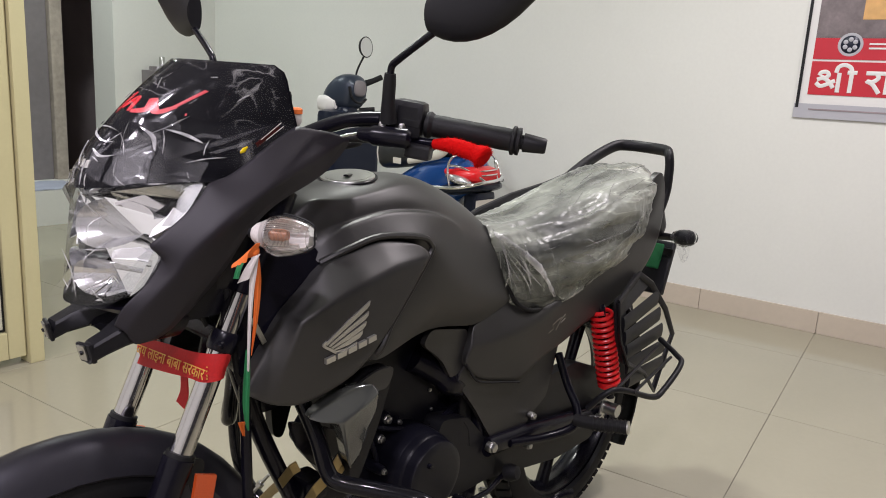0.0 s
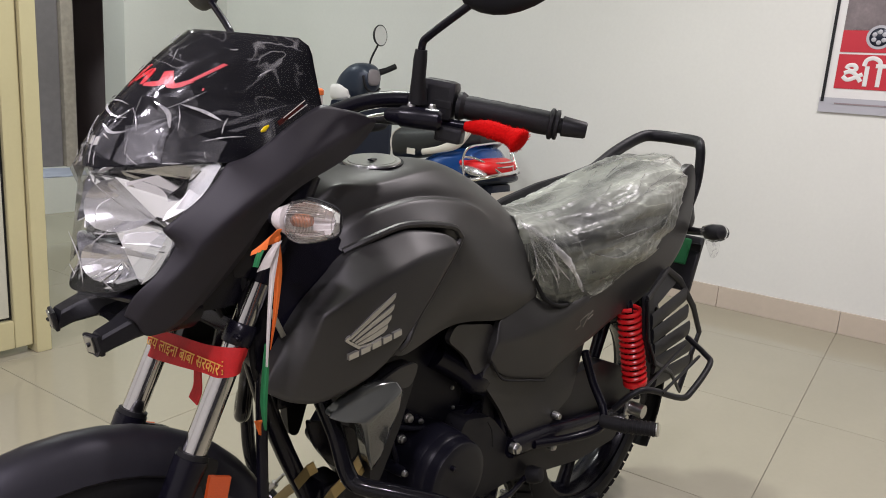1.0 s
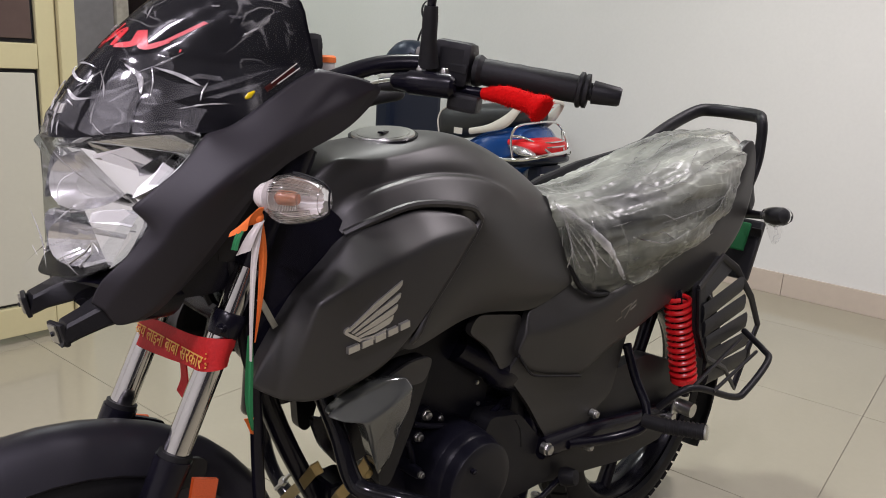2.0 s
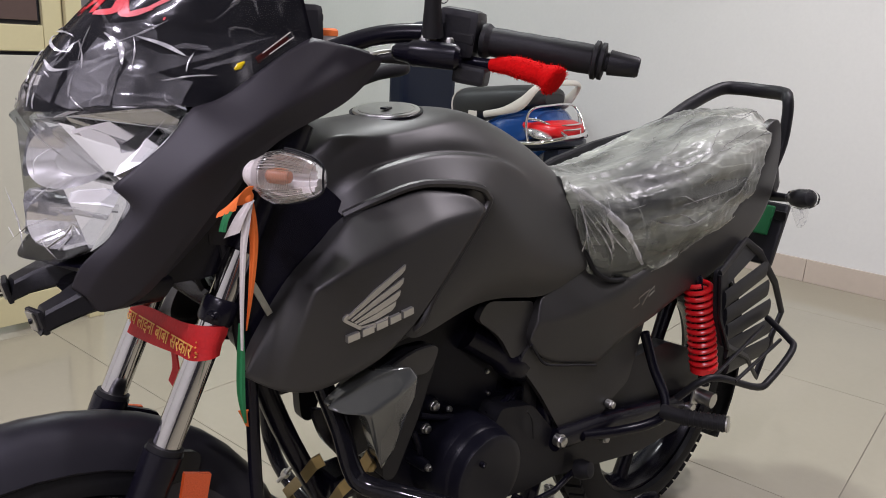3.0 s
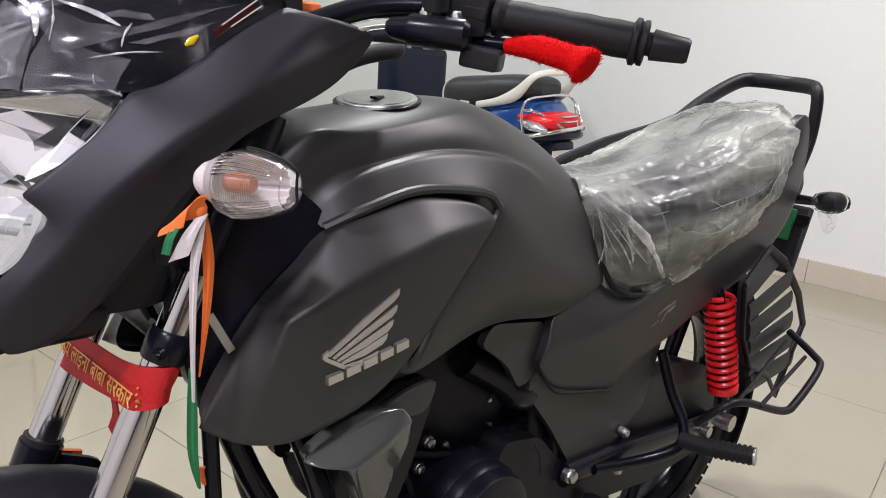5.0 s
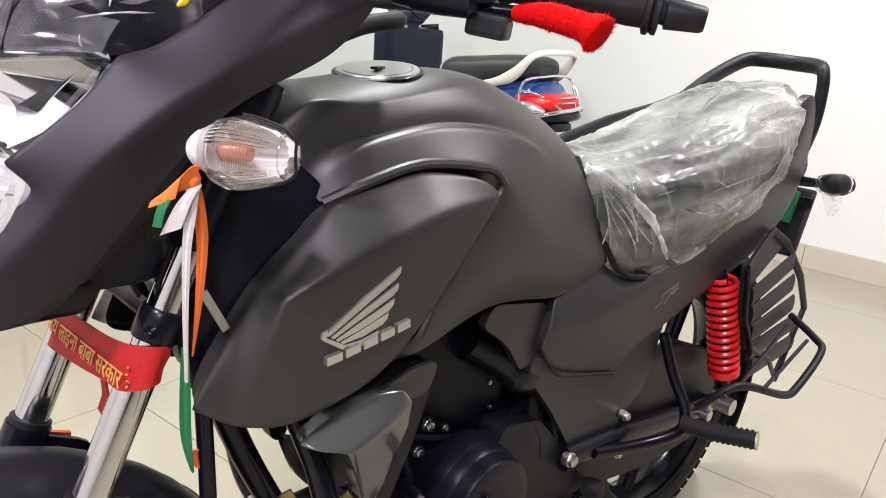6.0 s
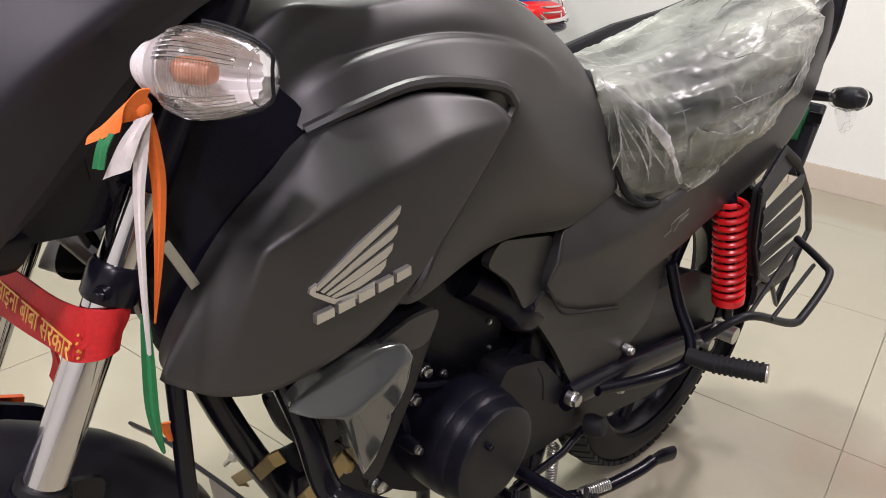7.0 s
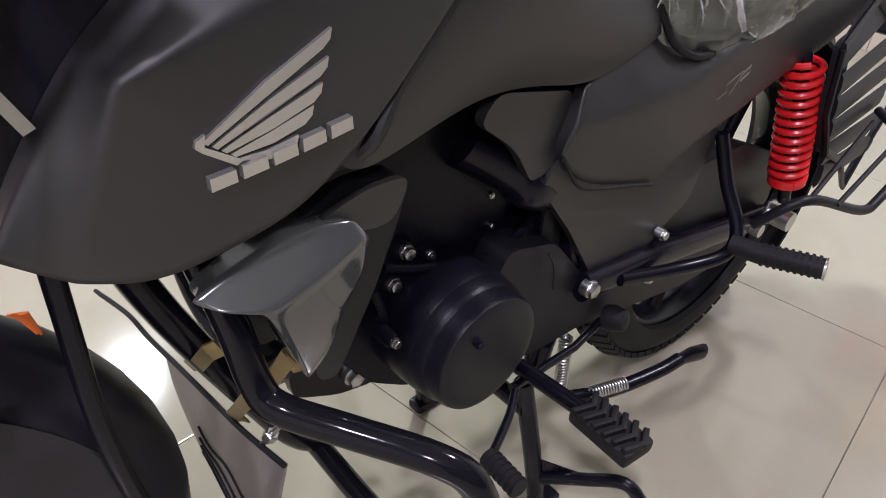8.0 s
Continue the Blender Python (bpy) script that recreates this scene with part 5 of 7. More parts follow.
part("stand_cross_tube", tube([(0.905, -0.11, 0.22), (0.905, 0.11, 0.22)], 0.013, 12), SATIN, stand)
for s in (-1, 1):
    part("stand_foot", box(0.955, s * 0.131, 0.009, 0.06, 0.03, 0.018, 0.006), SATIN, stand)
part("stand_tang", tube(smooth_line([(0.935, -0.126, 0.075), (0.965, -0.185, 0.105), (0.985, -0.235, 0.13), (1.00, -0.265, 0.10)]), 0.0095, 10), SATIN, stand)
part("stand_gusset", panel([(0.928, -0.128, 0.12), (0.94, -0.135, 0.06), (0.975, -0.18, 0.10)], (), 0.005, cell=0.05, rim=0.002, drop=0.001, rounded=False), SATIN, stand)
side_stand = part("side_stand", tube(smooth_line([(0.965, -0.135, 0.225), (1.03, -0.155, 0.215), (1.11, -0.175, 0.220), (1.15, -0.183, 0.228)]), 0.010, 12), SATIN, bike, "black side stand, folded up")
part("stand_foot", tube([(1.145, -0.182, 0.228), (1.17, -0.187, 0.228), (1.20, -0.192, 0.222)], [0.010, 0.014, 0.014], 10, flat=0.6), SATIN, side_stand)
part("return_spring", spring_coil((0.985, -0.150, 0.232), (1.045, -0.165, 0.228), 0.008, 0.0018, 13, 10), STEEL, side_stand, "bright coil spring")
part("return_spring", spring_coil((1.028, -0.066, 0.251), (1.035, -0.07, 0.15), 0.009, 0.002, 18, 10), STEEL, stand, "bright coil spring")
part("stand_stop", turned([(0, 0.018), (0.012, 0.02), (0.03, 0.015), (0.034, 0.0)], (1.07, -0.095, 0.287), (0.2, -1, 0.3), 14), RUBBER, gear)
part("brake_pedal", tube([(0.86, 0.12, 0.28), (0.83, 0.13, 0.27), (0.80, 0.135, 0.265)], [0.007, 0.008, 0.014], 10), SATIN, bike)

# engine mount and small fittings
part("engine_mount", panel([(0.60, -0.022, 0.45), (0.67, -0.022, 0.40), (0.735, -0.022, 0.335), (0.725, -0.022, 0.305), (0.67, -0.022, 0.315), (0.61, -0.022, 0.345)], (), 0.012, cell=0.05), SATIN, bike)
part("mount_bolt", bolt((0.685, -0.024, 0.341), (0, -1, 0), 0.0105, 0.010), STEEL, bike)
part("mount_bolt", bolt((0.599, -0.036, 0.477), (0, -1, 0), 0.010, 0.009), STEEL, bike)
part("mount_bolt", bolt((0.565, -0.102, 0.488), (0, -1, 0), 0.008, 0.008), BRASSY, bike)
part("mount_plate", panel([(0.50, -0.058, 0.575), (0.60, -0.058, 0.53), (0.61, -0.058, 0.48), (0.56, -0.058, 0.47), (0.52, -0.058, 0.52)], (), 0.01, cell=0.05), SATIN, bike)
part("intake_duct", tube(smooth_line([(0.80, -0.04, 0.61), (0.86, -0.06, 0.57), (0.88, -0.07, 0.55), (0.92, -0.065, 0.53)]), [0.028] * 19, 16), SATIN, bike)
part("cylinder_cover", panel([(0.60, -0.042, 0.66), (0.80, -0.042, 0.67), (0.89, -0.040, 0.60), (0.89, -0.040, 0.48), (0.78, -0.040, 0.47), (0.60, -0.042, 0.50)], [(0.74, -0.046, 0.58)], 0.06, cell=0.03), ENGINE, bike)
for x, y, z, r in ((0.732, -0.048, 0.505, 0.0075), (0.764, -0.050, 0.490, 0.0045), (0.800, -0.046, 0.470, 0.0048), (0.816, -0.069, 0.463, 0.0055), (0.717, -0.048, 0.470, 0.0072), (0.712, -0.043, 0.434, 0.0052), (0.697, -0.080, 0.423, 0.0050)):
    boss = part("bolt_boss", turned([(-0.05, r * 2.2), (-0.006, r * 1.9), (-0.001, r * 1.6)], (x, y, z), (0, -1, 0), 14), ENGINE, bike)
    part("bolt", bolt((x, y, z), (0, -1, 0), r, r), STEEL, boss)
for x, y, z in ((0.861, -0.038, 0.525), (0.868, -0.038, 0.482), (0.805, -0.042, 0.585), (0.818, -0.042, 0.572), (0.845, -0.040, 0.600)):
    part("bolt", bolt((x, y, z), (0, -1, 0), 0.0032, 0.002), STEEL, bike)
part("case_rib", tube(smooth_line([(0.700, -0.052, 0.50), (0.735, -0.056, 0.487), (0.775, -0.058, 0.475), (0.81, -0.055, 0.45)]), 0.005, 8), ENGINE, bike)
part("case_rib", tube(smooth_line([(0.690, -0.050, 0.475), (0.70, -0.055, 0.44), (0.705, -0.055, 0.40), (0.72, -0.05, 0.36)]), 0.005, 8), ENGINE, bike)
for k in range(3):
    part("cable_sleeve", tube(smooth_line([(0.850 + 0.010 * k, -0.052, 0.455 - 0.012 * k), (0.890 + 0.008 * k, -0.056, 0.468 - 0.010 * k), (0.925, -0.054, 0.482 - 0.010 * k), (0.985, -0.045, 0.470 - 0.008 * k)], 6), 0.0055, 8), SATIN, bike)
part("cover_screw", bolt((crank_c.x - 0.028, -0.1475, crank_c.z + 0.036), (0, -1, 0), 0.004, 0.002), SATIN, bike)
part("inner_cover", panel([(0.405, -0.088, 0.925), (0.47, -0.102, 0.905), (0.515, -0.112, 0.865), (0.505, -0.118, 0.80), (0.45, -0.118, 0.72), (0.41, -0.10, 0.67), (0.385, -0.072, 0.70), (0.39, -0.068, 0.80)], [(0.45, -0.115, 0.80)], 0.02, cell=0.03), SATIN, bike, "black plastic air scoop behind the fork")
part("head_tube", tube([(0.40, 0, 0.69), (0.47, 0, 0.98)], 0.03, 16), SATIN, bike)
part("battery_box", box(0.88, 0.01, 0.53, 0.16, 0.09, 0.22, 0.01), SATIN, bike)
part("air_box", box(1.02, 0, 0.50, 0.18, 0.13, 0.22, 0.02), BLACKP, bike, "black plastic air filter box")
part("inner_fairing", box(0.39, 0, 0.90, 0.09, 0.17, 0.16, 0.03), SATIN, bike)
part("instrument_panel", box(0.44, 0, 1.035, 0.05, 0.16, 0.10, 0.02, Matrix.Rotation(-0.5, 3, "Y")), BLACKP, bike)
part("speed_sensor_strip", panel([(0.380, -0.119, 0.789), (0.387, -0.119, 0.792), (0.408, -0.119, 0.752), (0.401, -0.119, 0.749)], (), 0.002, cell=0.05, rim=0.001, drop=0.0, rounded=False), STEEL, bike, "bare metal strip")
reservoir = part("brake_reservoir", turned([(0, 0.020), (0.006, 0.024), (0.022, 0.024)], (0.652, 0.16, 1.038), (0, 0, 1), 24), WHITE_R, bike, "translucent brake fluid reservoir")
part("reservoir_cap", turned([(0.022, 0.0255), (0.030, 0.0255), (0.033, 0.022), (0.033, 0)], (0.652, 0.16, 1.038), (0, 0, 1), 24), ORANGE, reservoir, "orange reservoir cap")
part("clutch_cable", tube(smooth_line([(0.50, -0.09, 1.030), (0.545, -0.112, 1.042), (0.560, -0.114, 1.045), (0.578, -0.116, 1.047)]), 0.0022, 8), STEEL, bike, "bright cable end")
part("sheathed_cable", tube(smooth_line([(0.60, 0.05, 0.985), (0.668, 0.05, 1.010), (0.722, 0.05, 1.019), (0.74, 0.08, 1.02)]), 0.011, 10), RUBBER, bike)
part("down_hose", tube(smooth_line([(0.405, -0.066, 0.70), (0.407, -0.067, 0.617), (0.412, -0.068, 0.48), (0.43, -0.06, 0.36), (0.46, -0.05, 0.27)]), 0.0085, 12), SATIN, bike)
part("wire_loom", tube(smooth_line([(0.36, -0.06, 0.90), (0.375, -0.075, 0.80), (0.39, -0.07, 0.70), (0.42, -0.05, 0.64)]), 0.005, 8), RUBBER, bike)
part("wire_loom", tube(smooth_line([(0.34, 0.02, 0.86), (0.36, -0.03, 0.78), (0.40, -0.03, 0.70), (0.45, 0.0, 0.66)]), 0.006, 8), RUBBER, bike)
tail_tree = BVHTree.FromPolygons([v.co for v in left_tail.data.vertices], [p.vertices for p in left_tail.data.polygons])


def on_tail(x, z):
    at = tail_tree.ray_cast(Vector((x, -1, z)), Vector((0, 1, 0)))[0]
    return Vector((x, (at.y if at else -0.119) - 0.0006, z))


for line in ([(1.165, 0.600), (1.185, 0.606), (1.178, 0.617), (1.198, 0.624), (1.214, 0.628)], [(1.196, 0.600), (1.212, 0.622), (1.230, 0.632), (1.232, 0.622), (1.214, 0.614)]):
    pts = [on_tail(x, z) for x, z in line]
    part("tail_mark", tube(pts, 0.0016, 6, flat=0.25, up=(0.3, 0, 1)), PLATEG, left_tail, "faint pale mark drawn as a plain stroke")

# leg guard
lg = smooth_line([(0.485, -0.075, 0.665), (0.503, -0.115, 0.58), (0.511, -0.136, 0.520), (0.520, -0.155, 0.502), (0.55, -0.20, 0.497), (0.592, -0.258, 0.488), (0.612, -0.282, 0.468), (0.622, -0.292, 0.42), (0.628, -0.285, 0.33), (0.635, -0.24, 0.27), (0.645, -0.12, 0.235), (0.65, 0.0, 0.23)], 6)
leg_guard = part("leg_guard", tube(lg, 0.0135, 16), GLOSSB, bike, "glossy black tubular leg guard")
part("guard_bar", tube([(p[0], -p[1], p[2]) for p in lg], 0.0135, 16), GLOSSB, leg_guard)
for z, y in ((0.60, 0.02), (0.415, -0.01)):
    part("guard_clamp", box(0.50 + (0.6 - z) * 0.4, y, z, 0.05, 0.06, 0.04, 0.008), SATIN, leg_guard)
# front plate and its brackets
RIM = smooth_line([(0.545, 0.400, 0.257), (0.545, 0.277, 0.298), (0.545, 0.206, 0.306), (0.545, 0.124, 0.322), (0.545, 0.045, 0.336), (0.545, -0.030, 0.350), (0.545, -0.112, 0.375)], 5)
plate_rows = []
for i, p in enumerate(RIM):
    t = i / (len(RIM) - 1)
    tall = 0.006 + 0.17 * max(0.0, (t - 0.44) / 0.56) ** 0.55
    plate_rows.append([Vector((p.x - 0.020 * u * tall / 0.2 - 0.014 * math.sin(math.pi * u) * tall / 0.2, p.y - 0.02 * u * tall / 0.2, p.z - tall * u)) for u in [k / 8 for k in range(9)]])
both = [r + [p + Vector((0.003, 0, 0.001)) for p in reversed(r)] for r in plate_rows]
front_plate = part("front_plate", loft(both, closed=True), PLATEG, bike, "grey moulded plate hung below the tank")
part("plate_lip", tube([p + Vector((-0.001, 0, 0.0015)) for p in RIM], 0.0030, 8), RUBBER, front_plate, "black rubber lip")
for k in range(4):
    line = [plate_rows[i][3 + k].lerp(plate_rows[i][4 + k], 0.5 + 0.3 * math.sin(i + k)) + Vector((-0.001, 0, 0)) for i in range(19, 29)]
    part("embossed_mark", tube(smooth_line(line, 4), 0.0014, 6), RUBBER, front_plate)
STRAPS = [[(0.556, 0.082, 0.346), (0.546, 0.090, 0.348), (0.536, 0.040, 0.398), (0.516, -0.012, 0.442), (0.516, -0.040, 0.478), (0.524, -0.048, 0.486)],
          [(0.556, -0.014, 0.348), (0.545, -0.008, 0.352), (0.534, -0.050, 0.404), (0.528, -0.088, 0.455), (0.544, -0.104, 0.482), (0.545, -0.128, 0.522)]]
down = Vector((0.44, 0, -0.90)).normalized()
for line in STRAPS:
    pts = [Vector(p) for p in line]
    rings_b = []
    for i, c in enumerate(pts):
        d = (pts[min(i + 1, len(pts) - 1)] - pts[max(i - 1, 0)]).normalized()
        n = down.cross(d).normalized()
        rings_b.append([c + down * a * 0.0115 + n * b * 0.0013 for a, b in ((-1, -1), (1, -1), (1, 1), (-1, 1))])
    part("plate_bracket", loft(rings_b, closed=True), BRASSY, front_plate, "yellow zinc-plated strap")
for p, q in (((0.545, 0.112, 0.360), (0.562, 0.086, 0.400)), ((0.545, -0.066, 0.360), (0.560, -0.085, 0.400))):
    screw = part("plate_screw", tube([p, q], 0.0032, 8), STEEL, front_plate)
    part("screw_nut", turned([(0, 0.0075), (0.009, 0.0075), (0.010, 0.006)], Vector(p).lerp(Vector(q), 0.35), Vector(q) - Vector(p), 6), STEEL, screw)

# emblem on each shroud, as plain shapes
shroud_tree = BVHTree.FromPolygons([v.co for v in left_shroud.data.vertices], [p.vertices for p in left_shroud.data.polygons])


def on_shroud(x, z, out=0.0035):
    at = shroud_tree.ray_cast(Vector((x, -1, z)), Vector((0, 1, 0)))[0]
    return (x, (at.y if at else -0.17) - out, z)


TIPS = [(0.557, 0.799), (0.555, 0.7825), (0.551, 0.7675), (0.545, 0.7545), (0.535, 0.7375)]
for s in (1, -1):
    owner = left_shroud if s == 1 else shroud
    for k, (tx, tz) in enumerate(TIPS):
        bx, bz = 0.4765 + 0.0052 * k, 0.7455 - 0.0036 * k
        mx, mz = (bx + tx) / 2 - 0.002, (bz + tz) / 2 + 0.0026 - 0.0012 * k
        fat = 0.0078 if k < 4 else 0.0065
        quill = [on_shroud(bx, bz), on_shroud(mx, mz), on_shroud(tx, tz), on_shroud(tx - 0.001, tz - fat * 0.8), on_shroud(tx - 0.006, tz - fat * 1.45), on_shroud(mx + 0.002, mz - fat), on_shroud(bx + 0.003, bz - 0.0024)]
        part("emblem_feather", panel(quill, (), 0.006, cell=0.05, rim=0.0010, drop=0.0008, side=s, rounded=False), SILVER, owner, "silver raised wing emblem stripe")
    root = [on_shroud(0.4785, 0.7500), on_shroud(0.4728, 0.7465), on_shroud(0.4722, 0.7425), on_shroud(0.4760, 0.7390), on_shroud(0.4955, 0.7265), on_shroud(0.5005, 0.7290), on_shroud(0.4775, 0.7425)]
    part("emblem_root", panel(root, (), 0.006, cell=0.05, rim=0.0010, drop=0.0008, side=s, rounded=False), SILVER, owner)
    for k in range(5):
        x0, z0 = 0.4790 + 0.0193 * k, 0.7135 + 0.0042 * k
        block = [on_shroud(x0, z0, 0.006), on_shroud(x0 - 0.0010, z0 + 0.0090, 0.006), on_shroud(x0 + 0.0145, z0 + 0.0120, 0.006), on_shroud(x0 + 0.0157, z0 + 0.0034, 0.006)]
        part("emblem_block", panel(block, (), 0.006, cell=0.05, rim=0.0008, drop=0.0006, side=s, rounded=False), SILVER, owner)

# red sticker bars on the windscreen, standing in for a name
def screen_bar(line, width, mat, name, owner, label="", out=0.002, taper=0.0):
    """A flat stroke lying on the windscreen along (u, t) points."""
    pts = smooth_line([Vector((u, t, 0)) for u, t in line], 6)
    strip = []
    for i, p in enumerate(pts):
        d = (pts[min(i + 1, len(pts) - 1)] - pts[max(i - 1, 0)])
        side = Vector((-d.y * 0.172, d.x * 0.1, 0)).normalized()
        w = width * (1 - taper * abs(2 * i / (len(pts) - 1) - 1) ** 2) / 2
        a, b = p + Vector((side.x * w / 0.1, side.y * w / 0.172, 0)), p - Vector((side.x * w / 0.1, side.y * w / 0.172, 0))
        strip.append([screen_at(a.x, a.y, out), screen_at(b.x, b.y, out), screen_at(b.x, b.y, out - 0.0012), screen_at(a.x, a.y, out - 0.0012)])
    return part(name, loft(strip, closed=True), mat, owner, label)


for line, width in (([(0.34, 0.50), (0.22, 0.68)], 0.010), ([(0.24, 0.56), (0.14, 0.58), (0.10, 0.66)], 0.007), ([(0.14, 0.54), (0.06, 0.70)], 0.008), ([(0.06, 0.58), (-0.02, 0.66), (-0.04, 0.56)], 0.007), ([(-0.06, 0.56), (-0.16, 0.58), (-0.14, 0.66)], 0.008), ([(-0.16, 0.66), (-0.22, 0.56), (-0.30, 0.60)], 0.007), ([(-0.26, 0.56), (-0.40, 0.72)], 0.006), ([(0.30, 0.535), (-0.36, 0.545)], 0.006)):
    line = [(u * 1.3 - 0.08, t + 0.02) for u, t in line]
    screen_bar(line, width * 0.85, RED_INK, "screen_sticker", screen, "red sticker stroke", taper=0.4)
for k in range(5):
    screen_bar([(0.24 - 0.08 * k, 0.195 - 0.004 * k), (0.185 - 0.08 * k, 0.20 - 0.004 * k)], 0.010, SILVER, "screen_mark", screen, "pale raised mark")

# ---- films, ribbons and covers lying on the motorcycle ----
rings = seat_rings(0.009, 16, 9)
skinned = []
for r in rings:
    row = []
    for p in r:
        p = Vector(p)
        q = Vector((p.x * 0.55 + p.y * 0.3, p.y, p.z + p.x * 0.25))
        n = Vector((0.2 * (p.x - 1.35), p.y * 2.2, (p.z - 0.77) * 2.4)).normalized()
        fold = 1 - 2 * abs(noise.noise(Vector((p.x * 2.6 + p.y * 3 + 2, p.y * 20, p.z * 15))))
        streak = 1 - 2 * abs(noise.noise(Vector((p.x * 5 + p.y * 8 + 7, p.y * 44, p.z * 30))))
        crumple = 1 - 2 * abs(noise.noise(p * 48))
        side_fold = 1 - 2 * abs(noise.noise(Vector((p.x * 42 + p.z * 22, p.y * 5, p.z * 5))))
        low = max(0.0, min(1.0, (0.84 - p.z) / 0.06)) * max(0.0, min(1.0, (1.22 - p.x) / 0.08))
        hem = max(0.0, min(1.0, (0.74 - p.z) / 0.05))
        hem *= max(0.0, min(1.0, (1.34 - p.x) / 0.08))
        drop = Vector((0, 0, -0.004 * hem * (1 + noise.noise(Vector((p.x * 22, 0, 4))))))
        row.append(p + drop + n * ((0.010 * fold + 0.0055 * streak) * (1 - low) + 0.009 * side_fold * low + 0.0022 * crumple))
    skinned.append(row)
cover = thing("seat_film", "crumpled clear plastic film drawn over the seat", "plastic film", at=(1.35, 0, 0.84))
cut = next(i for i, r in enumerate(skinned) if r[0].x > 1.13)
for name, rows_f in (("front_flap", skinned[:cut + 1]), ("top_sheet", skinned[cut:])):
    shifted = [[p - Vector((1.35, 0, 0.84)) for p in r] for r in rows_f]
    part(name, loft(shifted, closed=True, caps=False), FILM, cover, "" if name == "top_sheet" else "film gathered in upright folds", 180)

# a loose doubled corner of film hanging over the front of the seat
around = len(skinned[0])
film_tree = BVHTree.FromPolygons([p for r in skinned for p in r], [(i * around + k, i * around + (k + 1) % around, (i + 1) * around + (k + 1) % around, (i + 1) * around + k) for i in range(len(skinned) - 1) for k in range(around)])


def on_film(x, z, out=0.004):
    found = film_tree.ray_cast(Vector((x, -0.5, z)), Vector((0, 1, 0)))[0]
    return Vector((x, (found.y if found else -0.11) - out, z))


CORNER = [(0.992, 0.834), (1.004, 0.800), (1.014, 0.760), (1.026, 0.724), (1.048, 0.698), (1.090, 0.684), (1.135, 0.682), (1.168, 0.692), (1.148, 0.716), (1.115, 0.744), (1.070, 0.782), (1.030, 0.816)]
loose = panel([tuple(on_film(x, z)) for x, z in CORNER], (), axis="y", cell=0.004, raw=True)
for v in loose.verts:
    along = (v.co.x - 0.99) * 0.75 + (0.842 - v.co.z) * 0.66
    across = (v.co.x - 0.99) * 0.66 - (0.842 - v.co.z) * 0.75
    ruck = 1 - 2 * abs(noise.noise(Vector((across * 62 + 0.6 * noise.noise(v.co * 30), along * 7, 2))))
    v.co = on_film(v.co.x, v.co.z, 0.006 + 0.004 * ruck + 0.0012 * noise.noise(v.co * 90)) - Vector((1.35, 0, 0.84))
part("loose_corner", loose, HEM, cover, "doubled corner of film", 180)

# the border of the film is turned up once along the flank of the seat
BORDER = [(1.168, 0.700, 0.772), (1.207, 0.672, 0.762), (1.283, 0.680, 0.749), (1.365, 0.706, 0.761), (1.445, 0.740, 0.783), (1.500, 0.762, 0.806), (1.545, 0.790, 0.850)]
turned_up = []
for i, p in enumerate(smooth_line([Vector(b) for b in BORDER], 8)):
    turned_up.append([on_film(p.x, p.y + (p.z - p.y) * k / 10, 0.003 + 0.0025 * (k / 10) ** 3 + 0.0015 * noise.noise(Vector((p.x * 60, k * 0.4, 5)))) - Vector((1.35, 0, 0.84)) for k in range(11)])
part("turned_border", loft(turned_up, caps=False), HEM, cover, "turned-up border of the film", 180)
lip = [r[-1] - Vector((0, 0.001, 0)) for r in turned_up]
part("film_fold", tube(lip, [0.0005 + 0.0011 * abs(noise.noise(p * 55)) for p in lip], 6, flat=0.5), FOLD, cover)
SWEEP = [(0.962, 0.846), (0.990, 0.838), (1.024, 0.815), (1.064, 0.786), (1.104, 0.752), (1.132, 0.724), (1.160, 0.690)]
edge_f = smooth_line([Vector((x, 0, z)) for x, z in SWEEP], 6)
band_f = []
for i, p in enumerate(edge_f):
    d = (edge_f[min(i + 1, len(edge_f) - 1)] - edge_f[max(i - 1, 0)]).normalized()
    w = 0.0075 * (0.5 + 0.5 * math.sin(math.pi * i / (len(edge_f) - 1))) * (1 + 0.3 * noise.noise(p * 60))
    side_f = Vector((-d.z, 0, d.x)) * w
    band_f.append([on_film(max(0.987, q.x), q.z, 0.010 + 0.003 * k) - Vector((1.35, 0, 0.84)) for k, q in ((0, p - side_f), (0.8, p - side_f * 0.4), (1, p + side_f * 0.3), (0, p + side_f))])
part("swept_fold", loft(band_f, caps=False), FOLD, cover, "pale doubled edge of film", 180)
for k in range(9):
    t = k / 8
    pts = [on_film(0.990 + 0.016 * t + (0.035 + 0.085 * t) * q + 0.006 * math.sin(5 * q + k), 0.832 - 0.012 * t - (0.135 - 0.02 * t) * q, 0.0105) - Vector((1.35, 0, 0.84)) for q in (0.06 * (k % 3), 0.3, 0.55, 0.8 - 0.1 * (k % 2), 0.95 - 0.12 * (k % 4))]
    line = smooth_line(pts, 4)
    part("film_fold", tube(line, [0.0003 + 0.0011 * math.sin(math.pi * q / (len(line) - 1)) for q in range(len(line))], 5, flat=0.5), FOLD, cover)
for ridge in ([(1.262, 0.790), (1.375, 0.798), (1.452, 0.803), (1.520, 0.820)], [(1.190, 0.775), (1.270, 0.770), (1.322, 0.748)]):
    line = smooth_line([on_film(x, z, 0.002) - Vector((1.35, 0, 0.84)) for x, z in ridge], 8)
    part("film_fold", tube(line, [0.0004 + 0.0016 * abs(noise.noise(p * 70)) for p in line], 6, flat=0.5), FOLD, cover)
rnd = random.Random(5)
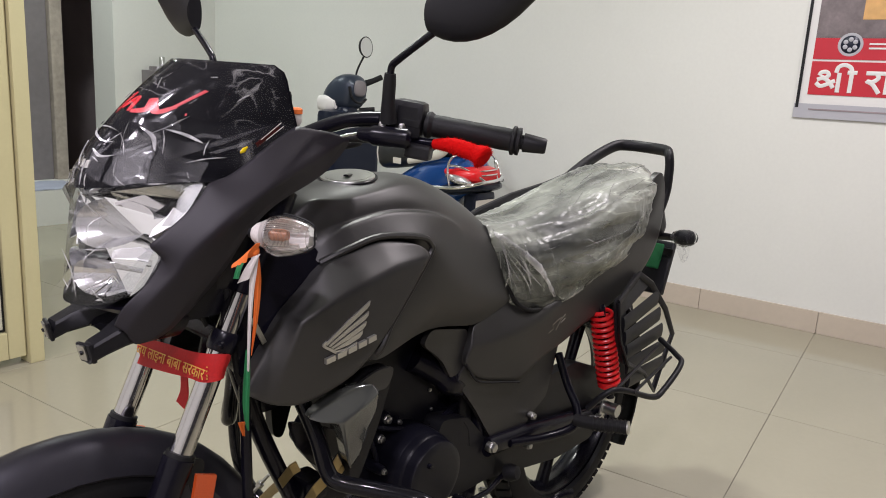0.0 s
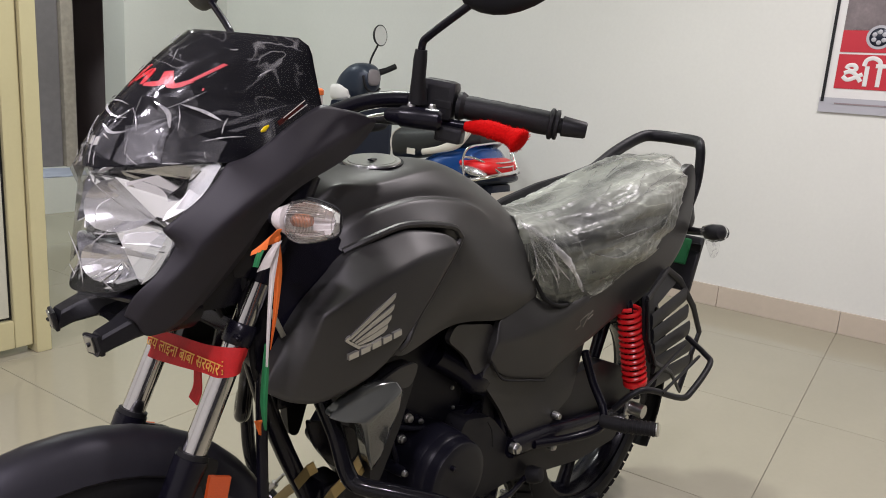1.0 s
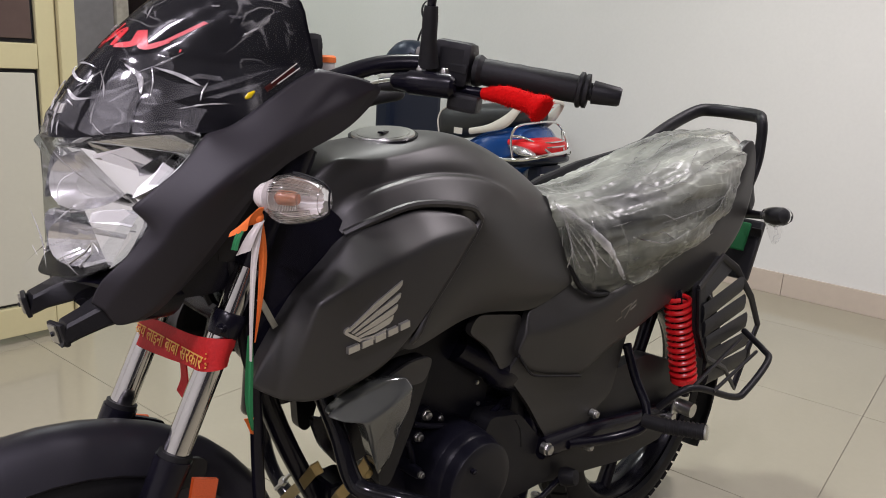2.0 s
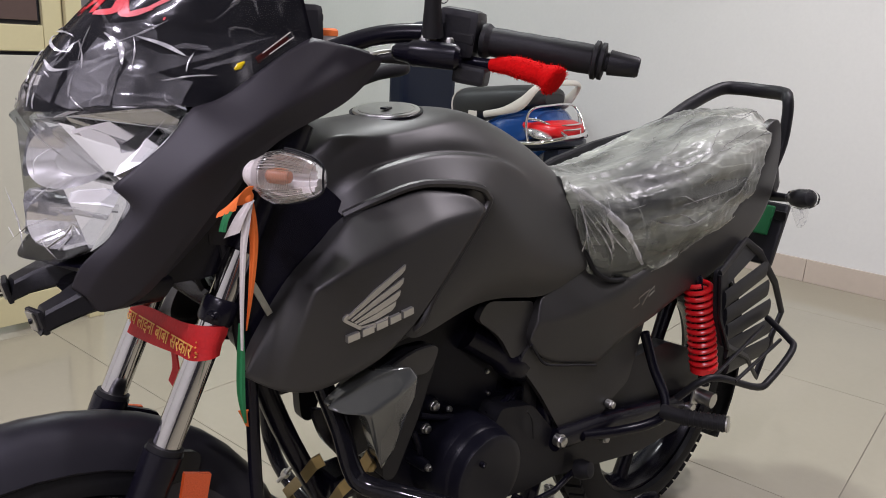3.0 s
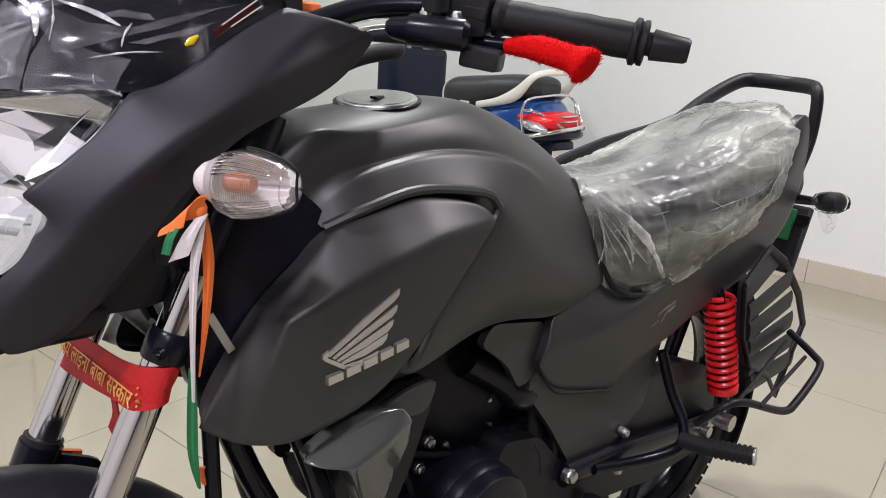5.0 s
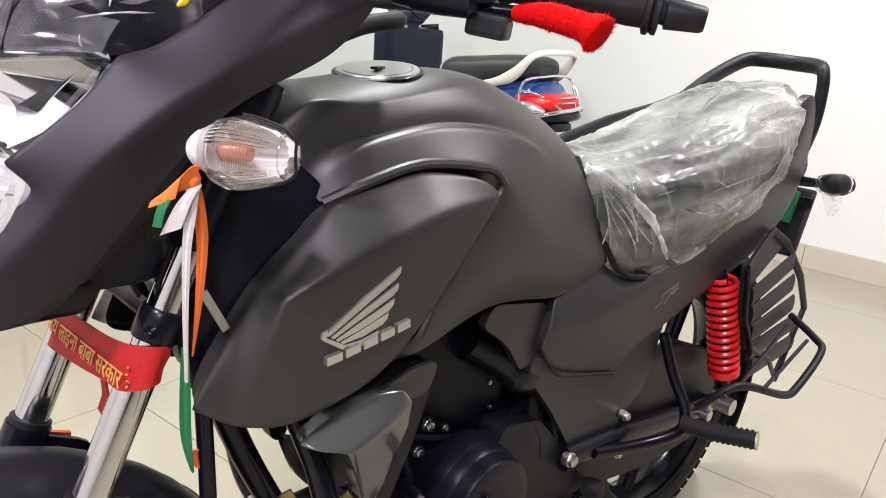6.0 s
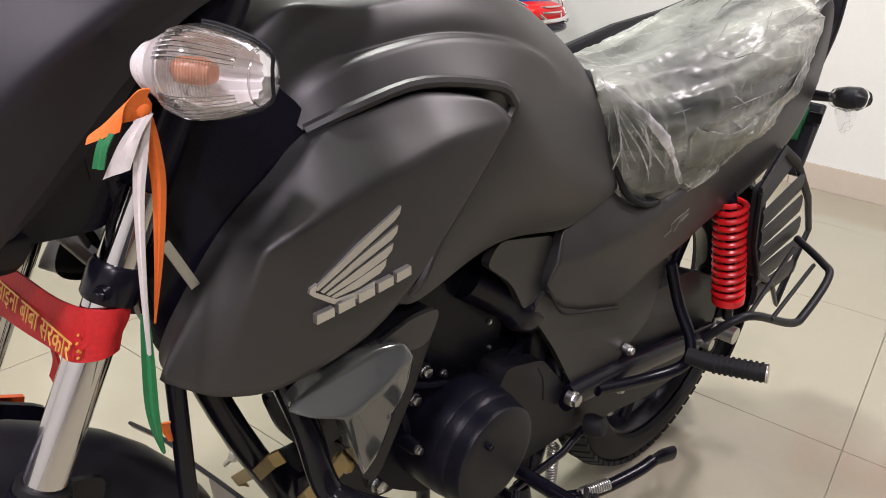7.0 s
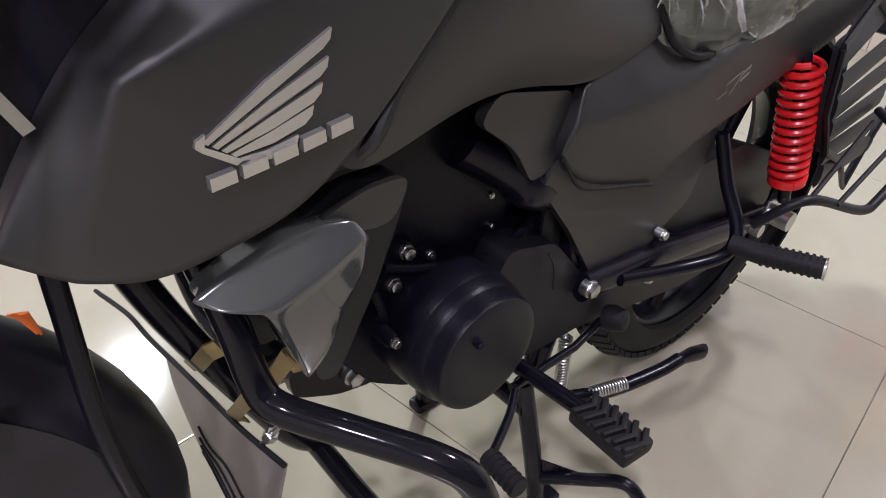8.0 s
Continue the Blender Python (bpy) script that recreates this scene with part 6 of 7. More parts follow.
for k in range(34):
    upright = k % 14 < 1
    i = rnd.randrange(4, cut - 4) if upright else rnd.randrange(cut - 6, len(skinned) - 30)
    width = len(skinned[0])
    j = rnd.randrange(12, int(width * 0.44)) if upright else rnd.randrange(0, int(width * 0.36))
    if not upright and rnd.random() < 0.3:
        j = width - 1 - j // 2
    line, slide = [], rnd.uniform(-0.5, 0.5)
    for q in range(rnd.randrange(7, 15) if upright else rnd.randrange(10, 26)):
        a, b = (i + int(slide * q), j + 2 * q) if upright else (i + q, j + int(slide * q))
        if not (0 <= a < len(skinned) and 0 <= b < width):
            break
        p = skinned[a][b]
        out = Vector((0, p.y * 2.2, (p.z - 0.77) * 2.4)).normalized()
        line.append(p + out * 0.0015 - Vector((1.35, 0, 0.84)))
    if len(line) > 4:
        line = smooth_line(line[::4] + [line[-1]] if (len(line) - 1) % 4 else line[::4], 4)
        n = len(line) - 1
        wide = rnd.uniform(0.0004, 0.0014 if upright else 0.0010)
        part("film_fold", tube(line, [0.0002 + wide * math.sin(math.pi * q / n) for q in range(n + 1)], 5, flat=0.5), FOLD, cover)

crumpled = []
for i in range(141):
    t = i / 140
    row = []
    for k in range(141):
        u = -1 + k / 70
        p = screen_at(u, t)
        low = max(0.0, 1 - t / 0.62)
        f = 1 - 2 * abs(noise.noise(Vector((p.x * 12, p.y * 18, p.z * 17))))
        g = 1 - 2 * abs(noise.noise(p * 70))
        h = 1 - 2 * abs(noise.noise(p * 34 + Vector((3, 1, 7))))
        row.append(screen_at(u, t, 0.004 + (0.0006 + 0.0022 * low) * f + (0.0003 + 0.0012 * low) * h + 0.0006 * low * g))
    crumpled.append(row)
wrap = part("windscreen_film", loft(crumpled, caps=False), WRAP, None, sharp=180)
tagged(wrap, "crumpled clear plastic film over the windscreen", "plastic film")
wrap.visible_shadow = False
FOLDS = [([(0.36, 0.42), (0.1, 0.43), (-0.16, 0.36), (-0.28, 0.35)], 4), ([(0.22, 0.3), (0.1, 0.34), (-0.02, 0.22), (-0.06, 0.17)], 4), ([(-0.12, 0.3), (-0.24, 0.25), (-0.34, 0.26)], 6), ([(-0.36, 0.47), (-0.48, 0.4), (-0.56, 0.3)], 5), ([(-0.5, 0.46), (-0.62, 0.42), (-0.74, 0.36)], 5), ([(0.34, 0.28), (0.3, 0.14), (0.26, 0.02)], 4)]
rnd = random.Random(11)


def crease_set(place, count, box_uv, long, parent):
    """Short straight creases and small doubled shards of film, strewn over a surface."""
    for k in range(count):
        u, t = rnd.uniform(box_uv[0], box_uv[1]), rnd.uniform(box_uv[2], box_uv[3])
        a = rnd.choice((0.3, 0.9, 2.2, 2.7)) + rnd.uniform(-0.35, 0.35)
        size = long * rnd.uniform(0.3, 1.0)
        du, dt = math.cos(a) * size, math.sin(a) * size
        if k % 3 == 0:
            w = rnd.uniform(0.25, 0.55)
            quad = [(u - du, t - dt), (u + du, t + dt), (u + 0.4 * du - w * dt, t + 0.4 * dt + w * du), (u - 0.6 * du - 0.7 * w * dt, t - 0.6 * dt + 0.7 * w * du)]
            corners = [place(x, y) for x, y in quad]
            bm = bmesh.new()
            bm.faces.new([bm.verts.new(p) for p in corners])
            bmesh.ops.subdivide_edges(bm, edges=bm.edges[:], cuts=3, use_grid_fill=True)
            for v in bm.verts:
                v.co += 0.0015 * noise.noise_vector(v.co * 70)
            part("film_flap", bm, FLAP, parent, sharp=180)
        else:
            bend = rnd.uniform(-0.12, 0.12)
            pts = [place(u - du, t - dt), place(u - bend * dt, t + bend * du), place(u + du, t + dt)]
            part("film_fold", tube(smooth_line(pts, 4), [0.0002] + [0.0004 + 0.0009 * rnd.random() * math.sin(math.pi * q / 8) for q in range(1, 8)] + [0.0002], 6, flat=0.4), FOLD, parent)


crease_set(lambda u, t: screen_at(max(-0.98, min(0.98, u)), max(0.01, min(0.99, t)), 0.0085), 30, (-0.92, 0.20, 0.03, 0.54), 0.12, wrap)
crease_set(lambda u, t: screen_at(max(-0.98, min(0.98, u)), max(0.01, min(0.99, t)), 0.007), 9, (-0.9, 0.2, 0.62, 0.95), 0.06, wrap)
for line, mm in FOLDS:
    screen_bar(line, mm * 0.00045, FOLD, "film_fold", wrap, out=0.0085, taper=0.85)
for quad in ([(-0.30, 0.30), (-0.52, 0.34), (-0.66, 0.05), (-0.48, 0.02)], [(-0.58, 0.34), (-0.86, 0.24), (-0.94, 0.06), (-0.70, 0.04)], [(-0.10, 0.28), (-0.30, 0.26), (-0.34, 0.06), (-0.16, 0.12)], [(-0.36, 0.44), (-0.50, 0.38), (-0.62, 0.14), (-0.50, 0.02), (-0.40, 0.06), (-0.38, 0.26)], [(-0.46, 0.42), (-0.78, 0.36), (-0.92, 0.50), (-0.84, 0.36), (-0.66, 0.24)], [(-0.34, 0.52), (-0.52, 0.56), (-0.60, 0.44), (-0.44, 0.40)]):
    ragged = []
    for (u0, t0), (u1, t1) in zip(quad, quad[1:] + quad[:1]):
        for q in (0.0, 0.3, 0.65):
            w = 0.13 * (rnd.random() - 0.62) * (q > 0)
            ragged.append((u0 + (u1 - u0) * q + (t1 - t0) * w, t0 + (t1 - t0) * q - (u1 - u0) * w))
    pts = [tuple(screen_at(u, max(0.0, t), 0.008)) for u, t in ragged]
    flap = panel(pts, (), axis="y" if quad[0][0] < -0.3 else "x", cell=0.006, raw=True, rounded=False)
    for v in flap.verts:
        v.co += Vector((-0.003, -0.004, 0)) * (1 - 2 * abs(noise.noise(v.co * 45)))
    part("film_flap", flap, FLAP, wrap, sharp=180)
bm = panel([(x - 0.012, y * 1.06, 0.9 + (z - 0.9) * 1.06) for x, y, z in lens_full], [(0.177, 0, 0.90), (0.195, -0.04, 0.90), (0.195, 0.04, 0.90), (0.19, -0.04, 0.86), (0.19, 0.04, 0.86)], axis="x", cell=0.008, raw=True)
for v in bm.verts:
    f = 1 - 2 * abs(noise.noise(Vector((v.co.y * 20, v.co.z * 24, 3))))
    g = 1 - 2 * abs(noise.noise(v.co * 50))
    v.co.x -= 0.006 * f + 0.003 * g
wrap = part("headlamp_film", bm, WRAP, None, sharp=180)
tagged(wrap, "crumpled clear plastic film over the headlamp", "plastic film")
wrap.visible_shadow = False
crease_set(lambda y, z: Vector((lens_x(max(-0.088, min(0.088, y)), z) - 0.013, y, z)), 9, (-0.075, -0.02, 0.84, 0.955), 0.016, wrap)
for line in ([(-0.055, 0.945), (-0.045, 0.93), (-0.048, 0.905)], [(-0.028, 0.962), (-0.045, 0.948), (-0.065, 0.93)], [(-0.02, 0.90), (-0.035, 0.87), (-0.04, 0.84)]):
    pts = smooth_line([(lens_x(y, z) - 0.014, y, z) for y, z in line], 6)
    n = len(pts) - 1
    part("film_fold", tube(pts, [0.0003 + 0.0022 * math.sin(math.pi * i / n) for i in range(n + 1)], 6, flat=0.25, up=(0, 1, 0)), FOLD, wrap)
bm = turned([(-0.004, 0.014), (0.005, 0.0205), (0.03, 0.0245), (0.06, 0.021), (0.076, 0.010), (0.082, 0.002)], (1.765, -0.122, 0.752), (-0.03, -0.07, 0.015), 28)
for v in bm.verts:
    v.co += Vector((0, 0, -0.006)) * noise.noise(v.co * 60) + 0.0045 * noise.noise_vector(v.co * 70)
wrap = part("indicator_film", bm, WRAP, None, sharp=6)
tagged(wrap, "clear film twisted round the rear indicator", "plastic film")
bm = panel([(1.755, -0.13, 0.735), (1.735, -0.185, 0.745), (1.742, -0.180, 0.70), (1.752, -0.160, 0.685)], (), axis="y", cell=0.01, raw=True)
for v in bm.verts:
    v.co.y += 0.004 * noise.noise(v.co * 60)
part("film_tail", bm, FLAP, wrap)


def ribbon(pts, width, across, thick=0.0012):
    """A flat strip of cloth along a smooth line."""
    line = smooth_line(pts, 6)
    rows_r = []
    for i, p in enumerate(line):
        a = Vector(across(i / (len(line) - 1))).normalized()
        w = width(i / (len(line) - 1)) / 2
        nrm = a.cross((line[min(i + 1, len(line) - 1)] - line[max(i - 1, 0)]).normalized())
        rows_r.append([p - a * w, p - a * w * 0.3 + nrm * 0.001, p + a * w * 0.3 - nrm * 0.001, p + a * w, p + a * w + nrm * thick, p - a * w + nrm * thick])
    return loft(rows_r, closed=True)


flag = thing("tricolour_ribbon", "orange, white and green ribbon knotted round the indicator", "ribbon", at=(0.35, -0.17, 0.91))


def flag_part(bm, mat, label=""):
    bmesh.ops.translate(bm, vec=(-0.358, 0.165, -0.918), verts=bm.verts)
    part("ribbon_strip", bm, mat, flag, label)


tw = lambda t: (math.cos(0.9 * math.sin(4 * t)), -0.8 + 0.5 * math.sin(5 * t), 0)
flag_part(ribbon([(0.362, -0.163, 0.907), (0.357, -0.166, 0.88), (0.353, -0.167, 0.853), (0.352, -0.164, 0.80), (0.353, -0.160, 0.745)], lambda t: 0.010 * (1 - 0.75 * t), tw), WHITE_R)
flag_part(ribbon([(0.365, -0.160, 0.905), (0.370, -0.156, 0.88), (0.372, -0.154, 0.854), (0.367, -0.156, 0.81), (0.360, -0.157, 0.765)], lambda t: 0.009 * math.sin(math.pi * min(1, 0.25 + 0.72 * t)), tw), ORANGE)
flag_part(ribbon([(0.353, -0.1595, 0.775), (0.353, -0.158, 0.74), (0.354, -0.154, 0.70), (0.357, -0.151, 0.675), (0.362, -0.147, 0.652)], lambda t: 0.009 * math.sin(math.pi * min(1, 0.2 + 0.7 * t)), tw), GREEN_R)
flag_part(ribbon([(0.384, -0.100, 0.640), (0.388, -0.094, 0.630), (0.394, -0.090, 0.612)], lambda t: 0.012 * (1 - 0.7 * t), lambda t: (1, -0.4, 0)), ORANGE)
flag_part(ribbon([(0.362, -0.166, 0.912), (0.352, -0.164, 0.910), (0.343, -0.160, 0.903), (0.339, -0.160, 0.893)], lambda t: 0.012 + 0.014 * math.sin(math.pi * min(1, 0.2 + 0.6 * t)), lambda t: (0.2 + 0.4 * t, -0.4, 0.9 - 0.6 * t)), ORANGE)
flag_part(ribbon([(0.361, -0.168, 0.905), (0.352, -0.167, 0.893), (0.343, -0.164, 0.872)], lambda t: 0.010 + 0.006 * t, lambda t: (1, -0.5, 0.4)), WHITE_R)
flag_part(ribbon([(0.342, -0.161, 0.896), (0.337, -0.162, 0.888), (0.334, -0.161, 0.876)], lambda t: 0.007, lambda t: (0.6, -0.8, 0)), GREEN_R)
flag_part(turned([(-0.006, 0.002), (-0.003, 0.0045), (0.0, 0.005), (0.003, 0.0045), (0.006, 0.002)], (0.3625, -0.163, 0.909), (0.4, 0.2, 1), 12), ORANGE)

# red printed ribbon round the fork tubes
band = thing("red_ribbon", "red cloth ribbon with gold lettering tied round the fork tubes", "ribbon", at=(0.33, 0, 0.71))
FX = 0.157 + 0.45 * (0.718 - 0.305)


def band_part(name, bm, mat, label=""):
    bmesh.ops.translate(bm, vec=(-0.33, 0, -0.71), verts=bm.verts)
    part(name, bm, mat, band, label)


loop = [(FX + 0.006, 0.098, 0.700), (FX - 0.010, 0.103, 0.700), (FX - 0.022, 0.094, 0.701), (FX - 0.025, 0.07, 0.704), (FX - 0.024, 0.03, 0.710), (FX - 0.022, -0.03, 0.717), (FX - 0.019, -0.07, 0.722), (FX - 0.015, -0.092, 0.724), (FX + 0.001, -0.1035, 0.724), (FX + 0.016, -0.096, 0.722), (FX + 0.022, -0.083, 0.721)]
band_part("ribbon_band", ribbon(loop, lambda t: 0.039 + 0.002 * math.sin(20 * t), lambda t: (0.36, 0, 1), 0.002), CLOTH_RED)
band_part("ribbon_end", ribbon([(FX - 0.020, -0.042, 0.712), (FX - 0.016, -0.036, 0.69), (FX - 0.012, -0.028, 0.665), (FX - 0.014, -0.020, 0.645)], lambda t: 0.020 + 0.006 * t, lambda t: (0.1, 1, 0.1), 0.002), CLOTH_RED)
text = bpy.data.curves.new("ribbon_text", "FONT")
text.body = "\u091c\u092f \u0932\u093e\u0907\u0928\u093e \u092c\u093e\u092c\u093e \u0938\u0930\u0915\u093e\u0930"
text.size, text.extrude, text.align_x, text.align_y = 0.0225, 0.0003, "CENTER", "CENTER"
words = new("ribbon_lettering", text)
words.parent = band
words.matrix_basis = Matrix.Translation((FX - 0.0262 - 0.33, -0.008, 0.0025)) @ Matrix(((0.035, 0.36, -0.93, 0), (-0.995, 0.03, 0, 0), (0.12, 0.93, 0.36, 0), (0, 0, 0, 1)))
text.materials.append(GOLD)

for k in range(9):
    a = -1.15 + 0.26 * (k % 5)
    c = Vector((FX - 0.33 - 0.0235 * math.cos(a) + 0.002, -0.083 - 0.0235 * max(0, math.sin(a + 1.3)) * 0.9, 0.003 + 0.010 * (k // 5) + 0.004 * (k % 2)))
    part("gold_motif", turned([(-0.001, 0.0010), (0.0006, 0.0009)], c, (-math.cos(a), math.sin(a) - 0.6, 0.2), 8), GOLD, band)

# fuzzy red cover on the clutch lever
lever_line = smooth_line([(0.664, -0.190, 1.036), (0.670, -0.220, 1.036), (0.675, -0.250, 1.031), (0.678, -0.270, 1.026), (0.679, -0.280, 1.021)], 8)
n_l = len(lever_line) - 1
girths = []
for i in range(n_l + 1):
    t = i / n_l
    girths.append((0.0125 - 0.005 * max(0.0, 1 - t / 0.3) + 0.005 * max(0.0, min(1.0, (t - 0.62) / 0.2))) * (1.0 if t < 0.9 else max(0.55, math.sqrt(max(0.0, 1 - ((t - 0.9) / 0.12) ** 2)))))
bm = tube(lever_line, girths, 20)
hairs = bmesh.new()
rnd = random.Random(4)
for i in range(900):
    k = rnd.randrange(1, len(lever_line) - 1)
    d = (lever_line[k + 1] - lever_line[k - 1]).normalized()
    a = d.orthogonal().normalized()
    ang = rnd.uniform(0, 2 * math.pi)
    o = (math.cos(ang) * a + math.sin(ang) * d.cross(a))
    p = lever_line[k].lerp(lever_line[k + 1], rnd.random()) + o * (girths[k] - 0.0008)
    q = p + o * rnd.uniform(0.0015, 0.004) + d * rnd.uniform(-0.003, 0.003)
    t = d * 0.0006
    hairs.faces.new([hairs.verts.new(p - t), hairs.verts.new(p + t), hairs.verts.new(q)])
sleeve = part("lever_cover", bm, FUZZ, None)
tagged(sleeve, "fuzzy bright red cloth sleeve on the clutch lever", "lever cover")
tagged(part("fuzz", hairs, FUZZ, sleeve), kind="stuff")

# ---- poster on the wall ----
def wall_rect(name, y0, y1, z0, z1, out, mat, parent=None, label=""):
    """A flat piece of the poster: y runs along the wall, out is its place off the wall."""
    return room_box(name, WALL_X - out, WALL_X - out + 0.0015, y1, y0, z0, z1, mat, parent, label)


PY, PZ = -0.17, 1.08
poster = thing("poster", "framed showroom poster with red bands and white lettering", "poster", at=(0, 0, 0))
wall_rect("sheet", PY, PY - 0.62, PZ, PZ + 0.95, 0.008, POSTER, poster)
wall_rect("foot_band", PY - 0.002, PY - 0.618, PZ, PZ + 0.07, 0.011, POSTFOOT, poster)
wall_rect("red_band", PY - 0.055, PY - 0.618, PZ + 0.115, PZ + 0.275, 0.011, POSTRED, poster)
wall_rect("red_band", PY - 0.055, PY - 0.618, PZ + 0.285, PZ + 0.385, 0.011, POSTRED, poster)
wall_rect("photo_area", PY - 0.055, PY - 0.618, PZ + 0.386, PZ + 0.93, 0.011, POSTGREY, poster)
wall_rect("photo_figure", PY - 0.245, PY - 0.42, PZ + 0.47, PZ + 0.9, 0.0135, POSTTAN, poster, "tan patch of the printed photograph")
wall_rect("frame_strip", PY - 0.008, PY - 0.022, PZ + 0.05, PZ + 0.95, 0.0135, BLACKP, poster, "black frame strip")
wall_rect("print_line", PY - 0.07, PY - 0.55, PZ + 0.040, PZ + 0.047, 0.0135, DARK, poster)
wall_rect("print_line", PY - 0.29, PY - 0.45, PZ + 0.355, PZ + 0.363, 0.0135, POSTER, poster)
wall_rect("print_line", PY - 0.29, PY - 0.45, PZ + 0.335, PZ + 0.343, 0.0135, POSTER, poster)
badge = turned([(0, 0.055), (0.002, 0.054)], room(WALL_X - 0.0105, PY - 0.21, PZ + 0.355), -room(1, 0), 28)
part("round_badge", badge, POSTFOOT, poster, "round grey badge")
part("badge_core", turned([(0, 0.042), (0.002, 0.04)], room(WALL_X - 0.0128, PY - 0.21, PZ + 0.355), -room(1, 0), 28), NAVY, poster)
rx, ry = room(1, 0), room(0, 1)
STROKES = [
    [(0.06, 0.62), (0.10, 0.74), (0.22, 0.76), (0.28, 0.64), (0.20, 0.54), (0.10, 0.58)],
    [(0.02, 0.46), (0.16, 0.52), (0.30, 0.40), (0.42, 0.16)],
    [(0.00, 0.34), (0.14, 0.22), (0.44, 0.44)],
    [(0.52, 0.00), (0.52, 0.74)],
    [(0.80, 0.00), (0.80, 0.76)], [(0.70, 0.76), (0.92, 0.76)],
    [(0.44, 0.74), (0.48, 0.96), (0.62, 1.04), (0.76, 0.94), (0.80, 0.76)],
    [(1.12, 0.76), (1.62, 0.76)], [(1.36, 0.76), (1.40, 0.58), (1.28, 0.44), (1.16, 0.46), (1.30, 0.34), (1.46, 0.02)],
    [(1.60, 0.00), (1.60, 0.76)]]
for a in (0.5, 1.6, 2.6, 3.7, 4.7, 5.8):
    part("badge_mark", turned([(0, 0.011), (0.0015, 0.009)], room(WALL_X - 0.0155, PY - 0.21 + 0.024 * math.cos(a), PZ + 0.355 + 0.024 * math.sin(a)), -room(1, 0), 8), POSTFOOT, poster)
for k, stroke in enumerate(STROKES):
    line = [room(WALL_X - 0.0125, PY - 0.085 - 0.19 * u, PZ + 0.130 + 0.125 * v) for u, v in stroke]
    part("letter_stroke", tube(smooth_line(line, 5) if len(line) > 2 else line, 0.0015, 8, up=-rx, flat=6.3), POSTER, poster)

# ---- yellow glazed door in its partition ----
DY, DX = 1.88, 1.07
door_frame = structure(thing("door_1", "", ""), "pale yellow framed door with a cream lower panel", "door")


def door_box(name, x0, x1, z0, z1, depth, mat, label="", off=0.0):
    return room_box(name, x0, x1, DY + off, DY + off + depth, z0, z1, mat, door_frame, label, bevel=0.004)


door_box("jamb", DX - 0.055, DX, 0, 2.14, 0.08, YELLOW, off=-0.02)
door_box("jamb", -0.03, 0.025, 0, 2.14, 0.08, YELLOW, off=-0.02)
door_box("head", 0.026, DX - 0.056, 2.085, 2.14, 0.08, YELLOW, off=-0.02)
door_box("stile", DX - 0.122, DX - 0.058, 0.03, 2.08, 0.045, YELLOW)
door_box("stile", 0.028, 0.092, 0.03, 2.08, 0.045, YELLOW)
door_box("lock_rail", 0.093, DX - 0.123, 0.962, 1.046, 0.044, YELLOW)
door_box("kick_rail", 0.093, DX - 0.123, 0.03, 0.135, 0.044, YELLOW)
door_box("top_rail", 0.093, DX - 0.123, 1.99, 2.08, 0.044, YELLOW)
door_box("gasket", 0.096, DX - 0.124, 0.138, 0.959, 0.012, BLACKP, off=0.014)
door_box("lower_panel", 0.105, DX - 0.134, 0.148, 0.949, 0.012, PANELW, off=0.008)
door_box("gasket", 0.096, DX - 0.124, 1.049, 1.986, 0.012, BLACKP, off=0.014)
door_box("upper_pane", 0.105, DX - 0.134, 1.06, 1.976, 0.012, BROWN, "brown filmed glass", off=0.008)
structure(room_box("wall_partition", BACK_X, -0.032, DY - 0.03, DY + 0.08, 0, CEILING, WALLP), "white partition wall beside the yellow door", "wall")
structure(room_box("wall_over_door", -0.031, DX, DY - 0.02, DY + 0.06, 2.142, CEILING, WALLP), "white wall above the yellow door", "wall")

# ---- store room opening ----
tagged(room_box("grey_plank", 2.30, 2.71, 4.90, 4.95, LEDGE, 2.2, GREYW, bevel=0.005), "grey plank upright in the store opening", "plank")
tagged(room_box("wooden_post", 2.715, 2.81, 4.86, 4.95, LEDGE, 2.2, OLDWOOD, bevel=0.008), "worn wooden door post with flaked paint", "post")
tagged(room_box("wooden_sill", 2.815, 2.918, 4.66, 4.9, LEDGE, LEDGE + 0.07, OLDWOOD, bevel=0.01), "worn wooden block on the ledge", "wood block")
bm = bmesh.new()
bmesh.ops.create_grid(bm, x_segments=24, y_segments=14, size=0.5)
for v in bm.verts:
    v.co = Vector((v.co.x * 0.7, v.co.y * 0.36, 0.012 + 0.012 * noise.noise(Vector((v.co.x * 6, v.co.y * 7, 1)))))
bmesh.ops.transform(bm, matrix=Matrix.Translation(room(2.33, 4.55, LEDGE)) @ turn_m, verts=bm.verts)
ext = bmesh.ops.extrude_face_region(bm, geom=bm.faces[:])
bmesh.ops.translate(bm, vec=(0, 0, -0.006), verts=[g for g in ext["geom"] if isinstance(g, bmesh.types.BMVert)])
tagged(part("cloth", bm, PAPER), "crumpled pale blue cloth lying on the ledge", "cloth")
meter = tagged(room_box("meter_box", 3.14, 3.32, WALL_Y - 0.10, WALL_Y - 0.001, 1.0, 1.13, GREYW, bevel=0.006), "small grey metal box on the wall", "wall box")
part("pipe_stub", turned([(0, 0.022), (0.10, 0.022), (0.105, 0.018)], room(3.29, WALL_Y - 0.05, 1.13), (0, 0, 1), 16), STEEL, meter)
part("box_step", turned([(0, 0.03), (0.03, 0.03)], room(3.21, WALL_Y - 0.05, 1.13), (0, 0, 1), 4), GREYW, meter)

# ---- the parked scooter: its nose points along +y ----
scooter = thing("scooter", "blue and cream scooter with chrome rear rack beside the wall", "scooter", at=(2.85, 0, 0))


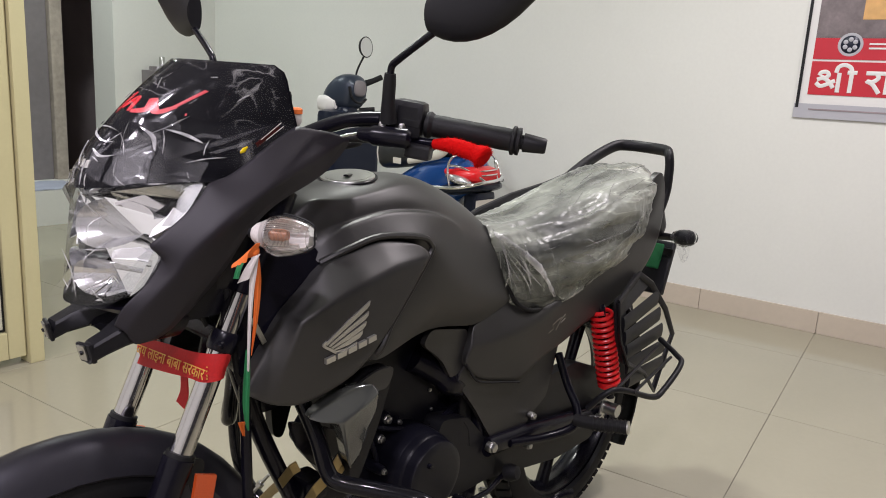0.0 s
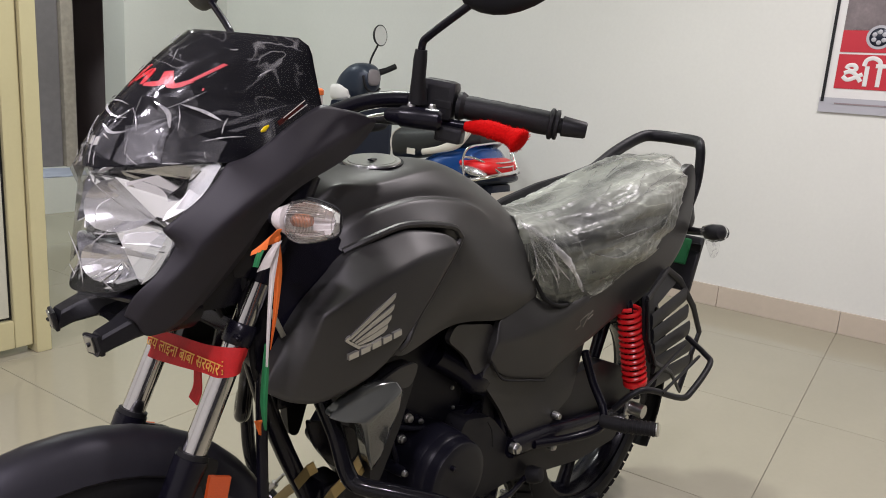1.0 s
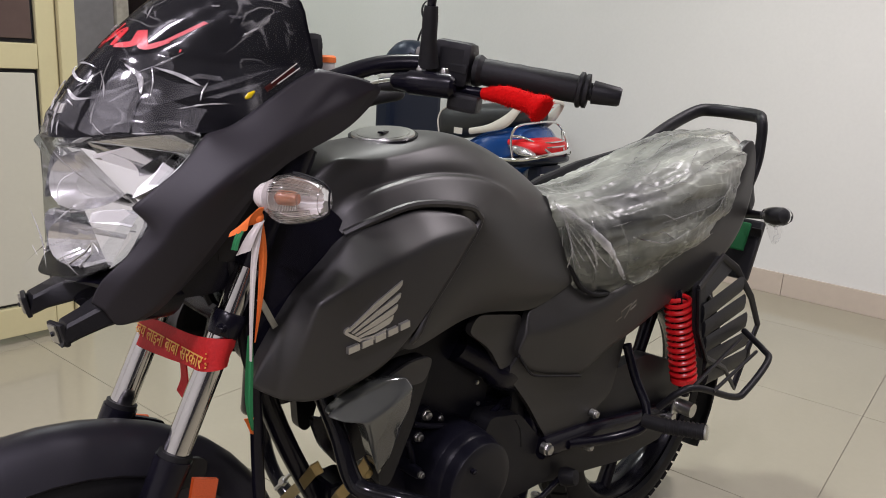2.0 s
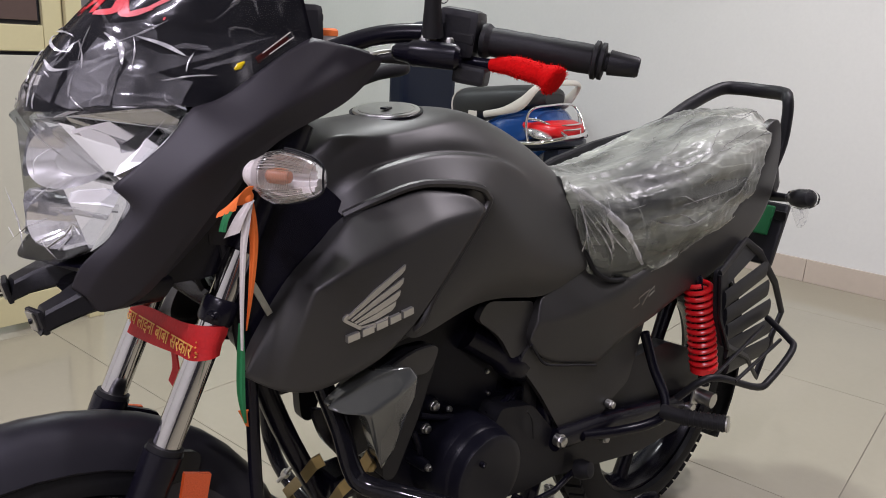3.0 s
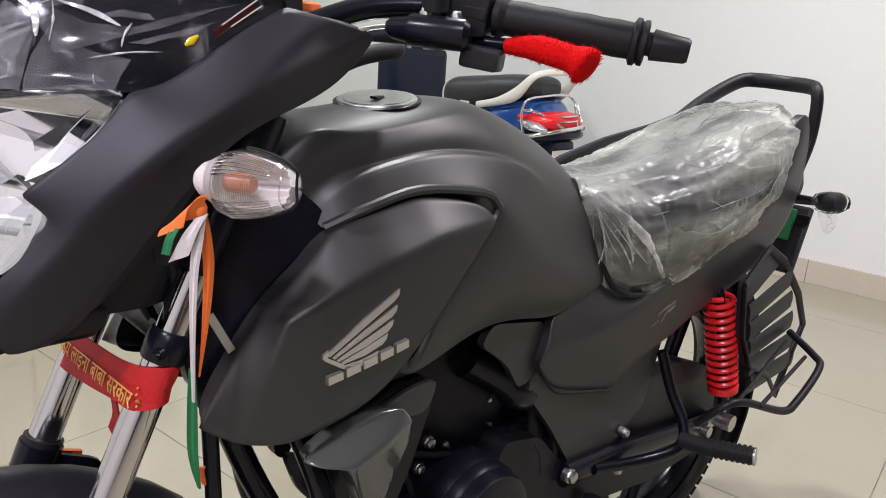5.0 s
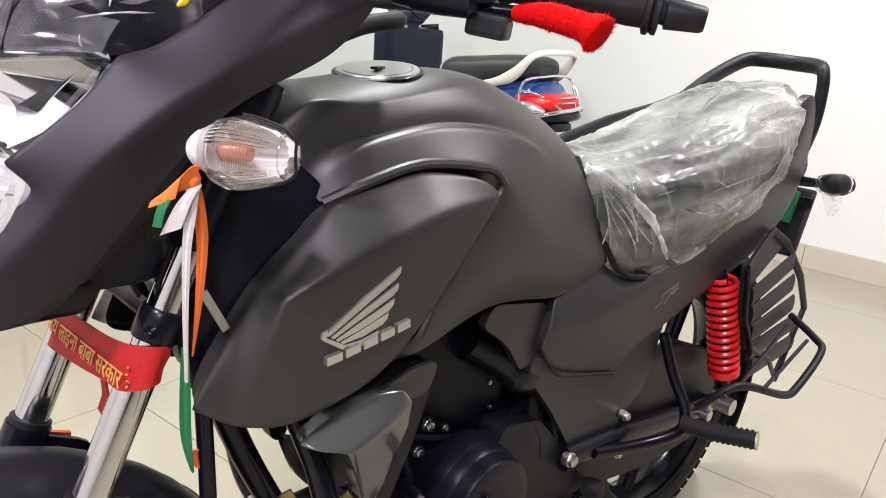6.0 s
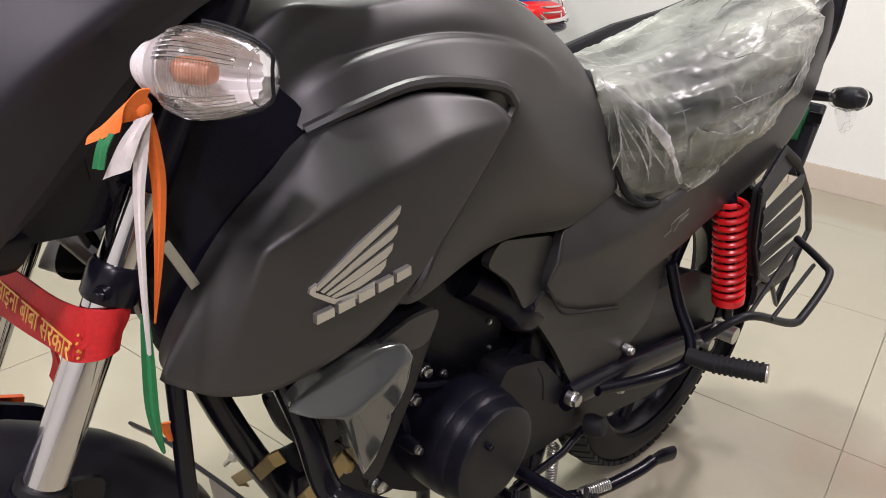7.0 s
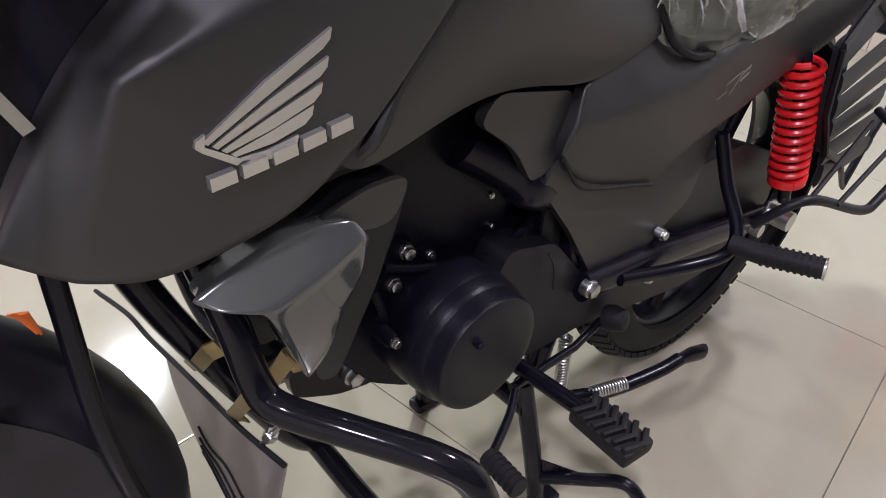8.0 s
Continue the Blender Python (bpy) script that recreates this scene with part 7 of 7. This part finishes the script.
def sc(name, bm, mat, label="", parent=None, sharp=38):
    return part(name, bm, mat, parent or scooter, label, sharp)


SY0 = 1.42
NOSE = SY0 - 0.14
for c in (Vector((0, SY0 + 0.22, 0.24)), Vector((0, NOSE + 1.50, 0.24))):
    tyre = sc("tyre", turned([(-0.04, 0.15), (-0.05, 0.19), (-0.035, 0.225), (0, 0.24), (0.035, 0.225), (0.05, 0.19), (0.04, 0.15)], c, (1, 0, 0), 40), RUBBER)
    sc("rim", turned([(-0.035, 0.15), (-0.03, 0.06), (0.03, 0.06), (0.035, 0.15)], c, (1, 0, 0), 28), STEEL, parent=tyre)


def hull(stations, seg=20):
    """A body of oval sections along y: (y, half width, z low, z high)."""
    rings = []
    for y, w, z0, z1 in stations:
        rings.append([Vector((w * math.copysign(abs(math.cos(a)) ** 0.7, math.cos(a)), y, (z0 + z1) / 2 + (z1 - z0) / 2 * math.copysign(abs(math.sin(a)) ** 0.7, math.sin(a)))) for a in [2 * math.pi * k / seg for k in range(seg)]])
    cols = [smooth_line([r[k] for r in rings], 4) for k in range(seg)]
    return loft([[cols[k][i] for k in range(seg)] for i in range(len(cols[0]))], closed=True)


sc("rear_body", hull([(1.40, 0.09, 0.62, 0.70), (1.46, 0.13, 0.58, 0.75), (1.52, 0.16, 0.54, 0.79), (1.67, 0.19, 0.44, 0.770), (1.79, 0.19, 0.40, 0.722), (1.92, 0.19, 0.34, 0.65), (2.17, 0.16, 0.28, 0.56), (2.25, 0.12, 0.26, 0.45)]), BLUE, "glossy blue rear body")
sc("seat_trim", tube(smooth_line([(-0.135, 2.06, 0.70), (-0.132, 2.075, 0.76), (-0.120, 2.070, 0.805), (-0.10, 2.04, 0.835)], 5), 0.005, 8, flat=0.5), CREAMP, "cream trim at the seat's nose")
sc("seat_tag", box(-0.150, 1.90, 0.722, 0.003, 0.060, 0.032, 0.001), CREAMP, "pale paper tag")
sc("floorboard", box(0, NOSE + 1.0, 0.27, 0.36, 0.45, 0.06, 0.02), NAVY)
sc("seat", hull([(1.495, 0.07, 0.80, 0.855), (1.55, 0.125, 0.775, 0.885), (1.72, 0.15, 0.735, 0.88), (1.88, 0.148, 0.69, 0.862), (2.04, 0.14, 0.66, 0.845), (2.10, 0.10, 0.66, 0.825), (2.13, 0.04, 0.70, 0.79)]), SEATM, "black scooter seat")
rail = smooth_line([(-0.165, 1.80, 0.73), (-0.17, 1.66, 0.762), (-0.165, 1.56, 0.805), (-0.155, 1.485, 0.88), (-0.11, 1.455, 0.905), (0, 1.445, 0.91), (0.11, 1.455, 0.905), (0.155, 1.485, 0.88), (0.165, 1.56, 0.805), (0.17, 1.66, 0.762), (0.165, 1.80, 0.73)], 5)
n_r = len(rail) - 1
sc("grab_rail", tube(rail, [0.016 + 0.012 * math.exp(-((abs(2 * q / n_r - 1) - 0.62) / 0.16) ** 2) for q in range(n_r + 1)], 12, flat=0.55), CREAMP, "cream moulded grab rail")
sc("tail_lamp", hull([(1.375, 0.06, 0.667, 0.705), (1.395, 0.12, 0.652, 0.725), (1.46, 0.155, 0.650, 0.737), (1.54, 0.168, 0.680, 0.733)]), RED, "red tail lamp")
sc("tail_lip", hull([(1.355, 0.07, 0.625, 0.650), (1.40, 0.15, 0.605, 0.657), (1.50, 0.18, 0.58, 0.655), (1.62, 0.17, 0.56, 0.64)]), NAVY, "dark blue lip under the tail lamp")
bars = [([(-0.20, 1.62, 0.620), (-0.215, 1.46, 0.632), (-0.19, 1.385, 0.645), (-0.10, 1.340, 0.664), (0.0, 1.335, 0.672), (0.10, 1.37, 0.677), (0.165, 1.43, 0.680), (0.17, 1.56, 0.67)], 0.009),
        ([(-0.205, 1.465, 0.636), (-0.205, 1.48, 0.69), (-0.20, 1.487, 0.745), (-0.185, 1.465, 0.790), (-0.05, 1.475, 0.802), (0.06, 1.48, 0.806), (0.15, 1.495, 0.795), (0.165, 1.46, 0.755), (0.165, 1.425, 0.685)], 0.006),
        ([(-0.20, 1.487, 0.742), (-0.15, 1.455, 0.736), (-0.095, 1.405, 0.705), (-0.05, 1.362, 0.668)], 0.006),
        ([(0.05, 1.362, 0.672), (0.095, 1.405, 0.705), (0.15, 1.455, 0.736), (0.163, 1.47, 0.76)], 0.006),
        ([(-0.105, 1.412, 0.712), (-0.03, 1.378, 0.718), (0.05, 1.378, 0.722), (0.115, 1.42, 0.722)], 0.004),
        ([(-0.085, 1.395, 0.693), (-0.03, 1.366, 0.697), (0.05, 1.368, 0.700), (0.09, 1.40, 0.702)], 0.004)]
for line, r in bars:
    sc("side_rack", tube(smooth_line(line, 5), r, 10), CHROME, "chrome guard bar")
for s in (-1, 1):
    silver = sc("turn_lamp", hull([(1.395, 0.014, 0.653, 0.667), (1.43, 0.038, 0.646, 0.688), (1.48, 0.046, 0.653, 0.698), (1.54, 0.026, 0.676, 0.698)]), ALUM, "clear turn lamp with a silver reflector")
    silver.location = (s * 0.135, 0, 0)
    sc("turn_lens", hull([(1.392, 0.016, 0.651, 0.669), (1.428, 0.041, 0.643, 0.691), (1.48, 0.049, 0.650, 0.701), (1.545, 0.028, 0.674, 0.701)]), LENS, parent=silver)
sc("number_plate", box(0, 1.372, 0.52, 0.20, 0.004, 0.10, 0.002), CREAMP, "pale blank number plate")
sc("rear_mudguard", box(0, 1.43, 0.545, 0.16, 0.10, 0.13, 0.03), NAVY)
sc("leg_shield", box(0, NOSE + 1.19, 0.62, 0.40, 0.14, 0.68, 0.035), NAVY, "dark blue leg shield")
sc("front_mudguard", hull([(NOSE + 1.28, 0.05, 0.38, 0.47), (NOSE + 1.5, 0.07, 0.42, 0.52), (NOSE + 1.70, 0.05, 0.30, 0.42)]), NAVY)
sc("handlebar_cowl", hull([(NOSE + 1.09, 0.055, 1.05, 1.13), (NOSE + 1.13, 0.085, 0.98, 1.165), (NOSE + 1.20, 0.112, 0.95, 1.170), (NOSE + 1.26, 0.114, 0.94, 1.135), (NOSE + 1.32, 0.088, 0.97, 1.08), (NOSE + 1.35, 0.04, 0.99, 1.04)]), SCOOTG, "dark blue handlebar cowl", sharp=22).location = (-0.01, 0, 0)
sc("cowl_skirt", hull([(NOSE + 1.13, 0.05, 0.80, 0.98), (NOSE + 1.17, 0.085, 0.74, 1.00), (NOSE + 1.26, 0.085, 0.74, 1.00), (NOSE + 1.32, 0.05, 0.80, 0.96)]), NAVY, "dark blue cowl below the bars").location = (-0.03, 0, 0)
panel_s = sc("instrument_panel", hull([(NOSE + 1.075, 0.030, 1.065, 1.115), (NOSE + 1.085, 0.045, 1.045, 1.135), (NOSE + 1.12, 0.050, 1.045, 1.140)]), GREYW, "pale grey instrument panel")
panel_s.location = (-0.01, 0, 0)
sc("panel_trim", tube(smooth_line([(-0.075, NOSE + 1.10, 1.10), (-0.06, NOSE + 1.085, 1.03), (0.0, NOSE + 1.08, 1.005), (0.05, NOSE + 1.09, 1.03)], 4), 0.008, 8), BLACKP, "", panel_s)
sc("side_lamp", hull([(NOSE + 1.16, 0.020, 0.965, 1.02), (NOSE + 1.22, 0.040, 0.94, 1.045), (NOSE + 1.30, 0.035, 0.95, 1.04)]), WHITE_INK, "white lamp in the cowl's side").location = (-0.100, 0.03, 0)
sc("headlamp", hull([(NOSE + 1.30, 0.11, 0.94, 1.06), (NOSE + 1.37, 0.09, 0.95, 1.04), (NOSE + 1.40, 0.03, 0.97, 1.02)]), LENS, "clear headlamp")
sc("steering_column", tube([(0, NOSE + 1.32, 0.9), (0, NOSE + 1.20, 1.03)], 0.07, 16), NAVY)
sc("handlebar_grip", tube([(0.10, NOSE + 1.17, 1.12), (0.15, NOSE + 1.15, 1.14), (0.20, NOSE + 1.13, 1.165)], [0.02, 0.017, 0.017], 14), RUBBER)
sc("brake_lever", tube([(0.09, NOSE + 1.20, 0.96), (0.13, NOSE + 1.18, 0.965), (0.17, NOSE + 1.15, 0.97)], 0.014, 8), BLACKP)
stem = sc("mirror_stem", tube(smooth_line([(0.05, NOSE + 1.20, 1.14), (0.055, NOSE + 1.19, 1.20), (0.085, NOSE + 1.17, 1.28)], 5), 0.006, 8), BLACKP)
sc("mirror_head", turned([(-0.02, 0.03), (-0.012, 0.055), (0.0, 0.062), (0.004, 0.062)], (0.095, NOSE + 1.165, 1.335), (0.15, -1, 0.05), 24), BLACKP, "round black mirror", stem)
sc("mirror_glass", turned([(0.0035, 0.056), (0.005, 0.056)], (0.095, NOSE + 1.165, 1.335), (0.15, -1, 0.05), 24), CHROME, parent=stem)
sc("centre_stand", tube([(-0.1, SY0 + 0.45, 0.25), (-0.13, SY0 + 0.38, 0.012)], 0.012, 8), STEEL)
sc("centre_stand", tube([(0.1, SY0 + 0.45, 0.25), (0.13, SY0 + 0.38, 0.012)], 0.012, 8), STEEL)

# ---- floor tiles ----
TILE_SIDE = 0.8
bm = box(0, 0, -0.005, TILE_SIDE - 0.002, TILE_SIDE - 0.002, 0.01, 0.001)
finish(bm, 5)
tile_mesh = bpy.data.meshes.new("tile")
bm.to_mesh(tile_mesh)
bm.free()
tile_mesh.materials.append(TILE)
i0, i1 = math.floor((BACK_X - 1.755) / TILE_SIDE), math.ceil((WALL_X - 1.755) / TILE_SIDE)
j0, j1 = math.floor((BACK_Y + 0.519) / TILE_SIDE), math.ceil((WALL_Y + 0.519) / TILE_SIDE)
for i in range(i0, i1):
    for j in range(j0, j1):
        t = new("tile", tile_mesh)
        t.parent = floor
        t.matrix_basis = Matrix.Translation((1.80, -0.333, 0)) @ Matrix.Rotation(radians(8.3), 4, "Z") @ Matrix.Translation(((i + 0.5) * TILE_SIDE, (j + 0.5) * TILE_SIDE, 0))
